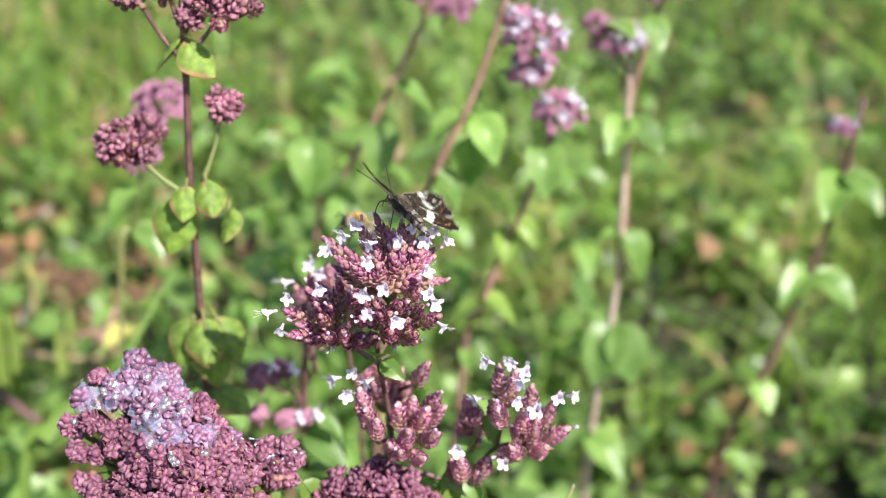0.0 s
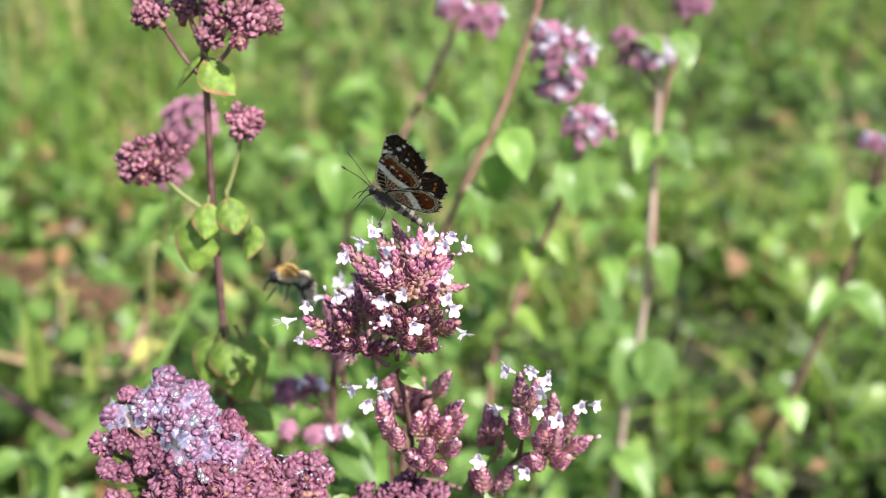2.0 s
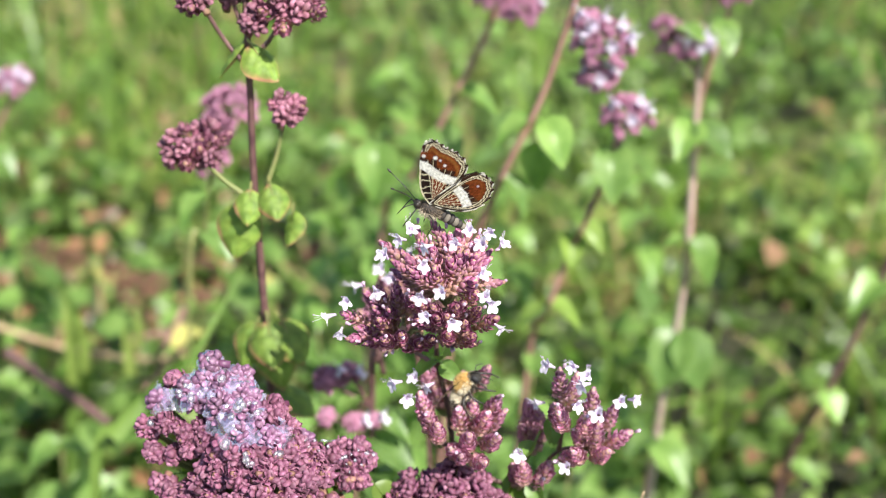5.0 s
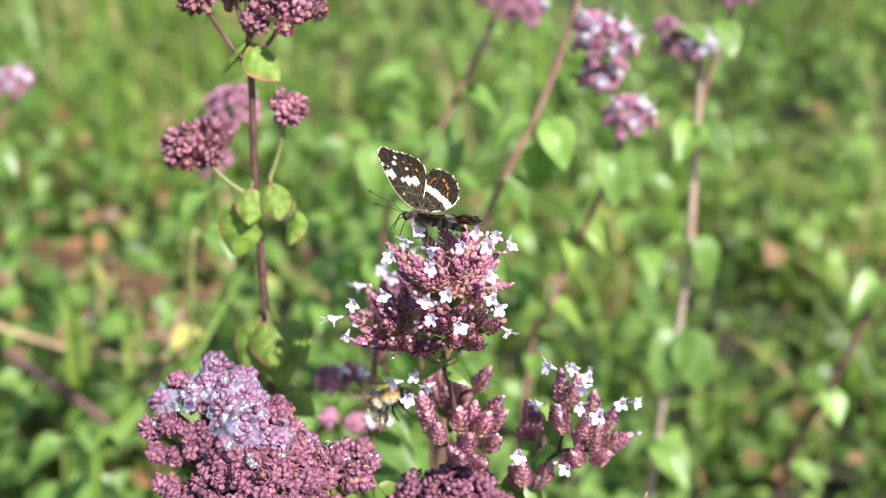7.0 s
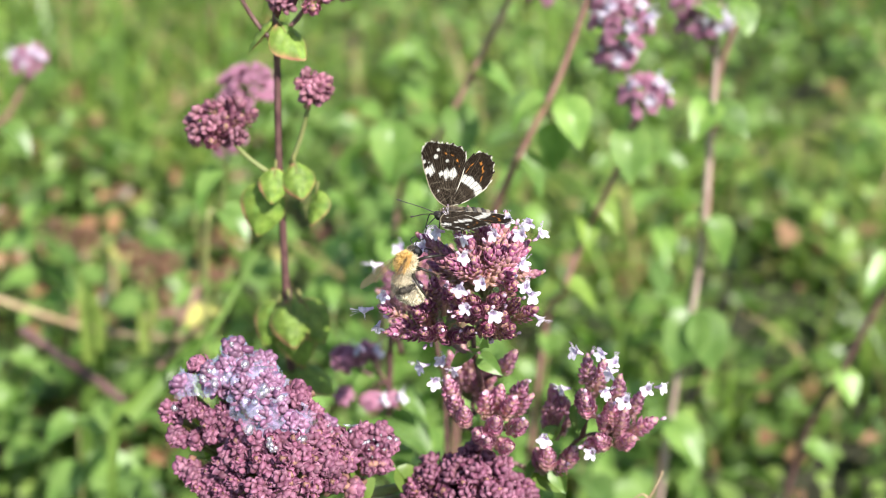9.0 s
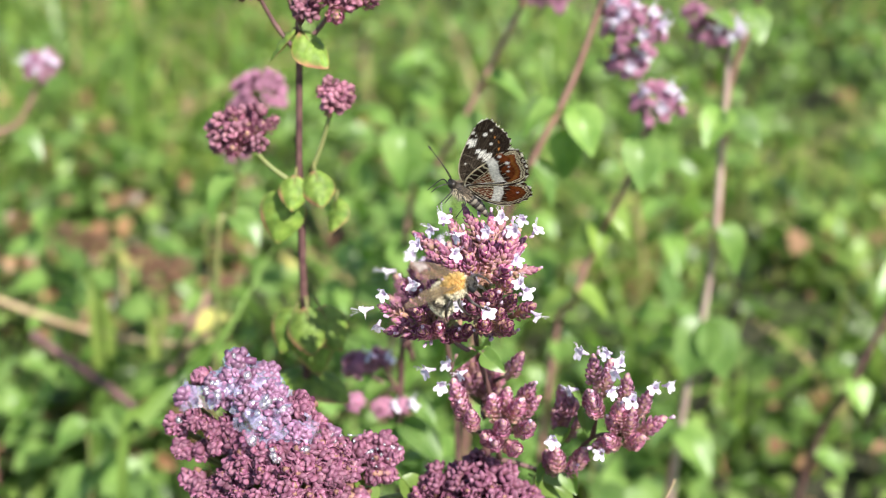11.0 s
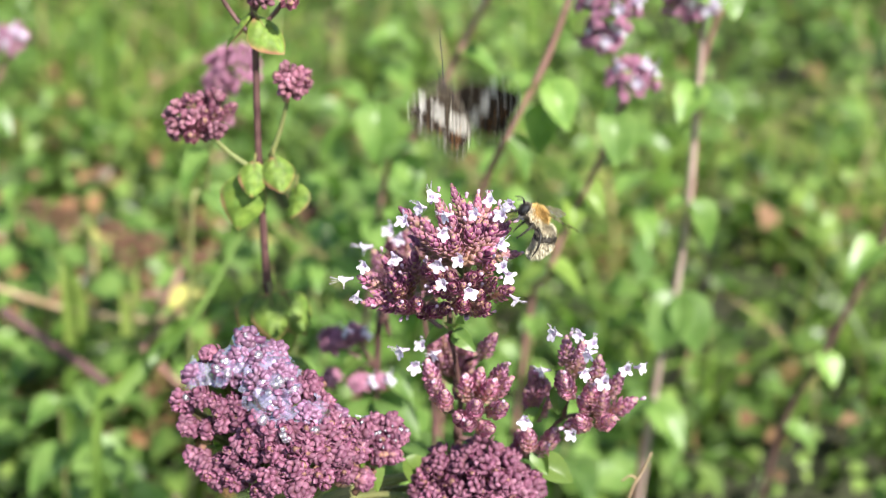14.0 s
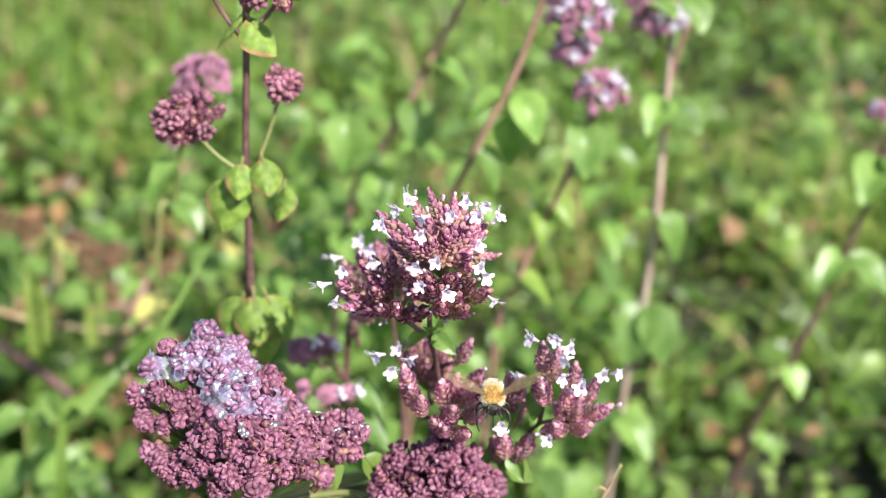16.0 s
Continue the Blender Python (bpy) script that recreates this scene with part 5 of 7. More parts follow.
for stem, heads in (
        ([(-0.1651, 0.5400, 0.1867), (-0.1655, 0.5400, 0.1594), (-0.1695, 0.5400, -0.0050)], [((-0.1657, 0.5400, 0.1817), (-0.1655, 0.5400, 0.1766), 0.011, 22, 0), ((-0.1537, 0.5400, 0.1851), (-0.1651, 0.5400, 0.1698), 0.009, 16, 0), ((-0.1729, 0.5400, 0.1934), (-0.1657, 0.5400, 0.1698), 0.008, 12, 0)]),
        ([(-0.0712, 0.5600, 0.1923), (-0.0713, 0.5600, 0.1611), (-0.0723, 0.5600, -0.0050)], [((-0.0712, 0.5600, 0.1906), (-0.0712, 0.5600, 0.1855), 0.010, 20, 0)]),
        ([(-0.1304, 0.5500, 0.1741), (-0.1339, 0.5500, 0.1531), (-0.1405, 0.5500, -0.0050)], [((-0.1306, 0.5500, 0.1724), (-0.1314, 0.5500, 0.1672), 0.006, 10, 0)]),
        ([(-0.2381, 0.6200, 0.1593), (-0.2406, 0.6200, 0.1326), (-0.2464, 0.6200, -0.0050)], [((-0.2384, 0.6200, 0.1574), (-0.2386, 0.6200, 0.1518), 0.013, 22, 0), ((-0.2222, 0.6200, 0.1555), (-0.2398, 0.6200, 0.1403), 0.010, 14, 0)])):
    back_plant("withered oregano with brown seed heads in low growth", stem, heads, [], 0.0006, M_STEM_GREEN, DRY_NUBS)


def leafy_shoot(foot, top, seed, pairs, size):
    """A young oregano shoot with crossed pairs of leaves."""
    rng = random.Random(seed)
    shoot = empty_thing("oregano_shoot", (0, 0, 0))
    tagged(shoot, "young leafy oregano shoot with light green leaves", "oregano shoot", "leafy oregano shoots")
    foot, top = Vector(foot), Vector(top)
    stem_part(shoot, [foot, foot.lerp(top, 0.5) + Vector((rng.uniform(-0.01, 0.01), 0, 0)), top], 0.0011, 0.0006, M_STEM_GREEN)
    for k in range(pairs):
        p = top.lerp(foot, (k / pairs) ** 1.1 * 0.75)
        turn = rng.uniform(0, 3.1)
        for s in (0, math.pi):
            d = Vector((math.cos(turn + s), math.sin(turn + s) - 0.35, rng.uniform(-0.45, 0.25)))
            leaf_at(shoot, LEAVES_BG[rng.randrange(3)], p, d, rng.uniform(-25, 25), size * rng.uniform(0.75, 1.15) * (0.7 if k == 0 else 1))
    return shoot


for k, (foot, top, pairs, size) in enumerate((
        ((-0.0696, 0.5600, -0.0050), (-0.0622, 0.5200, 0.2359), 6, 1.1), ((-0.0518, 0.6600, -0.0050), (-0.0537, 0.5800, 0.2576), 6, 1.2), ((-0.0220, 0.6200, -0.0050), (-0.0276, 0.5600, 0.2188), 5, 1.15),
        ((0.0272, 0.5000, -0.0050), (0.0111, 0.4600, 0.2388), 6, 1.1), ((0.0400, 0.4400, -0.0050), (0.0337, 0.4200, 0.2242), 5, 1.0), ((0.0536, 0.4200, -0.0050), (0.0509, 0.4100, 0.1857), 4, 1.1),
        ((-0.0154, 0.4000, -0.0050), (-0.0146, 0.3900, 0.1982), 4, 1.2), ((0.0440, 0.7200, -0.0050), (0.0294, 0.6200, 0.2475), 6, 1.2), ((0.1326, 0.6600, -0.0050), (0.0995, 0.5800, 0.2287), 6, 1.2))):
    leafy_shoot(foot, top, 300 + k, pairs, size)
for k, (foot, top, pairs, size) in enumerate((
        ((-0.0466, 0.8500, -0.0050), (-0.0335, 0.7200, 0.2333), 6, 1.3), ((-0.0814, 0.4600, -0.0050), (-0.0693, 0.4400, 0.2110), 5, 1.0), ((-0.1635, 0.6000, -0.0050), (-0.1421, 0.5600, 0.2090), 5, 1.1),
        ((-0.0642, 0.5000, -0.0050), (-0.0624, 0.4700, 0.2156), 5, 1.0), ((0.0016, 0.5800, -0.0050), (-0.0014, 0.5400, 0.2505), 6, 1.1), ((-0.1788, 0.4400, -0.0050), (-0.1724, 0.4300, 0.1703), 4, 1.2),
        ((-0.2829, 0.6600, -0.0050), (-0.2401, 0.6000, 0.1882), 5, 1.3), ((0.1329, 0.8500, -0.0050), (0.1111, 0.7000, 0.2480), 6, 1.2), ((-0.1177, 0.4000, -0.0050), (-0.1399, 0.3900, 0.1722), 4, 1.1))):
    leafy_shoot(foot, top, 309 + k, pairs, size)


# ---- stalks and blades in the low growth ----
def stalk(label, pts, r0, r1, mat, category="stalk"):
    bm = bmesh.new()
    tube(bm, smooth_line(pts), r0, r1, 7)
    return tagged(new("dry_stalk", finish(bm, "dry_stalk", mat)), label, category)


stalk("pale dry stalk lying across the herbs", [(-0.2746, 0.5600, 0.1611), (-0.2409, 0.5600, 0.1450), (-0.2060, 0.5600, 0.1322), (-0.1634, 0.5500, 0.1333), (-0.1384, 0.5500, 0.1388)], 0.0019, 0.0012, M_DRY)
stalk("dark red fallen oregano stalk", [(-0.2198, 0.5000, 0.1716), (-0.2031, 0.5000, 0.1549), (-0.1820, 0.4900, 0.1467), (-0.1616, 0.4800, 0.1354)], 0.0026, 0.0022, M_STEM)
stalk("thin forked dry twig beside the oregano", [(0.0418, 0.2420, 0.2724), (0.0438, 0.2400, 0.2889), (0.0455, 0.2400, 0.2936), (0.0477, 0.2400, 0.3007)], 0.0005, 0.00025, M_DRY)
stalk("thin forked dry twig beside the oregano", [(0.0450, 0.2400, 0.2917), (0.0430, 0.2400, 0.2932), (0.0408, 0.2400, 0.2913)], 0.0003, 0.0002, M_DRY)
DRY_LEAF = leaf_mesh("dry_leaf", 51, 0.075, 0.030, 0.5, 0.25, M_BROWN, 0.08)
tagged(new("dry_leaf", DRY_LEAF), "curled pale brown dead leaf lying on the grass", "dead leaf").matrix_basis = leaf_pose((0.3287, 1.0500, 0.0808), -80, 8, 35, 1.0)


def broad_blade(label, pts, width, mat):
    """A grass blade with a folded keel."""
    line = smooth_line(pts, 8)
    bm = bmesh.new()
    rows = []
    for i, p in enumerate(line):
        t = i / (len(line) - 1)
        d = (line[min(i + 1, len(line) - 1)] - line[max(i - 1, 0)]).normalized()
        s = d.cross(Vector((0.15, 1, 0.1))).normalized()
        w = width * 0.5 * (1 - t ** 2.5) + 0.0002
        n = s.cross(d)
        rows.append([bm.verts.new(p + s * w), bm.verts.new(p + n * w * 0.4), bm.verts.new(p - s * w)])
    for a, b in zip(rows, rows[1:]):
        bm.faces.new((a[0], a[1], b[1], b[0]))
        bm.faces.new((a[1], a[2], b[2], b[1]))
    return tagged(new("grass_blade", finish(bm, "grass_blade", mat)), label, "grass blade", "single grass blades")


for pts, w in (
        ([(-0.1505, 0.3600, -0.0050), (-0.1382, 0.3700, 0.1973), (-0.1204, 0.3800, 0.2194), (-0.0981, 0.3900, 0.2439), (-0.0794, 0.4100, 0.2722)], 0.0042), ([(-0.2283, 0.6200, -0.0050), (-0.2179, 0.6000, 0.1020), (-0.2200, 0.6000, 0.1331), (-0.2263, 0.6000, 0.1556)], 0.008),
        ([(-0.2150, 0.5200, -0.0050), (-0.2014, 0.5200, 0.1087), (-0.1949, 0.5200, 0.1233), (-0.2008, 0.5300, 0.1519)], 0.006), ([(-0.2858, 0.9500, -0.0050), (-0.2851, 0.9500, 0.0503), (-0.2853, 0.9500, 0.1232), (-0.2891, 0.9700, 0.1851)], 0.022),
        ([(-0.3800, 1.1000, -0.0050), (-0.3648, 1.1000, 0.0520), (-0.3411, 1.1000, 0.1039), (-0.3093, 1.1000, 0.1429)], 0.016), ([(-0.4369, 1.2000, -0.0050), (-0.4327, 1.2000, 0.0555), (-0.4413, 1.2000, 0.1104)], 0.018)):
    broad_blade("sunlit light green grass blade", pts, w, M_GRASS)

YELLOW_LEAF = leaf_mesh("yellowed_leaf", 61, 0.022, 0.018, 0.3, 0.3, plain("yellowed", (0.34, 0.33, 0.07), (0.46, 0.42, 0.13), 120, 0.6, 0.3), 0.03)
for p, heading, tilt, sc in (((-0.1225, 0.5000, 0.1827), 150, -20, 0.9), ((-0.1881, 0.5800, 0.1689), 190, -30, 1.0), ((-0.0876, 0.5200, 0.2016), 170, -35, 0.8)):
    tagged(new("yellowed_leaf", YELLOW_LEAF), "yellowed oregano leaf caught in the low growth", "leaf", "yellowed leaves").matrix_basis = leaf_pose(p, heading, tilt, 10, sc)
stalk("reddish fallen oregano stalk", [(-0.1332, 0.5200, 0.1687), (-0.1427, 0.5200, 0.1550), (-0.1544, 0.5200, 0.1411), (-0.1623, 0.5300, 0.1306)], 0.0016, 0.0018, M_STEM_PINK)
broad_blade("pale fresh grass blade", [(-0.1890, 0.5000, 0.1502), (-0.1873, 0.5000, 0.1728), (-0.1868, 0.5000, 0.1912), (-0.1901, 0.5100, 0.2000)], 0.006, M_GRASS_PALE)
broad_blade("pale fresh grass blade", [(-0.1815, 0.5000, 0.1573), (-0.1802, 0.5000, 0.1746), (-0.1807, 0.5000, 0.1897), (-0.1871, 0.5100, 0.1935)], 0.005, M_GRASS_PALE)
broad_blade("pale fresh grass blade", [(-0.1662, 0.5200, 0.1421), (-0.1651, 0.5200, 0.1601), (-0.1652, 0.5200, 0.1758)], 0.006, M_GRASS_PALE)
broad_blade("pale fresh grass blade", [(-0.1597, 0.5200, 0.1602), (-0.1585, 0.5200, 0.1742), (-0.1594, 0.5300, 0.1819)], 0.004, M_GRASS_PALE)
broad_blade("pale fresh grass blade", [(-0.1278, 0.5000, 0.1701), (-0.1277, 0.5000, 0.1787), (-0.1280, 0.5000, 0.1871)], 0.006, M_GRASS_PALE)
broad_blade("fresh green grass blade", [(-0.1256, 0.3600, 0.2247), (-0.1136, 0.3700, 0.2362), (-0.1065, 0.3800, 0.2400), (-0.1017, 0.3900, 0.2407)], 0.0055, M_GRASS)
stalk("reddish fallen oregano stalk", [(-0.1535, 0.5000, 0.1506), (-0.1466, 0.5000, 0.1400), (-0.1362, 0.5000, 0.1255)], 0.0014, 0.0016, M_STEM_PINK)
stalk("reddish fallen oregano stalk", [(-0.1525, 0.5200, 0.1513), (-0.1436, 0.5200, 0.1657), (-0.1368, 0.5300, 0.1788)], 0.0014, 0.0016, M_STEM_PINK)
stalk("reddish fallen oregano stalk", [(-0.1702, 0.5400, 0.1525), (-0.1577, 0.5400, 0.1554), (-0.1419, 0.5400, 0.1611)], 0.0014, 0.0016, M_STEM_PINK)



# ---- insects ----
FORE = ((0.0, 0), (2.6, 1.3), (5.7, 1.9), (9.2, 1.85), (12.9, 1.55), (16.0, 0.9), (17.5, -0.4), (17.3, -2.0), (15.9, -3.5), (15.2, -4.6), (14.2, -6.0), (12.0, -7.8), (9.5, -8.2), (6.2, -6.5), (3.0, -4.0), (0.3, -1.4))
HIND = ((0.3, 0.3), (4.0, -1.6), (8.2, -4.8), (10.5, -7.4), (10.7, -9.4), (9.6, -11.3), (7.4, -12.3), (4.6, -12.2), (2.0, -11.0), (0.3, -8.6), (-0.5, -5.4), (-0.4, -2.3))
FORE_VEINS = ((16.6, 0.2), (17.6, -1.4), (15.9, -3.5), (14.8, -5.3), (13.2, -7.0), (10.6, -8.2), (7.8, -7.4))
HIND_VEINS = ((10.8, -8.0), (10.4, -10.2), (8.6, -11.9), (6.2, -12.4), (3.8, -11.9), (1.4, -10.4), (9.6, -6.2))
FORE_BAND = ((11.3, 1.8), (10.6, 0.2), (8.9, -1.4), (7.6, -2.9), (6.9, -4.4), (6.1, -6.4))
HIND_BAND = ((6.6, -3.6), (5.6, -5.0), (4.2, -6.3), (2.7, -7.3), (1.3, -8.0), (0.1, -8.2))
SPOTS = ((10.9, 1.2, 0.55, 0.50), (10.5, 0.2, 0.85, 0.62), (8.4, -1.5, 0.40, 0.40), (7.7, -2.6, 0.80, 0.62), (7.1, -4.0, 0.85, 0.72))


def seg_gap(p, a, b):
    """Distance from p to the segment a-b, and how far along."""
    ax, ay = b[0] - a[0], b[1] - a[1]
    t = max(0.0, min(1.0, ((p[0] - a[0]) * ax + (p[1] - a[1]) * ay) / (ax * ax + ay * ay + 1e-9)))
    return math.hypot(p[0] - a[0] - ax * t, p[1] - a[1] - ay * t), t


def line_gap(p, line):
    return min(seg_gap(p, a, b)[0] for a, b in zip(line, line[1:]))


def soft(x, edge, width):
    return max(0.0, min(1.0, 0.5 + (edge - x) / width))


def wing_tone(p, rim, fore, upper):
    """Colour of the map pattern at p (millimetres); rim: distance from the edge."""
    veins = FORE_VEINS if fore else HIND_VEINS
    band = FORE_BAND if fore else HIND_BAND
    foot = (0.6, -0.6) if fore else (0.2, -0.8)
    r = math.hypot(*p)
    vein = min(seg_gap(p, foot, v)[0] for v in veins)
    wob = noise.noise((p[0] * 0.9, p[1] * 0.9, 3.0 if fore else 8.0))
    grain = noise.noise((p[0] * 3.0, p[1] * 3.0, 1.0))
    speck = noise.noise((p[0] * 6.5, p[1] * 6.5, 5.0))
    costa = fore and p[1] > -0.8 and r < 14.5
    outer = rim if not costa else 9.0
    gap = line_gap(p, band)
    if upper:
        col = lerp3((0.010, 0.007, 0.005), (0.030, 0.021, 0.015), 0.5 + 0.6 * grain)
        # pale scales dusted between the veins, thickest towards the body
        dust = soft(-speck, -0.16, 0.3) * (0.20 + 0.5 * soft(r, 8.0, 8.0))
        col = lerp3(col, (0.22, 0.175, 0.13), dust * 0.75)
        if r < 7.5:
            col = lerp3(col, (0.34, 0.29, 0.22), soft(abs(math.sin(r * 1.35 + 1.2 * wob)), 0.14, 0.2) * 0.45)
        col = lerp3(col, (0.006, 0.005, 0.004), soft(vein, 0.06, 0.12) * 0.7)
        col = lerp3(col, (0.22, 0.18, 0.13), soft(abs(vein - 0.22), 0.06, 0.10) * 0.35 * soft(wob, 0.1, 0.4))
        orange = soft(abs(outer - 2.5 - 0.5 * wob), 0.16, 0.16) * (1 if (not fore or p[1] < -3.6) else 0)
        col = lerp3(col, (0.62, 0.25, 0.05), orange * soft(-vein, -0.30, 0.2) * soft(-wob, 0.05, 0.3))
        if fore:
            white = max(soft(max(abs(p[0] - cx + 0.35 * (p[1] - cy)) / cw, abs(p[1] - cy) / ch), 1 + 0.35 * speck, 0.35) for cx, cy, cw, ch in ((a, b, 1.25 * c, 1.1 * d) for a, b, c, d in SPOTS))
            for cx, cy, cr in ((13.4, 1.1, 0.42), (13.0, -1.8, 0.50), (10.7, -3.8, 0.36), (14.3, -2.8, 0.36), (12.6, 0.1, 0.2), (4.9, 0.3, 0.2)):
                white = max(white, soft(math.hypot(p[0] - cx, p[1] - cy), cr, 0.2))
        else:
            white = soft(gap, 0.92 + 0.30 * wob + 0.2 * speck, 0.25)
        white *= 1 - 0.75 * soft(vein, 0.07, 0.08)
        col = lerp3(col, (0.78, 0.76, 0.70), white)
        fleck = soft(outer, 0.24, 0.12) * soft(-math.sin(p[0] * 2.6 + p[1] * 2.1), 0.45, 0.5)
        col = lerp3(col, (0.74, 0.71, 0.62), fleck)
        return lerp3(col, (0.45, 0.39, 0.28), soft(rim, 0.22, 0.15) * (0.8 if costa else 0))
    # underside: rust beyond the white band, a cream net over dark and red cells within it
    bw = 1.05 + 0.18 * wob
    white = soft(gap, bw, 0.22)
    beyond = r > math.hypot(*min(band, key=lambda q: math.hypot(q[0] - p[0], q[1] - p[1])))
    dark, cream = (0.030, 0.018, 0.014), (0.80, 0.72, 0.50)
    sector = min(range(len(veins)), key=lambda k: seg_gap(p, foot, veins[k])[0])
    if beyond:
        col = lerp3((0.13, 0.030, 0.010), (0.23, 0.055, 0.015), 0.5 + 0.8 * grain)
        near = soft(gap, bw + 1.0 + 0.45 * math.sin(sector * 2.1) + 0.3 * wob, 0.2)
        col = lerp3(col, dark, near * 0.9)
        col = lerp3(col, cream, near * soft(vein, 0.05, 0.10) * 0.9)
        col = lerp3(col, (0.09, 0.035, 0.02), (1 - near) * soft(vein, 0.05, 0.12) * 0.6)
        col = lerp3(col, (0.46, 0.22, 0.05), soft(abs(outer - 2.3), 0.35, 0.4) * (0.35 if fore else 0.1))
    else:
        step = r / 1.75 + 0.5 * (sector % 2) + 0.30 * wob
        cell = math.floor(step)
        col = dark if (cell * 5 + sector * 3) % 5 < 1 else lerp3((0.15, 0.030, 0.012), (0.25, 0.056, 0.018), 0.5 + 0.7 * grain)
        col = lerp3(col, cream, soft(0.5 - abs(step - cell - 0.5), 0.085, 0.06) * 0.92)
        col = lerp3(col, cream, soft(vein, 0.02 + min(0.09, 0.010 * r), 0.08) * min(0.95, 0.25 + 0.12 * r))
        col = lerp3(col, cream, soft(rim, 0.35, 0.2) * (0.9 if (costa or not fore) else 0))
    col = lerp3(col, (0.88, 0.86, 0.80), white * (1 - 0.25 * soft(vein, 0.04, 0.08)))
    if fore:
        for cx, cy, cr in ((13.4, 0.8, 0.40), (13.0, -1.6, 0.46), (10.9, -3.5, 0.34), (12.3, -2.6, 0.26), (11.9, 0.2, 0.16)):
            col = lerp3(col, (0.85, 0.84, 0.82), soft(math.hypot(p[0] - cx, p[1] - cy), cr, 0.2))
    else:
        col = lerp3(col, (0.66, 0.60, 0.66), soft(math.hypot(p[0] - 7.4, p[1] + 8.9), 0.26, 0.2))
    # margin: black, two cream lines, broken fringe
    col = lerp3(col, dark, soft(outer, 1.55 + 0.2 * wob, 0.18) * 0.9)
    for at, wide in ((1.25, 0.13), (0.72, 0.12)):
        col = lerp3(col, cream, soft(abs(outer - at - 0.16 * math.sin(vein * 4)), wide, 0.13))
    fleck = soft(outer, 0.28, 0.15) * soft(-math.sin(p[0] * 2.6 + p[1] * 2.1), 0.2, 0.5)
    return lerp3(col, (0.82, 0.79, 0.70), fleck)


def wing_mesh(name, outline, fore, side, seed):
    """A wing as a thin two-faced sheet, upper pattern above, under pattern below. side: 1 right, -1 left."""
    rng = random.Random(seed)
    edge = smooth_line([(x, y, 0) for x, y in outline] + [(outline[0][0], outline[0][1], 0)], 11)[:-1]
    n = len(edge)
    rim_pts = []
    for i, e in enumerate(edge):
        r = e.length
        scal = 0.26 * math.sin(i * 0.75) * (1 if r > (13 if fore else 9.5) and (not fore or e.y < 0.4) else 0)
        nick = -0.5 if (r > 10 and rng.random() < 0.06) else 0
        rim_pts.append(e * (1 + (scal + nick) / max(r, 5)))
    foot = Vector((0.8, -0.9, 0)) if fore else Vector((0.5, -2.2, 0))
    rows = 64
    bm = bmesh.new()
    layer = bm.loops.layers.float_color.new("tone")
    flat = [(e.x, e.y) for e in edge] + [(edge[0].x, edge[0].y)]
    for upper in (True, False):
        lift = 0.03 if upper else -0.03
        grid, tones = [], []
        for j in range(rows + 1):
            t = (j / rows) ** 0.85
            line, tl = [], []
            for i in range(n):
                q = foot.lerp(rim_pts[i], t)
                swell = -0.45 * math.sin(math.pi * min(1, q.length / 20)) - 0.010 * q.length * math.sin(q.y * 0.7 + q.x * 0.25) - (0.0 if fore else 0.12)
                line.append(bm.verts.new((side * q.x / 1000, q.y / 1000, (swell + lift) / 1000)))
                gap = min(seg_gap((q.x, q.y), flat[k % n], flat[k % n + 1])[0] for k in range(i - 8, i + 9))
                tl.append((*wing_tone((q.x, q.y), gap, fore, upper), 1))
            grid.append(line)
            tones.append(tl)
        for j in range(rows):
            for i in range(n):
                k = (i + 1) % n
                quad = [(j, i), (j, k), (j + 1, k), (j + 1, i)]
                if upper == (side > 0):
                    quad.reverse()
                f = bm.faces.new([grid[a][b] for a, b in quad])
                for lp, (a, b) in zip(f.loops, quad):
                    lp[layer] = tones[a][b]
    return finish(bm, name, M_WING)


def fur(bm, layer, centre, size, count, length, tone_of, rng, flow=(0, -0.4, 0)):
    """Short hairs standing out of an ellipsoid."""
    for k in range(count):
        z = 1 - 2 * (k + 0.5) / count
        s = math.sqrt(1 - z * z)
        a = k * 2.39996
        d = Vector((s * math.cos(a), s * math.sin(a), z))
        root = Vector(centre) + Vector((d.x * size[0], d.y * size[1], d.z * size[2]))
        grow = (d + Vector(flow) + Vector((rng.gauss(0, 0.25), rng.gauss(0, 0.25), rng.gauss(0, 0.25)))).normalized()
        side = grow.cross(Vector((rng.gauss(0, 1), rng.gauss(0, 1), rng.gauss(0, 1)))).normalized() * 0.00009
        ln_ = length * rng.uniform(0.6, 1.2)
        f = bm.faces.new([bm.verts.new(root - side), bm.verts.new(root + side), bm.verts.new(root + grow * ln_)])
        g = rng.uniform(0.7, 1.25)
        for lp in f.loops:
            lp[layer] = (*(c * g for c in tone_of(d, root)), 1)


def insect_part(name, parent, build, mat, label=""):
    bm = bmesh.new()
    build(bm)
    return part(name, finish(bm, name, mat), parent, label)


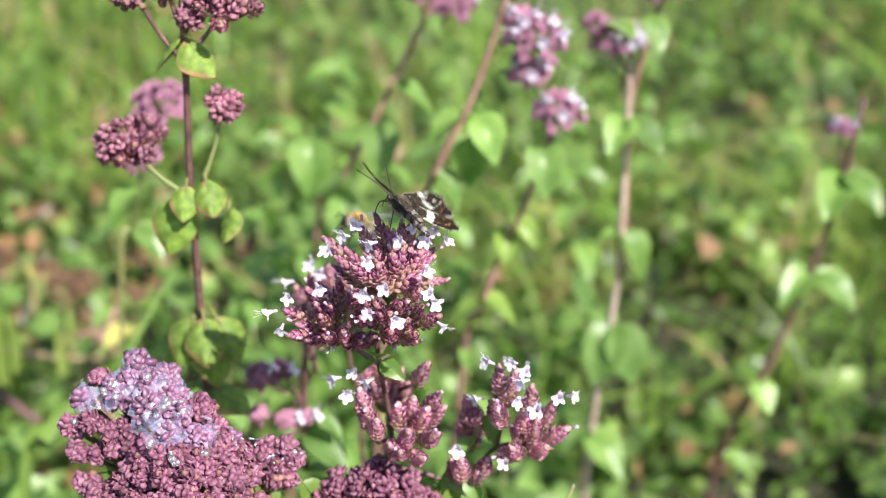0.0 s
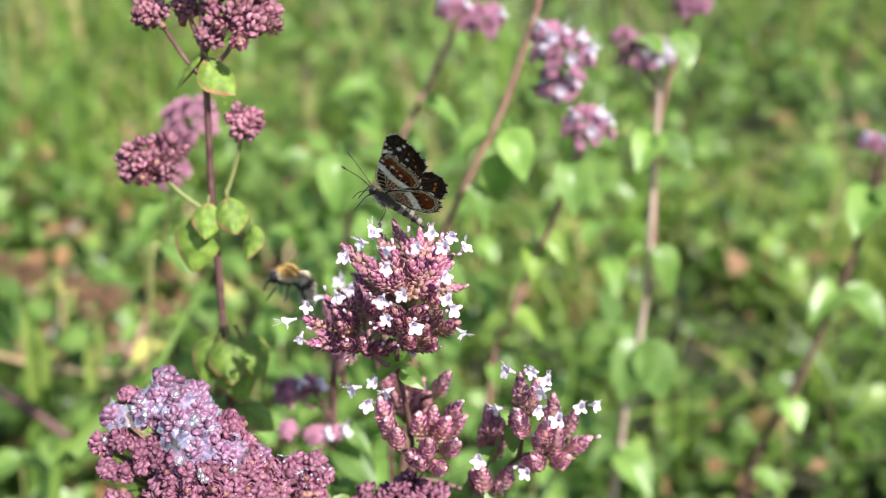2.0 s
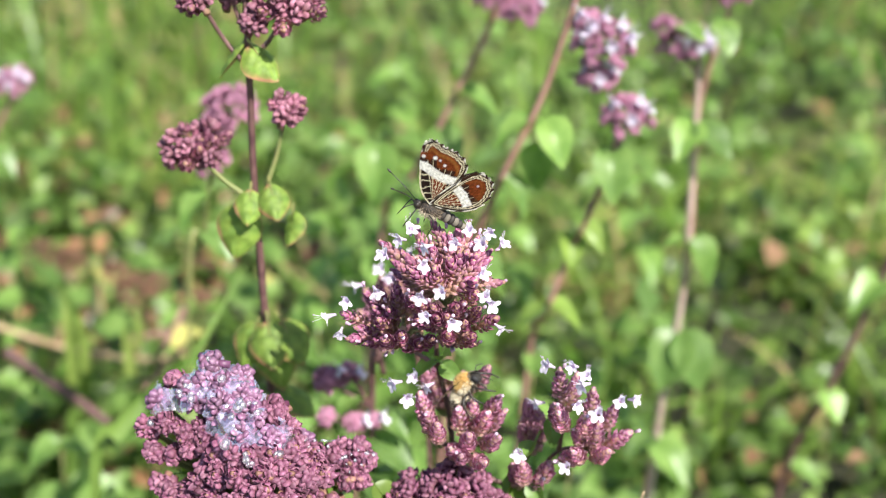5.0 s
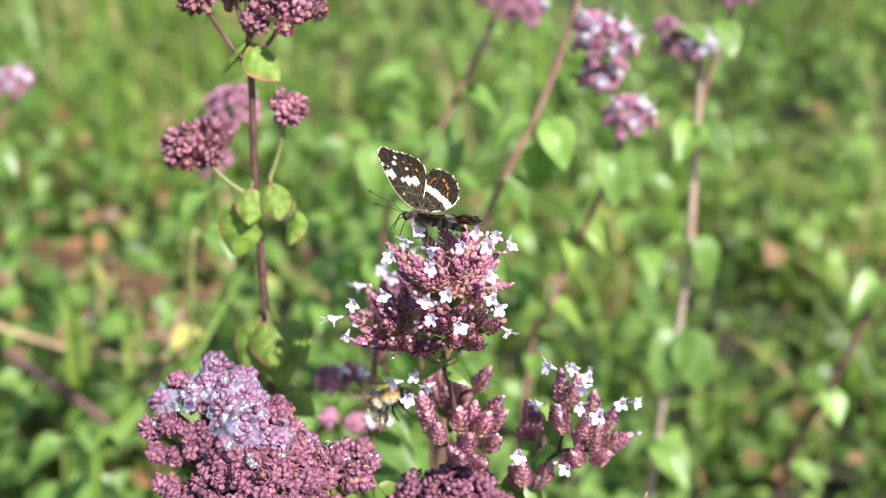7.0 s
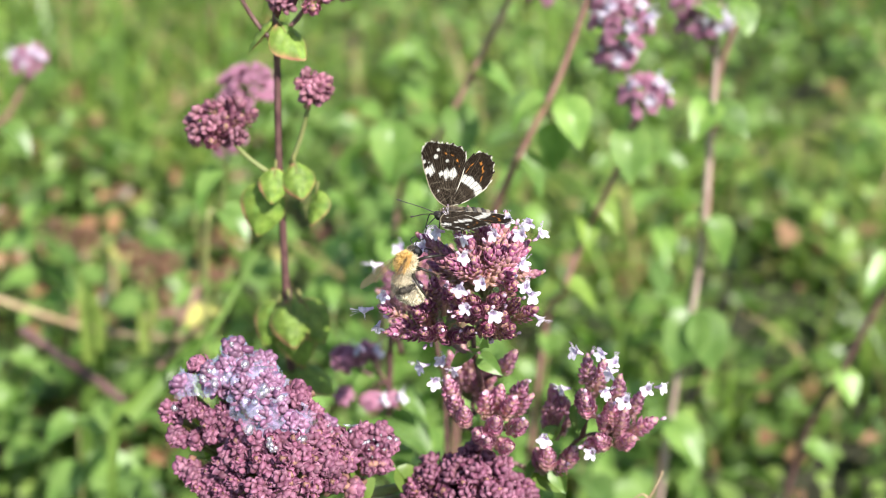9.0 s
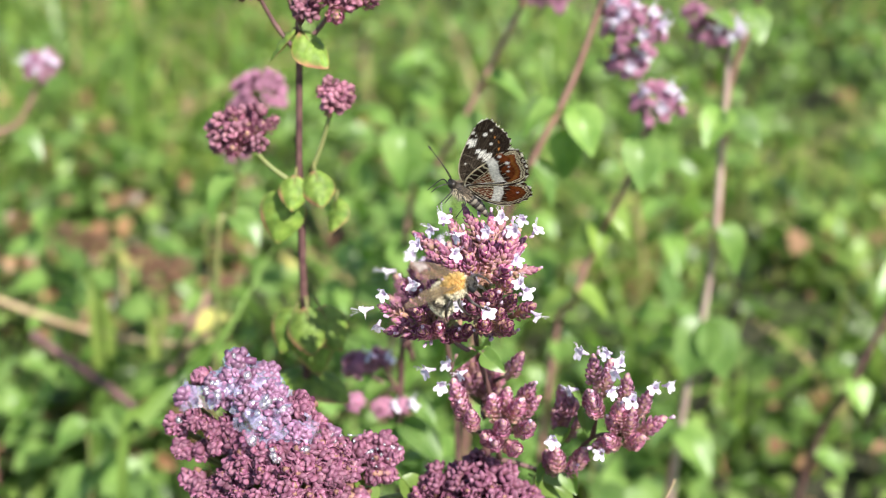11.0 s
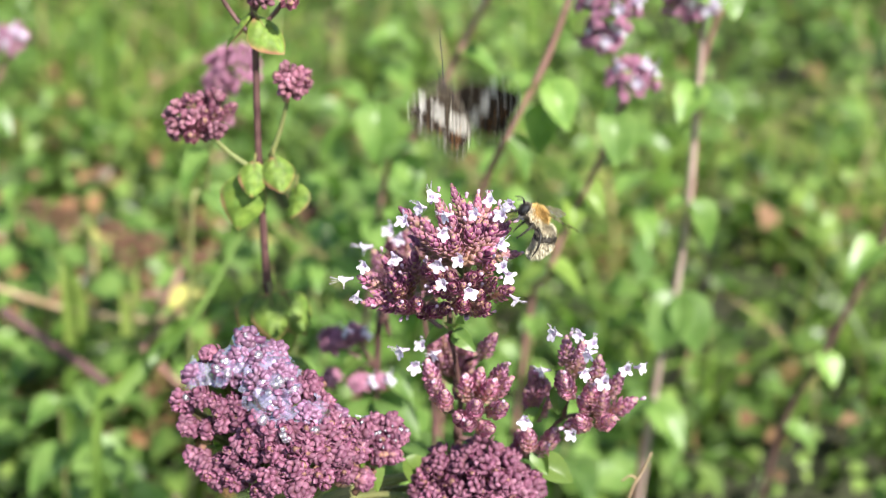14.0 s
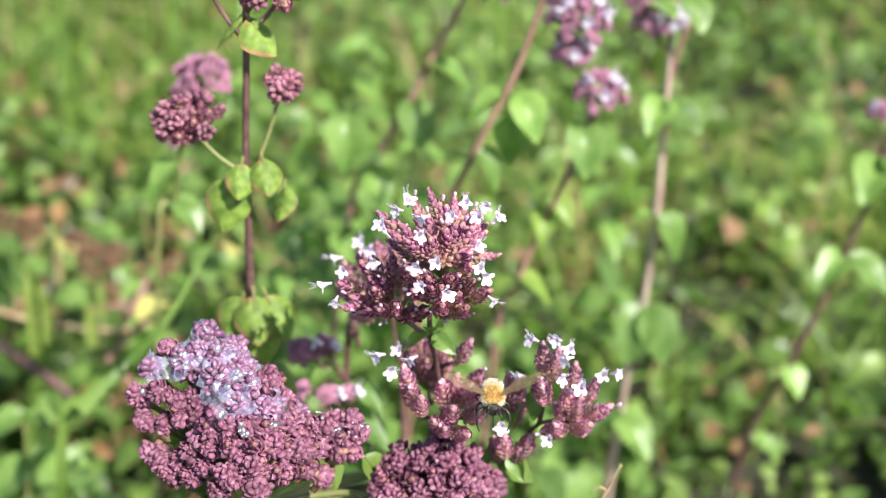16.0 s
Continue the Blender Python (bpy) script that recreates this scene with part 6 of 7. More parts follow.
def build_butterfly():
    fly = empty_thing("butterfly", (0, 0, 0))
    tagged(fly, "dark map butterfly with white wing bands, feeding on oregano", "butterfly")
    rng = random.Random(5)

    def body_mesh(bm):
        layer = bm.loops.layers.float_color.new("tone")
        dark, grey = (0.030, 0.024, 0.020), (0.16, 0.14, 0.11)
        ball(bm, (0, 0.0006, -0.0010), (0.0016, 0.0027, 0.0016), None, 14, 10, layer, dark)
        for k in range(7):
            t = k / 6
            w = 0.00135 * (1 - 0.55 * t ** 2)
            ball(bm, (0, -0.0024 - 0.0068 * t, -0.0010 - 0.0008 * t * t), (w, 0.00085, w), None, 12, 8, layer, dark if k % 2 == 0 else grey)
        fur(bm, layer, (0, 0.0006, -0.0010), (0.0016, 0.0027, 0.0016), 700, 0.0009, lambda d, r: (0.42, 0.36, 0.26) if d.z < -0.1 else (0.17, 0.13, 0.09), rng)
        bmesh.ops.translate(bm, verts=bm.verts, vec=(0, -0.0018, -0.0003))

    insect_part("body", fly, body_mesh, M_FUR)

    def head_mesh(bm):
        ball(bm, (0, 0.0040, -0.0011), (0.0010, 0.0009, 0.0010))
        for s in (-1, 1):
            ball(bm, (s * 0.0007, 0.0043, -0.0009), (0.0005, 0.0006, 0.0006))
        tube(bm, smooth_line([(0, 0.0047, -0.0014), (0, 0.0062, -0.0032), (0, 0.0066, -0.0052)]), 0.00012, 0.0001, 5)
        bmesh.ops.translate(bm, verts=bm.verts, vec=(0, -0.0020, -0.0003))

    insect_part("head", fly, head_mesh, M_BODY)
    for s in (-1, 1):
        def feeler(bm, s=s):
            tube(bm, smooth_line([(s * 0.0004, 0.0046, -0.0006), (s * 0.0016, 0.0080, 0.0006), (s * 0.0034, 0.0118, 0.0014)]), 0.00011, 0.00010, 5)
            ball(bm, (s * 0.0036, 0.0122, 0.0015), (0.00022, 0.0007, 0.00022), Euler((0.2, 0, -s * 0.45)), 8, 6)
            bmesh.ops.translate(bm, verts=bm.verts, vec=(0, -0.0020, -0.0003))
        insect_part("antenna", fly, feeler, M_BODY)
        for j, y in enumerate((0.0020, 0.0000)):
            def leg(bm, s=s, y=y, j=j):
                tube(bm, smooth_line([(s * 0.0008, y, -0.0020), (s * 0.0026, y + 0.0008 - j * 0.003, -0.0024), (s * 0.0030, y + 0.0012 - j * 0.004, -0.0062)]), 0.00018, 0.0001, 5)
            insect_part("leg", fly, leg, M_BODY)
    made = []
    for side in (-1, 1):
        made.append(part("forewing", wing_mesh("forewing", FORE, True, side, 31), fly))
        made.append(part("hindwing", wing_mesh("hindwing", HIND, False, side, 32), fly))
    return (fly, *made)


BUTTERFLY, WING_LF, WING_LH, WING_RF, WING_RH = build_butterfly()


def bee_wing(s, length, half, back):
    bm = bmesh.new()
    grid = []
    for i in range(11):
        t = i / 10
        w = half * math.sin(math.pi * min(1, t * 0.9 + 0.06)) ** 0.6 * (0.45 + 0.55 * t)
        grid.append([bm.verts.new((s * length * t, back * t + q * w, 0.00012 * math.sin(t * 20 + q * 3) + back * 0.05)) for q in (-1, -0.4, 0.3, 1)])
    for a, b in zip(grid, grid[1:]):
        for k in range(3):
            bm.faces.new((a[k], a[k + 1], b[k + 1], b[k]))
    return finish(bm, "wing", M_BEEWING)


def build_bee():
    bee = empty_thing("bumblebee", (0, 0, 0))
    tagged(bee, "furry bumblebee with an orange back and pale banded tail", "bumblebee")
    rng = random.Random(9)
    gold, cream, black = (0.68, 0.46, 0.16), (0.70, 0.63, 0.46), (0.022, 0.018, 0.014)

    def chest(bm):
        layer = bm.loops.layers.float_color.new("tone")
        size = (0.0022, 0.0023, 0.0021)
        ball(bm, (0, 0, 0), size, None, 14, 10, layer, (0.50, 0.31, 0.10))
        fur(bm, layer, (0, 0, 0), size, 2600, 0.0008, lambda d, r: gold if d.z > 0.22 + 0.12 * math.sin(9 * d.x) else (cream if d.z > -0.6 else (0.12, 0.10, 0.07)), rng, (0, -0.1, 0))

    insect_part("thorax", bee, chest, M_FUR, "orange furry thorax")

    def tail(bm):
        # five rings that curl down behind the thorax
        layer = bm.loops.layers.float_color.new("tone")
        y, z, wide = -0.0024, -0.0003, (0.0023, 0.0026, 0.0026, 0.0022, 0.0014)
        for k, w in enumerate(wide):
            bend = radians(24 + 19 * k)
            y, z = y - 0.00135 * math.cos(bend), z - 0.00135 * math.sin(bend)
            size = (w, 0.00135, w * 0.92)
            ball(bm, (0, y, z), size, Euler((bend, 0, 0)), 14, 10, layer, (0.34, 0.29, 0.20) if k != 1 else black)
            shade = cream if k != 1 else (0.10, 0.08, 0.06)
            fur(bm, layer, (0, y, z), (w, w * 0.8, w * 0.92), 620, 0.0006, lambda d, r: shade if d.z > -0.8 else black, rng, (0, -0.8 * math.cos(bend), -0.8 * math.sin(bend)))

    insect_part("abdomen", bee, tail, M_FUR, "cream and black banded furry abdomen")

    def face(bm):
        layer = bm.loops.layers.float_color.new("tone")
        ball(bm, (0, 0.0030, -0.0009), (0.0014, 0.0011, 0.0016), None, 12, 8, layer, black)
        for s in (-1, 1):
            ball(bm, (s * 0.0012, 0.0032, -0.0008), (0.0005, 0.0007, 0.0011), None, 10, 8, layer, (0.01, 0.01, 0.012))
        fur(bm, layer, (0, 0.0030, -0.0006), (0.0013, 0.0011, 0.0014), 350, 0.0005, lambda d, r: (0.20, 0.17, 0.12) if d.z > 0.5 else black, rng, (0, 0.2, 0))
        tube(bm, smooth_line([(0, 0.0038, -0.0018), (0, 0.0046, -0.0032), (0, 0.0048, -0.0046)]), 0.0002, 0.0001, 5, layer, black)

    insect_part("head", bee, face, M_FUR)
    for s in (-1, 1):
        def feeler(bm, s=s):
            tube(bm, smooth_line([(s * 0.0005, 0.0042, 0), (s * 0.0012, 0.0050, 0.0004), (s * 0.0018, 0.0060, -0.0006)]), 0.00014, 0.00012, 5)
        insect_part("antenna", bee, feeler, M_BODY)
        for j, (y, fy) in enumerate(((0.0014, 0.0040), (0.0, 0.0002), (-0.0014, -0.0042))):
            def leg(bm, s=s, y=y, fy=fy):
                tube(bm, smooth_line([(s * 0.0012, y, -0.0014), (s * 0.0032, (y + fy) * 0.5, -0.0020), (s * 0.0036, fy, -0.0042), (s * 0.0030, fy * 1.15, -0.0060)]), 0.00042, 0.00014, 6)
            insect_part("leg", bee, leg, M_BODY)
    wings = []
    for s in (1, -1):
        wing = part("wing", bee_wing(s, 0.0105, 0.0019, 0.0), bee, "smoky clear wing")
        part("hindwing", bee_wing(s, 0.0072, 0.0014, -0.0016), wing)
        wings.append(wing)
    bee.scale = (1.04, 1.04, 1.04)
    return (bee, *wings)


BEE, BEE_WING_R, BEE_WING_L = build_bee()


# ---- movement ----
def wing_pose(side, lift, sweep):
    """A butterfly wing's pose on the body."""
    return pose(side * 0.0007, 0, 0, 0, lift, 0) @ pose(0, 0, 0, 0, 0, sweep)


def motions():
    walk(PLANT, [
        (0.0, pose(-0.00269, 0.00000, -0.00051, 0.00, 0.83, -0.00)),
        (0.5, pose(-0.00479, -0.00000, 0.00216, -0.00, 1.03, -0.00)),
        (1.0, pose(-0.00249, 0.00000, 0.00109, 0.00, 0.55, -0.00)),
        (1.5, pose(0.00014, -0.00000, -0.00091, -0.00, 0.12, -0.00)),
        (2.0, pose(-0.00315, -0.00000, 0.00134, -0.00, 0.52, -0.00)),
        (2.5, pose(-0.00198, 0.00000, -0.00129, 0.00, 0.44, -0.00)),
        (3.0, pose(-0.00508, 0.00000, -0.00010, 0.00, 0.97, -0.00)),
        (3.5, pose(0.00000, 0.00000, 0.00000, 0.00, -0.00, -0.00)),
        (4.0, pose(-0.00707, 0.00000, -0.00135, 0.00, 1.53, -0.00)),
        (4.2, pose(-0.00297, -0.00000, -0.00050, -0.00, 0.63, -0.00)),
        (6.5, pose(0.00148, 0.00000, -0.00061, 0.00, -0.35, 0.00)),
        (7.0, pose(-0.00445, 0.00000, -0.00037, 0.00, 0.63, -0.00)),
        (7.5, pose(-0.00498, 0.00000, -0.00165, 0.00, 1.09, -0.00)),
        (8.0, pose(-0.00968, 0.00000, 0.00131, 0.00, 1.79, -0.00)),
        (8.5, pose(-0.00204, 0.00000, -0.00243, 0.00, 0.73, -0.00)),
        (9.0, pose(-0.00469, 0.00000, -0.00179, 0.00, 1.06, -0.00)),
        (9.5, pose(-0.01250, 0.00000, 0.00003, 0.00, 2.49, -0.00)),
        (9.7, pose(-0.00998, 0.00000, 0.00064, 0.00, 2.24, -0.00)),
        (11.8, pose(0.00950, 0.00000, -0.00125, 0.00, -2.21, 0.00)),
        (12.0, pose(0.00444, 0.00000, 0.00014, 0.00, -0.61, 0.00)),
        (12.5, pose(0.00970, 0.00000, -0.00619, 0.00, -0.87, 0.00)),
        (13.0, pose(0.01461, -0.00000, -0.00756, -0.00, -0.57, 0.00)),
        (13.5, pose(0.01747, 0.00000, -0.01077, 0.00, -1.08, 0.00)),
        (14.0, pose(0.00058, 0.00000, -0.00229, 0.00, -0.30, -0.00)),
        (14.5, pose(0.01118, 0.00000, -0.00427, 0.00, -1.89, -0.00)),
        (15.0, pose(0.00046, 0.00000, 0.00086, 0.00, -0.24, -0.00)),
        (15.5, pose(0.00477, 0.00000, -0.00486, 0.00, -0.42, -0.00)),
        (16.0, pose(0.00071, 0.00000, -0.00047, 0.00, -0.10, -0.00)),
    ])
    walk(FOAM_PLANT, [
        (0.0, pose(-0.00753, 0.00000, 0.00005, 0.00, 1.40, 0.00)),
        (0.5, pose(-0.00563, 0.00000, 0.00032, 0.00, 1.17, 0.00)),
        (1.0, pose(-0.00629, 0.00000, 0.00115, 0.00, 1.34, 0.00)),
        (1.5, pose(-0.00477, 0.00000, 0.00054, 0.00, 0.98, 0.00)),
        (2.0, pose(-0.00331, 0.00000, 0.00013, 0.00, 0.58, 0.00)),
        (2.5, pose(-0.00311, 0.00000, -0.00030, 0.00, 0.51, 0.00)),
        (3.0, pose(-0.00253, 0.00000, -0.00037, 0.00, 0.37, 0.00)),
        (3.5, pose(0.00000, 0.00000, 0.00000, 0.00, -0.00, 0.00)),
        (4.0, pose(-0.00243, 0.00000, 0.00028, 0.00, 0.49, 0.00)),
        (6.5, pose(-0.00349, 0.00000, 0.00063, 0.00, 0.76, 0.00)),
        (7.0, pose(-0.00317, 0.00000, 0.00042, 0.00, 0.69, 0.00)),
        (7.5, pose(-0.00349, 0.00000, -0.00052, 0.00, 0.83, 0.00)),
        (8.0, pose(-0.00410, 0.00000, -0.00035, 0.00, 0.94, 0.00)),
        (8.5, pose(-0.00385, 0.00000, -0.00046, 0.00, 0.91, 0.00)),
        (9.0, pose(-0.00130, 0.00000, -0.00110, 0.00, 0.43, 0.00)),
        (9.5, pose(-0.00155, 0.00000, -0.00104, 0.00, 0.60, 0.00)),
        (12.0, pose(0.00780, 0.00000, -0.00210, 0.00, -1.69, 0.00)),
        (12.5, pose(0.00800, 0.00000, -0.00298, 0.00, -0.89, 0.00)),
        (13.0, pose(0.00565, 0.00000, -0.00426, 0.00, 0.24, 0.00)),
        (13.5, pose(-0.00014, 0.00000, -0.00425, 0.00, 1.43, 0.00)),
        (14.0, pose(-0.00023, 0.00000, -0.00398, 0.00, 1.07, 0.00)),
        (14.5, pose(0.00630, 0.00000, -0.00107, 0.00, -1.34, 0.00)),
        (15.0, pose(0.00220, 0.00000, -0.00175, 0.00, -0.19, 0.00)),
        (15.5, pose(0.00016, 0.00000, -0.00076, 0.00, 0.49, 0.00)),
        (16.0, pose(-0.00627, 0.00000, 0.00037, 0.00, 1.72, 0.00)),
    ])
    walk(LEFT_PLANT, [
        (0.0, pose(-0.00128, 0.00000, -0.00092, 0.00, 0.75, 0.00)),
        (0.5, pose(0.00038, 0.00000, -0.00039, 0.00, 0.51, 0.00)),
        (1.0, pose(0.00026, 0.00000, -0.00014, 0.00, 0.28, 0.00)),
        (1.5, pose(0.00113, 0.00000, -0.00086, 0.00, 0.13, 0.00)),
        (2.0, pose(0.00030, 0.00000, -0.00075, 0.00, 0.12, 0.00)),
        (2.5, pose(0.00198, 0.00000, -0.00072, 0.00, -0.29, 0.00)),
        (3.0, pose(0.00016, 0.00000, -0.00083, 0.00, 0.15, 0.00)),
        (3.5, pose(0.00000, 0.00000, 0.00000, 0.00, -0.00, 0.00)),
        (4.0, pose(0.00006, 0.00000, -0.00052, 0.00, 0.22, 0.00)),
        (6.5, pose(0.00092, 0.00000, -0.00020, 0.00, -0.01, 0.00)),
        (7.0, pose(0.00002, 0.00000, -0.00012, 0.00, 0.13, 0.00)),
        (7.5, pose(-0.00324, 0.00000, -0.00077, 0.00, 1.07, 0.00)),
        (8.0, pose(-0.00489, 0.00000, -0.00092, 0.00, 1.23, 0.00)),
        (8.5, pose(-0.00365, 0.00000, -0.00064, 0.00, 1.08, 0.00)),
        (9.0, pose(-0.00383, 0.00000, -0.00099, 0.00, 1.03, 0.00)),
        (9.5, pose(-0.00392, 0.00000, -0.00103, 0.00, 1.11, 0.00)),
        (12.0, pose(-0.00861, 0.00000, -0.00212, 0.00, 2.50, 0.00)),
        (12.5, pose(-0.01035, 0.00000, -0.00108, 0.00, 3.02, 0.00)),
        (13.0, pose(-0.00284, 0.00000, -0.00263, 0.00, 0.85, 0.00)),
        (13.5, pose(-0.01542, 0.00000, -0.00470, 0.00, 4.45, 0.00)),
        (14.0, pose(-0.00289, 0.00000, -0.00397, 0.00, 0.43, 0.00)),
        (14.5, pose(-0.00837, 0.00000, -0.00249, 0.00, 1.72, 0.00)),
        (15.0, pose(-0.00512, 0.00000, -0.00188, 0.00, 1.19, 0.00)),
        (15.5, pose(-0.00636, 0.00000, -0.00277, 0.00, 1.92, 0.00)),
        (16.0, pose(-0.00382, 0.00000, -0.00247, 0.00, 1.31, 0.00)),
    ])
    walk(HEAD, [
        (0.0, pose(0.00505, 0.00178, -0.00149, 0.40, -0.76, 0.09)),
        (0.5, pose(0.01031, 0.00370, -0.00172, 0.36, -1.23, 0.73)),
        (1.0, pose(0.00456, 0.00440, -0.00284, 0.56, -0.75, 0.05)),
        (1.5, pose(0.00560, 0.00387, -0.00270, 0.64, -0.57, 0.55)),
        (2.0, pose(0.00668, 0.00056, -0.00019, -0.03, -0.89, 0.35)),
        (2.5, pose(0.00598, 0.00019, -0.00042, 0.19, -0.72, 0.42)),
        (3.0, pose(0.01038, -0.00039, 0.00032, 0.07, -1.27, 0.72)),
        (3.5, pose(-0.00000, -0.00000, 0.00000, -0.00, 0.00, -0.00)),
        (4.0, pose(-0.00377, -0.00321, 0.00140, -0.31, -0.44, -1.36)),
        (4.2, pose(0.00648, -0.00147, 0.00055, -0.16, -0.92, 0.23)),
        (6.5, pose(0.00763, 0.00494, -0.00290, 0.78, -1.31, -0.26)),
        (7.0, pose(0.01177, 0.00354, -0.00272, 0.62, -2.10, -0.46)),
        (7.5, pose(0.00991, 0.00007, -0.00120, 0.34, -1.86, -0.68)),
        (8.0, pose(0.02014, -0.00063, 0.00004, 0.13, -3.08, 0.14)),
        (8.5, pose(0.02103, -0.00665, 0.00307, -0.54, -2.62, 0.84)),
        (9.0, pose(0.02453, -0.00339, 0.00121, -0.23, -3.29, 0.70)),
        (9.5, pose(0.02107, 0.00158, -0.00208, 0.63, -3.81, -0.75)),
        (9.7, pose(0.02933, -0.00570, 0.00372, -0.86, -4.40, 0.24)),
        (11.8, pose(0.00204, 0.00753, -0.00449, 1.33, -0.81, -1.09)),
        (12.0, pose(-0.00163, 0.01696, -0.00990, 3.33, 0.01, -1.02)),
        (12.5, pose(-0.00268, 0.02273, -0.01402, 4.44, 1.00, 0.28)),
        (13.0, pose(-0.02558, 0.00412, -0.00329, 1.81, 3.75, -1.48)),
        (13.5, pose(-0.02420, 0.00223, -0.00231, 1.31, 2.56, -2.87)),
        (14.0, pose(-0.01030, 0.00248, -0.00141, 0.05, 0.72, -1.73)),
        (14.5, pose(0.00394, 0.00658, -0.00362, 1.12, -0.45, -0.20)),
        (15.0, pose(0.00268, -0.00043, 0.00176, -0.65, -0.53, -0.56)),
        (15.5, pose(-0.00513, 0.00246, -0.00160, 0.26, -0.48, -2.39)),
        (16.0, pose(0.00025, 0.00381, -0.00183, 0.06, -1.07, -1.94)),
    ])
    walk(BUTTERFLY, [
        (0.00, pose(0.00340, 0.23400, 0.38462, 12.00, 3.82, 36.53)),
        (0.50, pose(0.00170, 0.23400, 0.38959, 36.82, -34.12, 39.44)),
        (1.00, pose(-0.00254, 0.23400, 0.38829, 38.73, 0.86, 87.78)),
        (1.50, pose(-0.00535, 0.23400, 0.38615, 31.78, 1.96, 102.03)),
        (2.00, pose(-0.00619, 0.23400, 0.39003, 32.84, 0.05, 84.01)),
        (2.50, pose(-0.00499, 0.23400, 0.38710, 35.85, 5.69, 87.66)),
        (3.00, pose(-0.00494, 0.23400, 0.38834, 31.44, -4.28, 77.41)),
        (3.50, pose(-0.00638, 0.23400, 0.38776, 31.49, -6.37, 83.81)),
        (4.00, pose(-0.00354, 0.23400, 0.38669, 36.17, -8.16, 76.60)),
        (6.50, pose(-0.00975, 0.23400, 0.38235, 24.24, 1.14, 136.38)),
        (7.00, pose(-0.00920, 0.23400, 0.38240, 16.60, 3.90, 101.50)),
        (7.50, pose(-0.00656, 0.23400, 0.37852, 22.10, -2.37, 128.90)),
        (8.00, pose(-0.00950, 0.23400, 0.38215, 28.98, -4.84, 132.23)),
        (8.50, pose(-0.00732, 0.23400, 0.37705, 12.12, -3.68, 125.91)),
        (9.00, pose(-0.00640, 0.23400, 0.37786, 7.22, -4.22, 114.97)),
        (9.50, pose(-0.00685, 0.23400, 0.38156, 14.31, -15.72, 96.49)),
        (12.00, pose(-0.00417, 0.23400, 0.38593, 61.99, -8.65, 124.10)),
        (12.50, pose(0.00314, 0.23400, 0.37872, 51.51, 1.50, 74.92)),
        (13.00, pose(0.01531, 0.23400, 0.37906, 55.03, 24.34, 55.27)),
        (13.50, pose(0.01279, 0.23400, 0.37325, 65.25, 10.04, 64.20)),
        (13.80, pose(0.01069, 0.23400, 0.37815, 49.87, 22.48, 47.95)),
        (14.00, pose(-0.00432, 0.23400, 0.40189, 55.05, 6.28, 65.74)),
        (14.10, pose(-0.00400, 0.25000, 0.47500, 25.00, 0.00, 15.00)),
        (14.30, pose(-0.06000, 0.30000, 0.62000, 20.00, 0.00, 50.00)),
        (14.80, pose(-0.45000, 0.28000, 0.62000, 0.00, 0.00, 80.00)),
        (15.40, pose(-0.80000, 0.30000, 0.20000, -10.00, 0.00, 95.00)),
        (15.70, pose(-0.85000, 0.30000, 0.01400, 0.00, 0.00, 95.00)),
        (16.00, pose(-0.85000, 0.30000, 0.01400, 0.00, 0.00, 95.00)),
    ])
    # each wing: seconds, lift and sweep in degrees; the hindwing follows with less sweep
    beats = ((0.0, 47.0, 2.6), (0.25, 76.0, -8.0), (0.5, 98.3, -18.8), (1.0, 49.1, -18.1), (1.5, 30.9, -28.9), (2.0, 51.3, -18.8), (2.5, 46.7, -25.0), (3.0, 59.8, -18.9), (3.5, 81.2, -17.5), (4.0, 81.9, -24.7), (6.5, 75.2, -37.3), (7.0, 26.0, 25.5), (7.5, 66.2, -25.7), (8.0, 58.8, -43.3), (8.5, 58.7, -30.5), (9.0, 17.3, -26.2), (9.5, 31.6, -22.1), (12.0, 59.8, -8.8), (12.5, 36.0, -1.2), (13.0, 23.4, -2.0), (13.5, 8.6, -2.9), (13.8, 30.6, -7.5), (14.0, -5.2, -1.1), (14.1, 55.0, -12.0), (14.3, 8.0, -25.0), (14.8, 58.0, -10.0), (15.4, 10.0, -25.0), (15.7, 80.0, 0.0), (16.0, 88.0, 0.0))
    walk(WING_LF, [(t, wing_pose(-1, lift, sweep)) for t, lift, sweep in beats])
    walk(WING_LH, [(t, wing_pose(-1, lift, 0.6 * sweep)) for t, lift, sweep in beats])
    beats = ((0.0, 22.1, 16.5), (0.25, -34.0, 17.6), (0.5, -86.7, 18.8), (1.0, -135.9, 18.1), (1.5, -135.3, 32.2), (2.0, -115.5, 21.6), (2.5, -112.7, 24.7), (3.0, -102.3, 20.3), (3.5, -103.8, 17.5), (4.0, -103.1, 24.7), (6.5, -109.8, 37.3), (7.0, -32.5, 30.5), (7.5, -115.3, 22.0), (8.0, -120.4, 27.7), (8.5, -122.8, 17.7), (9.0, -89.3, 26.5), (9.5, -86.8, 24.6), (12.0, -112.3, 41.9), (12.5, -37.5, 5.5), (13.0, -108.3, 11.2), (13.5, -40.7, 13.0), (13.8, -100.5, 13.9), (14.0, -108.6, -23.4), (14.1, -55.0, 12.0), (14.3, -8.0, 25.0), (14.8, -58.0, 10.0), (15.4, -10.0, 25.0), (15.7, -80.0, 0.0), (16.0, -88.0, 0.0))
    walk(WING_RF, [(t, wing_pose(1, lift, sweep)) for t, lift, sweep in beats])
    walk(WING_RH, [(t, wing_pose(1, lift, 0.6 * sweep)) for t, lift, sweep in beats])
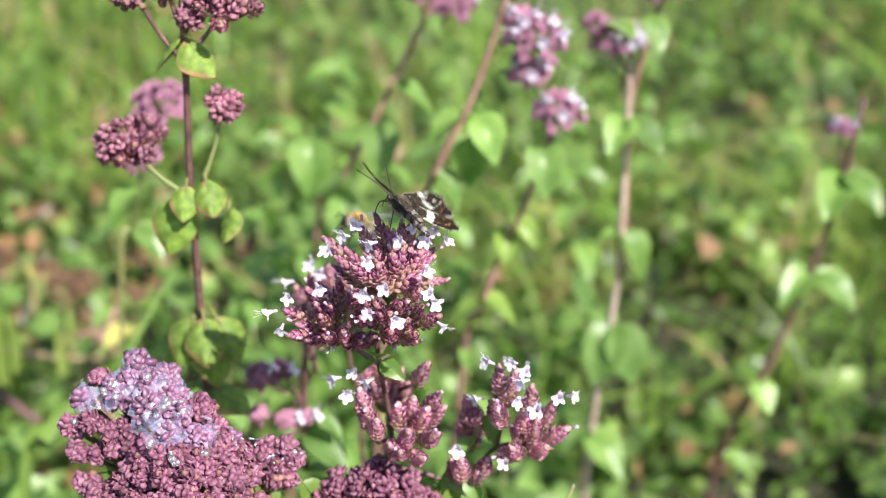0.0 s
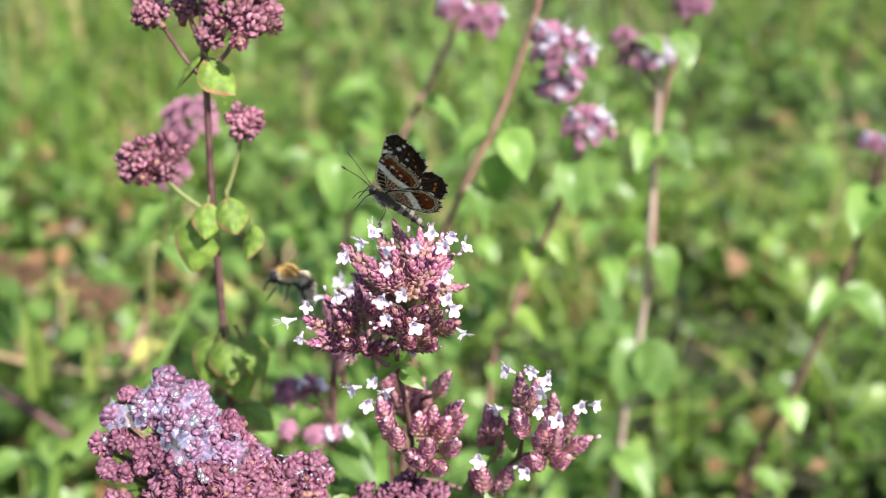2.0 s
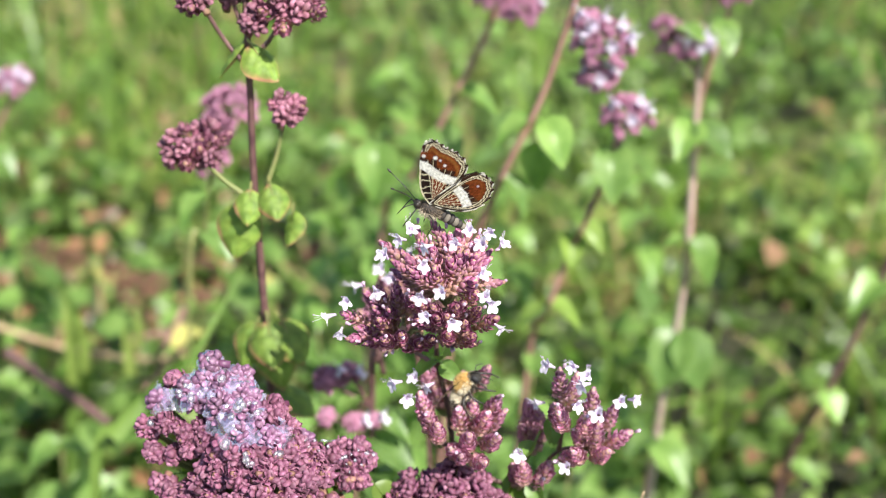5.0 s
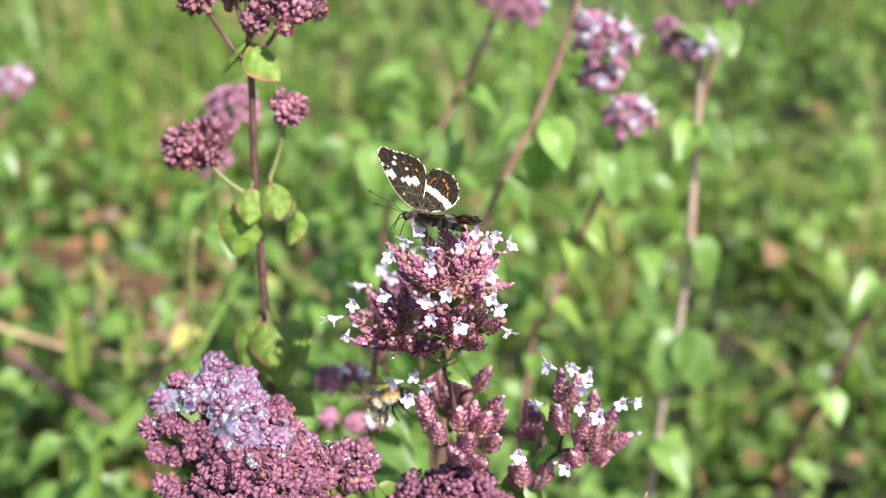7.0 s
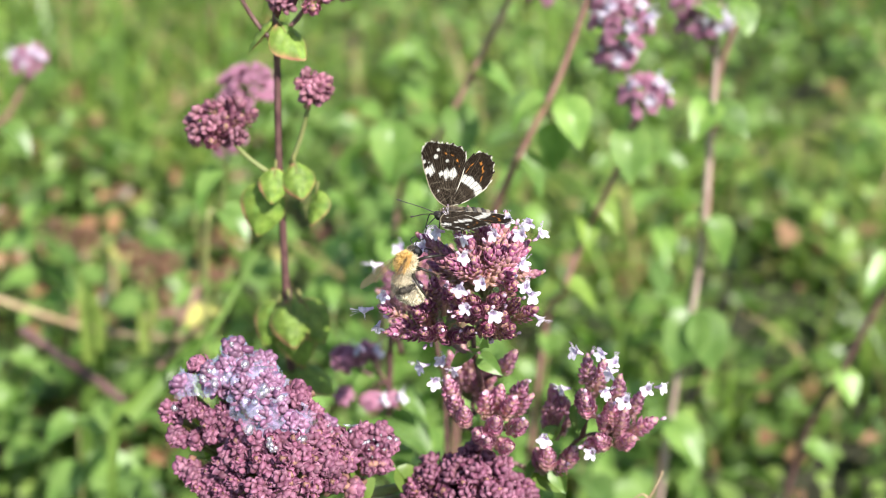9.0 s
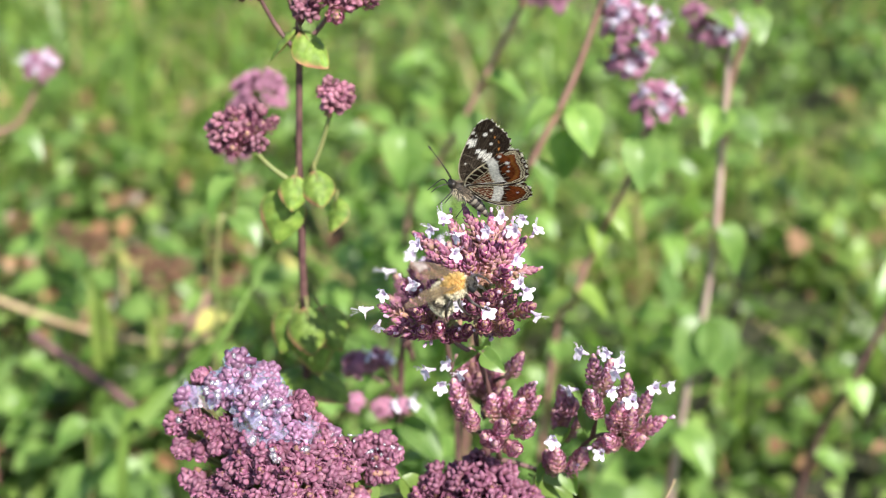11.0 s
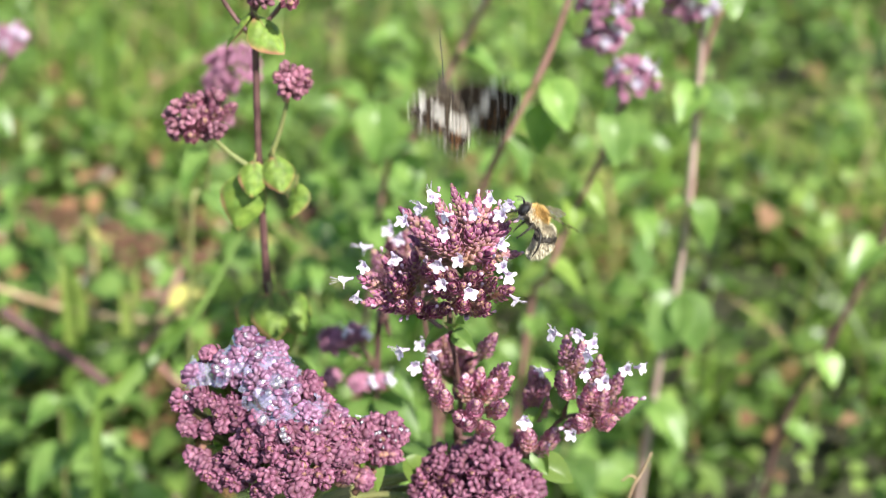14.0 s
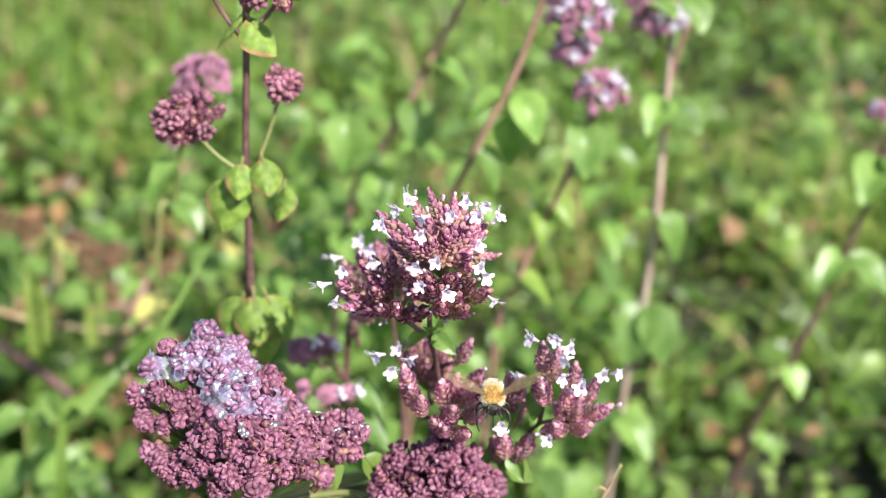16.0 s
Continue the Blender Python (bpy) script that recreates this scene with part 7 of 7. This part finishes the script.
    walk(BEE, [
        (0.00, pose(-0.00778, 0.30000, 0.34465, 17.37, 11.37, 81.27)),
        (0.50, pose(-0.00691, 0.29000, 0.33891, 17.48, 11.15, 81.47)),
        (1.50, pose(-0.01153, 0.28500, 0.34336, 17.59, 10.63, 81.69)),
        (1.90, pose(-0.02588, 0.27000, 0.34995, 16.33, 8.65, 96.57)),
        (2.00, pose(-0.03147, 0.26500, 0.35243, 13.58, 7.66, 104.37)),
        (2.10, pose(-0.03974, 0.26500, 0.34804, 6.62, 3.00, 135.46)),
        (2.17, pose(-0.02714, 0.27750, 0.33665, 10.00, 0.53, -167.11)),
        (2.25, pose(-0.01453, 0.29000, 0.32525, 9.74, -3.65, -109.78)),
        (2.40, pose(0.03059, 0.25100, 0.33401, 9.65, -3.68, -109.61)),
        (2.47, pose(0.03108, 0.24150, 0.33907, 13.22, -4.53, -163.90)),
        (2.50, pose(0.03157, 0.23200, 0.34414, 15.99, -2.13, 141.91)),
        (2.70, pose(0.03536, 0.23800, 0.33855, 33.89, 9.09, 107.36)),
        (3.00, pose(0.03612, 0.23200, 0.34406, 37.56, 7.05, 90.44)),
        (3.30, pose(0.03436, 0.23800, 0.34139, 49.41, 3.75, 97.73)),
        (3.40, pose(0.02964, 0.24150, 0.33852, 71.06, 8.63, 158.61)),
        (3.50, pose(0.02148, 0.23650, 0.34090, 86.02, -7.64, -142.74)),
        (4.00, pose(0.02164, 0.24000, 0.33042, 50.55, -1.83, -102.43)),
        (4.20, pose(0.01821, 0.24000, 0.33367, 57.97, -0.36, -104.09)),
        (6.30, pose(-0.01206, 0.24300, 0.32898, 42.28, -9.50, -92.07)),
        (6.50, pose(-0.01382, 0.24300, 0.32864, 37.22, -8.91, -94.74)),
        (7.00, pose(-0.01593, 0.24300, 0.32835, 23.98, -0.71, -103.51)),
        (7.30, pose(-0.01554, 0.24000, 0.32002, 6.82, -3.14, -102.39)),
        (7.50, pose(-0.01439, 0.24300, 0.32510, 30.06, -2.97, -101.06)),
        (7.53, pose(-0.01768, 0.23900, 0.33138, 44.87, -9.54, -138.99)),
        (7.60, pose(-0.02096, 0.23500, 0.33765, 60.63, -5.54, -177.38)),
        (7.67, pose(-0.02345, 0.23500, 0.34483, 55.02, -11.67, -122.31)),
        (7.70, pose(-0.02594, 0.23500, 0.35201, 46.67, -10.58, -66.46)),
        (7.80, pose(-0.02677, 0.24000, 0.35765, 26.65, -13.06, -80.49)),
        (7.90, pose(-0.02987, 0.24000, 0.35362, 44.16, -18.44, -97.12)),
        (8.00, pose(-0.02930, 0.23600, 0.35000, 50.00, -15.00, -82.00)),
        (8.20, pose(-0.02965, 0.24000, 0.34645, 56.99, -26.29, -108.06)),
        (8.33, pose(-0.02760, 0.23800, 0.34752, 31.07, -4.33, -82.68)),
        (8.50, pose(-0.02554, 0.23600, 0.34859, 14.92, 24.83, -67.37)),
        (8.80, pose(-0.01943, 0.23600, 0.36196, 35.00, -9.25, -72.78)),
        (9.00, pose(-0.01518, 0.22400, 0.37000, 51.13, -16.39, -53.27)),
        (9.30, pose(-0.01660, 0.22400, 0.37126, 42.45, -11.73, -69.83)),
        (9.50, pose(-0.01750, 0.22800, 0.37212, 47.88, -12.25, -65.92)),
        (9.70, pose(-0.01306, 0.22800, 0.37450, 30.78, -8.73, -74.82)),
        (10.70, pose(-0.00746, 0.21000, 0.37554, 29.32, 24.97, -95.24)),
        (11.80, pose(-0.00076, 0.21200, 0.36900, 21.63, 8.59, -80.08)),
        (12.00, pose(0.00853, 0.21200, 0.36916, 28.12, 14.43, -72.34)),
        (12.50, pose(0.01467, 0.21100, 0.35772, 5.47, 7.53, -91.84)),
        (12.73, pose(0.02173, 0.21450, 0.36015, 29.66, 38.55, -40.56)),
        (13.00, pose(0.02878, 0.21800, 0.36259, 76.65, 33.54, 29.51)),
        (13.50, pose(0.03213, 0.22000, 0.36205, 118.52, 31.48, 87.01)),
        (13.70, pose(0.02665, 0.23000, 0.36508, 81.38, 21.62, 86.02)),
        (13.90, pose(0.02116, 0.24000, 0.36812, 46.28, 13.12, 91.35)),
        (14.00, pose(0.01452, 0.23100, 0.37340, 48.94, 16.36, 93.55)),
        (14.30, pose(0.01471, 0.24200, 0.38023, 28.05, 19.83, 102.02)),
        (14.50, pose(0.00701, 0.24200, 0.37453, 14.98, 6.62, 106.39)),
        (15.00, pose(0.00890, 0.24200, 0.38240, 46.98, 3.63, 89.59)),
        (15.10, pose(0.00440, 0.24200, 0.38403, 62.62, 5.70, 81.58)),
        (15.30, pose(0.00363, 0.24200, 0.37899, 34.08, 4.86, 97.32)),
        (15.50, pose(0.00454, 0.24200, 0.38026, 40.16, 1.11, 103.40)),
        (15.60, pose(0.01855, 0.24500, 0.39029, 46.68, 1.44, 86.81)),
        (15.80, pose(0.00517, 0.24500, 0.38604, 7.67, 6.86, 123.07)),
        (15.92, pose(0.01315, 0.22400, 0.33508, -8.00, 1.54, 178.71)),
        (16.00, pose(0.01259, 0.22400, 0.33342, -8.00, 1.57, 178.65)),
    ])
    walk(BEE_WING_R, [
        (0.00, pose(0.00140, 0.00100, 0.00160, 0.00, -12.00, -70.00)),
        (0.50, pose(0.00140, 0.00100, 0.00160, 0.00, -12.00, -70.00)),
        (1.50, pose(0.00140, 0.00100, 0.00160, 0.00, -12.00, -70.00)),
        (1.90, pose(0.00140, 0.00100, 0.00160, 0.00, -22.00, -15.00)),
        (2.00, pose(0.00140, 0.00100, 0.00160, 0.00, -22.00, -15.00)),
        (2.10, pose(0.00140, 0.00100, 0.00160, 0.00, -22.00, -15.00)),
        (2.25, pose(0.00140, 0.00100, 0.00160, 0.00, -22.00, -15.00)),
        (2.40, pose(0.00140, 0.00100, 0.00160, 0.00, -22.00, -15.00)),
        (2.50, pose(0.00140, 0.00100, 0.00160, 0.00, -17.00, -42.50)),
        (2.70, pose(0.00140, 0.00100, 0.00160, 0.00, -12.00, -70.00)),
        (3.00, pose(0.00140, 0.00100, 0.00160, 0.00, -17.00, -42.50)),
        (3.30, pose(0.00140, 0.00100, 0.00160, 0.00, -15.00, -53.50)),
        (3.50, pose(0.00140, 0.00100, 0.00160, 0.00, -12.00, -70.00)),
        (4.00, pose(0.00140, 0.00100, 0.00160, 0.00, -12.00, -70.00)),
        (4.20, pose(0.00140, 0.00100, 0.00160, 0.00, -12.00, -70.00)),
        (6.30, pose(0.00140, 0.00100, 0.00160, 0.00, -14.00, -59.00)),
        (6.50, pose(0.00140, 0.00100, 0.00160, 0.00, -14.00, -59.00)),
        (7.00, pose(0.00140, 0.00100, 0.00160, 0.00, -12.00, -70.00)),
        (7.30, pose(0.00140, 0.00100, 0.00160, 0.00, -12.00, -70.00)),
        (7.50, pose(0.00140, 0.00100, 0.00160, 0.00, -12.00, -70.00)),
        (7.60, pose(0.00140, 0.00100, 0.00160, 0.00, -22.00, -15.00)),
        (7.70, pose(0.00140, 0.00100, 0.00160, 0.00, -22.00, -15.00)),
        (7.80, pose(0.00140, 0.00100, 0.00160, 0.00, -22.00, -15.00)),
        (7.90, pose(0.00140, 0.00100, 0.00160, 0.00, -17.00, -42.50)),
        (8.00, pose(0.00140, 0.00100, 0.00160, 0.00, -14.00, -59.00)),
        (8.20, pose(0.00140, 0.00100, 0.00160, 0.00, -16.00, -48.00)),
        (8.50, pose(0.00140, 0.00100, 0.00160, 0.00, -20.00, -26.00)),
        (8.80, pose(0.00140, 0.00100, 0.00160, 0.00, -17.00, -42.50)),
        (9.00, pose(0.00140, 0.00100, 0.00160, 0.00, -13.50, -61.75)),
        (9.30, pose(0.00140, 0.00100, 0.00160, 0.00, -13.00, -64.50)),
        (9.50, pose(0.00140, 0.00100, 0.00160, 0.00, -17.00, -42.50)),
        (9.70, pose(0.00140, 0.00100, 0.00160, 0.00, -13.00, -64.50)),
        (10.70, pose(0.00140, 0.00100, 0.00160, 0.00, -12.00, -70.00)),
        (11.80, pose(0.00140, 0.00100, 0.00160, 0.00, -13.00, -64.50)),
        (12.00, pose(0.00140, 0.00100, 0.00160, 0.00, -13.00, -64.50)),
        (12.50, pose(0.00140, 0.00100, 0.00160, 0.00, -15.00, -53.50)),
        (13.00, pose(0.00140, 0.00100, 0.00160, 0.00, -17.50, -39.75)),
        (13.50, pose(0.00140, 0.00100, 0.00160, 0.00, -13.00, -64.50)),
        (13.90, pose(0.00140, 0.00100, 0.00160, 0.00, -20.00, -26.00)),
        (14.00, pose(0.00140, 0.00100, 0.00160, 0.00, -17.00, -42.50)),
        (14.30, pose(0.00140, 0.00100, 0.00160, 0.00, -16.00, -48.00)),
        (14.50, pose(0.00140, 0.00100, 0.00160, 0.00, -12.00, -70.00)),
        (15.00, pose(0.00140, 0.00100, 0.00160, 0.00, -12.00, -70.00)),
        (15.10, pose(0.00140, 0.00100, 0.00160, 0.00, -14.00, -59.00)),
        (15.30, pose(0.00140, 0.00100, 0.00160, 0.00, -12.00, -70.00)),
        (15.50, pose(0.00140, 0.00100, 0.00160, 0.00, -13.00, -64.50)),
        (15.60, pose(0.00140, 0.00100, 0.00160, 0.00, -22.00, -15.00)),
        (15.80, pose(0.00140, 0.00100, 0.00160, 0.00, -22.00, -15.00)),
        (15.92, pose(0.00140, 0.00100, 0.00160, 0.00, -22.00, -15.00)),
        (16.00, pose(0.00140, 0.00100, 0.00160, 0.00, -22.00, -15.00)),
    ])
    walk(BEE_WING_L, [
        (0.00, pose(-0.00140, 0.00100, 0.00160, 0.00, 12.00, 70.00)),
        (0.50, pose(-0.00140, 0.00100, 0.00160, 0.00, 12.00, 70.00)),
        (1.50, pose(-0.00140, 0.00100, 0.00160, 0.00, 12.00, 70.00)),
        (1.90, pose(-0.00140, 0.00100, 0.00160, 0.00, 22.00, 15.00)),
        (2.00, pose(-0.00140, 0.00100, 0.00160, 0.00, 22.00, 15.00)),
        (2.10, pose(-0.00140, 0.00100, 0.00160, 0.00, 22.00, 15.00)),
        (2.25, pose(-0.00140, 0.00100, 0.00160, 0.00, 22.00, 15.00)),
        (2.40, pose(-0.00140, 0.00100, 0.00160, 0.00, 22.00, 15.00)),
        (2.50, pose(-0.00140, 0.00100, 0.00160, 0.00, 17.00, 42.50)),
        (2.70, pose(-0.00140, 0.00100, 0.00160, 0.00, 12.00, 70.00)),
        (3.00, pose(-0.00140, 0.00100, 0.00160, 0.00, 17.00, 42.50)),
        (3.30, pose(-0.00140, 0.00100, 0.00160, 0.00, 15.00, 53.50)),
        (3.50, pose(-0.00140, 0.00100, 0.00160, 0.00, 12.00, 70.00)),
        (4.00, pose(-0.00140, 0.00100, 0.00160, 0.00, 12.00, 70.00)),
        (4.20, pose(-0.00140, 0.00100, 0.00160, 0.00, 12.00, 70.00)),
        (6.30, pose(-0.00140, 0.00100, 0.00160, 0.00, 14.00, 59.00)),
        (6.50, pose(-0.00140, 0.00100, 0.00160, 0.00, 14.00, 59.00)),
        (7.00, pose(-0.00140, 0.00100, 0.00160, 0.00, 12.00, 70.00)),
        (7.30, pose(-0.00140, 0.00100, 0.00160, 0.00, 12.00, 70.00)),
        (7.50, pose(-0.00140, 0.00100, 0.00160, 0.00, 12.00, 70.00)),
        (7.60, pose(-0.00140, 0.00100, 0.00160, 0.00, 22.00, 15.00)),
        (7.70, pose(-0.00140, 0.00100, 0.00160, 0.00, 22.00, 15.00)),
        (7.80, pose(-0.00140, 0.00100, 0.00160, 0.00, 22.00, 15.00)),
        (7.90, pose(-0.00140, 0.00100, 0.00160, 0.00, 17.00, 42.50)),
        (8.00, pose(-0.00140, 0.00100, 0.00160, 0.00, 14.00, 59.00)),
        (8.20, pose(-0.00140, 0.00100, 0.00160, 0.00, 16.00, 48.00)),
        (8.50, pose(-0.00140, 0.00100, 0.00160, 0.00, 20.00, 26.00)),
        (8.80, pose(-0.00140, 0.00100, 0.00160, 0.00, 17.00, 42.50)),
        (9.00, pose(-0.00140, 0.00100, 0.00160, 0.00, 13.50, 61.75)),
        (9.30, pose(-0.00140, 0.00100, 0.00160, 0.00, 13.00, 64.50)),
        (9.50, pose(-0.00140, 0.00100, 0.00160, 0.00, 17.00, 42.50)),
        (9.70, pose(-0.00140, 0.00100, 0.00160, 0.00, 13.00, 64.50)),
        (10.70, pose(-0.00140, 0.00100, 0.00160, 0.00, 12.00, 70.00)),
        (11.80, pose(-0.00140, 0.00100, 0.00160, 0.00, 13.00, 64.50)),
        (12.00, pose(-0.00140, 0.00100, 0.00160, 0.00, 13.00, 64.50)),
        (12.50, pose(-0.00140, 0.00100, 0.00160, 0.00, 15.00, 53.50)),
        (13.00, pose(-0.00140, 0.00100, 0.00160, 0.00, 17.50, 39.75)),
        (13.50, pose(-0.00140, 0.00100, 0.00160, 0.00, 13.00, 64.50)),
        (13.90, pose(-0.00140, 0.00100, 0.00160, 0.00, 20.00, 26.00)),
        (14.00, pose(-0.00140, 0.00100, 0.00160, 0.00, 17.00, 42.50)),
        (14.30, pose(-0.00140, 0.00100, 0.00160, 0.00, 16.00, 48.00)),
        (14.50, pose(-0.00140, 0.00100, 0.00160, 0.00, 12.00, 70.00)),
        (15.00, pose(-0.00140, 0.00100, 0.00160, 0.00, 12.00, 70.00)),
        (15.10, pose(-0.00140, 0.00100, 0.00160, 0.00, 14.00, 59.00)),
        (15.30, pose(-0.00140, 0.00100, 0.00160, 0.00, 12.00, 70.00)),
        (15.50, pose(-0.00140, 0.00100, 0.00160, 0.00, 13.00, 64.50)),
        (15.60, pose(-0.00140, 0.00100, 0.00160, 0.00, 22.00, 15.00)),
        (15.80, pose(-0.00140, 0.00100, 0.00160, 0.00, 22.00, 15.00)),
        (15.92, pose(-0.00140, 0.00100, 0.00160, 0.00, 22.00, 15.00)),
        (16.00, pose(-0.00140, 0.00100, 0.00160, 0.00, 22.00, 15.00)),
    ])


motions()
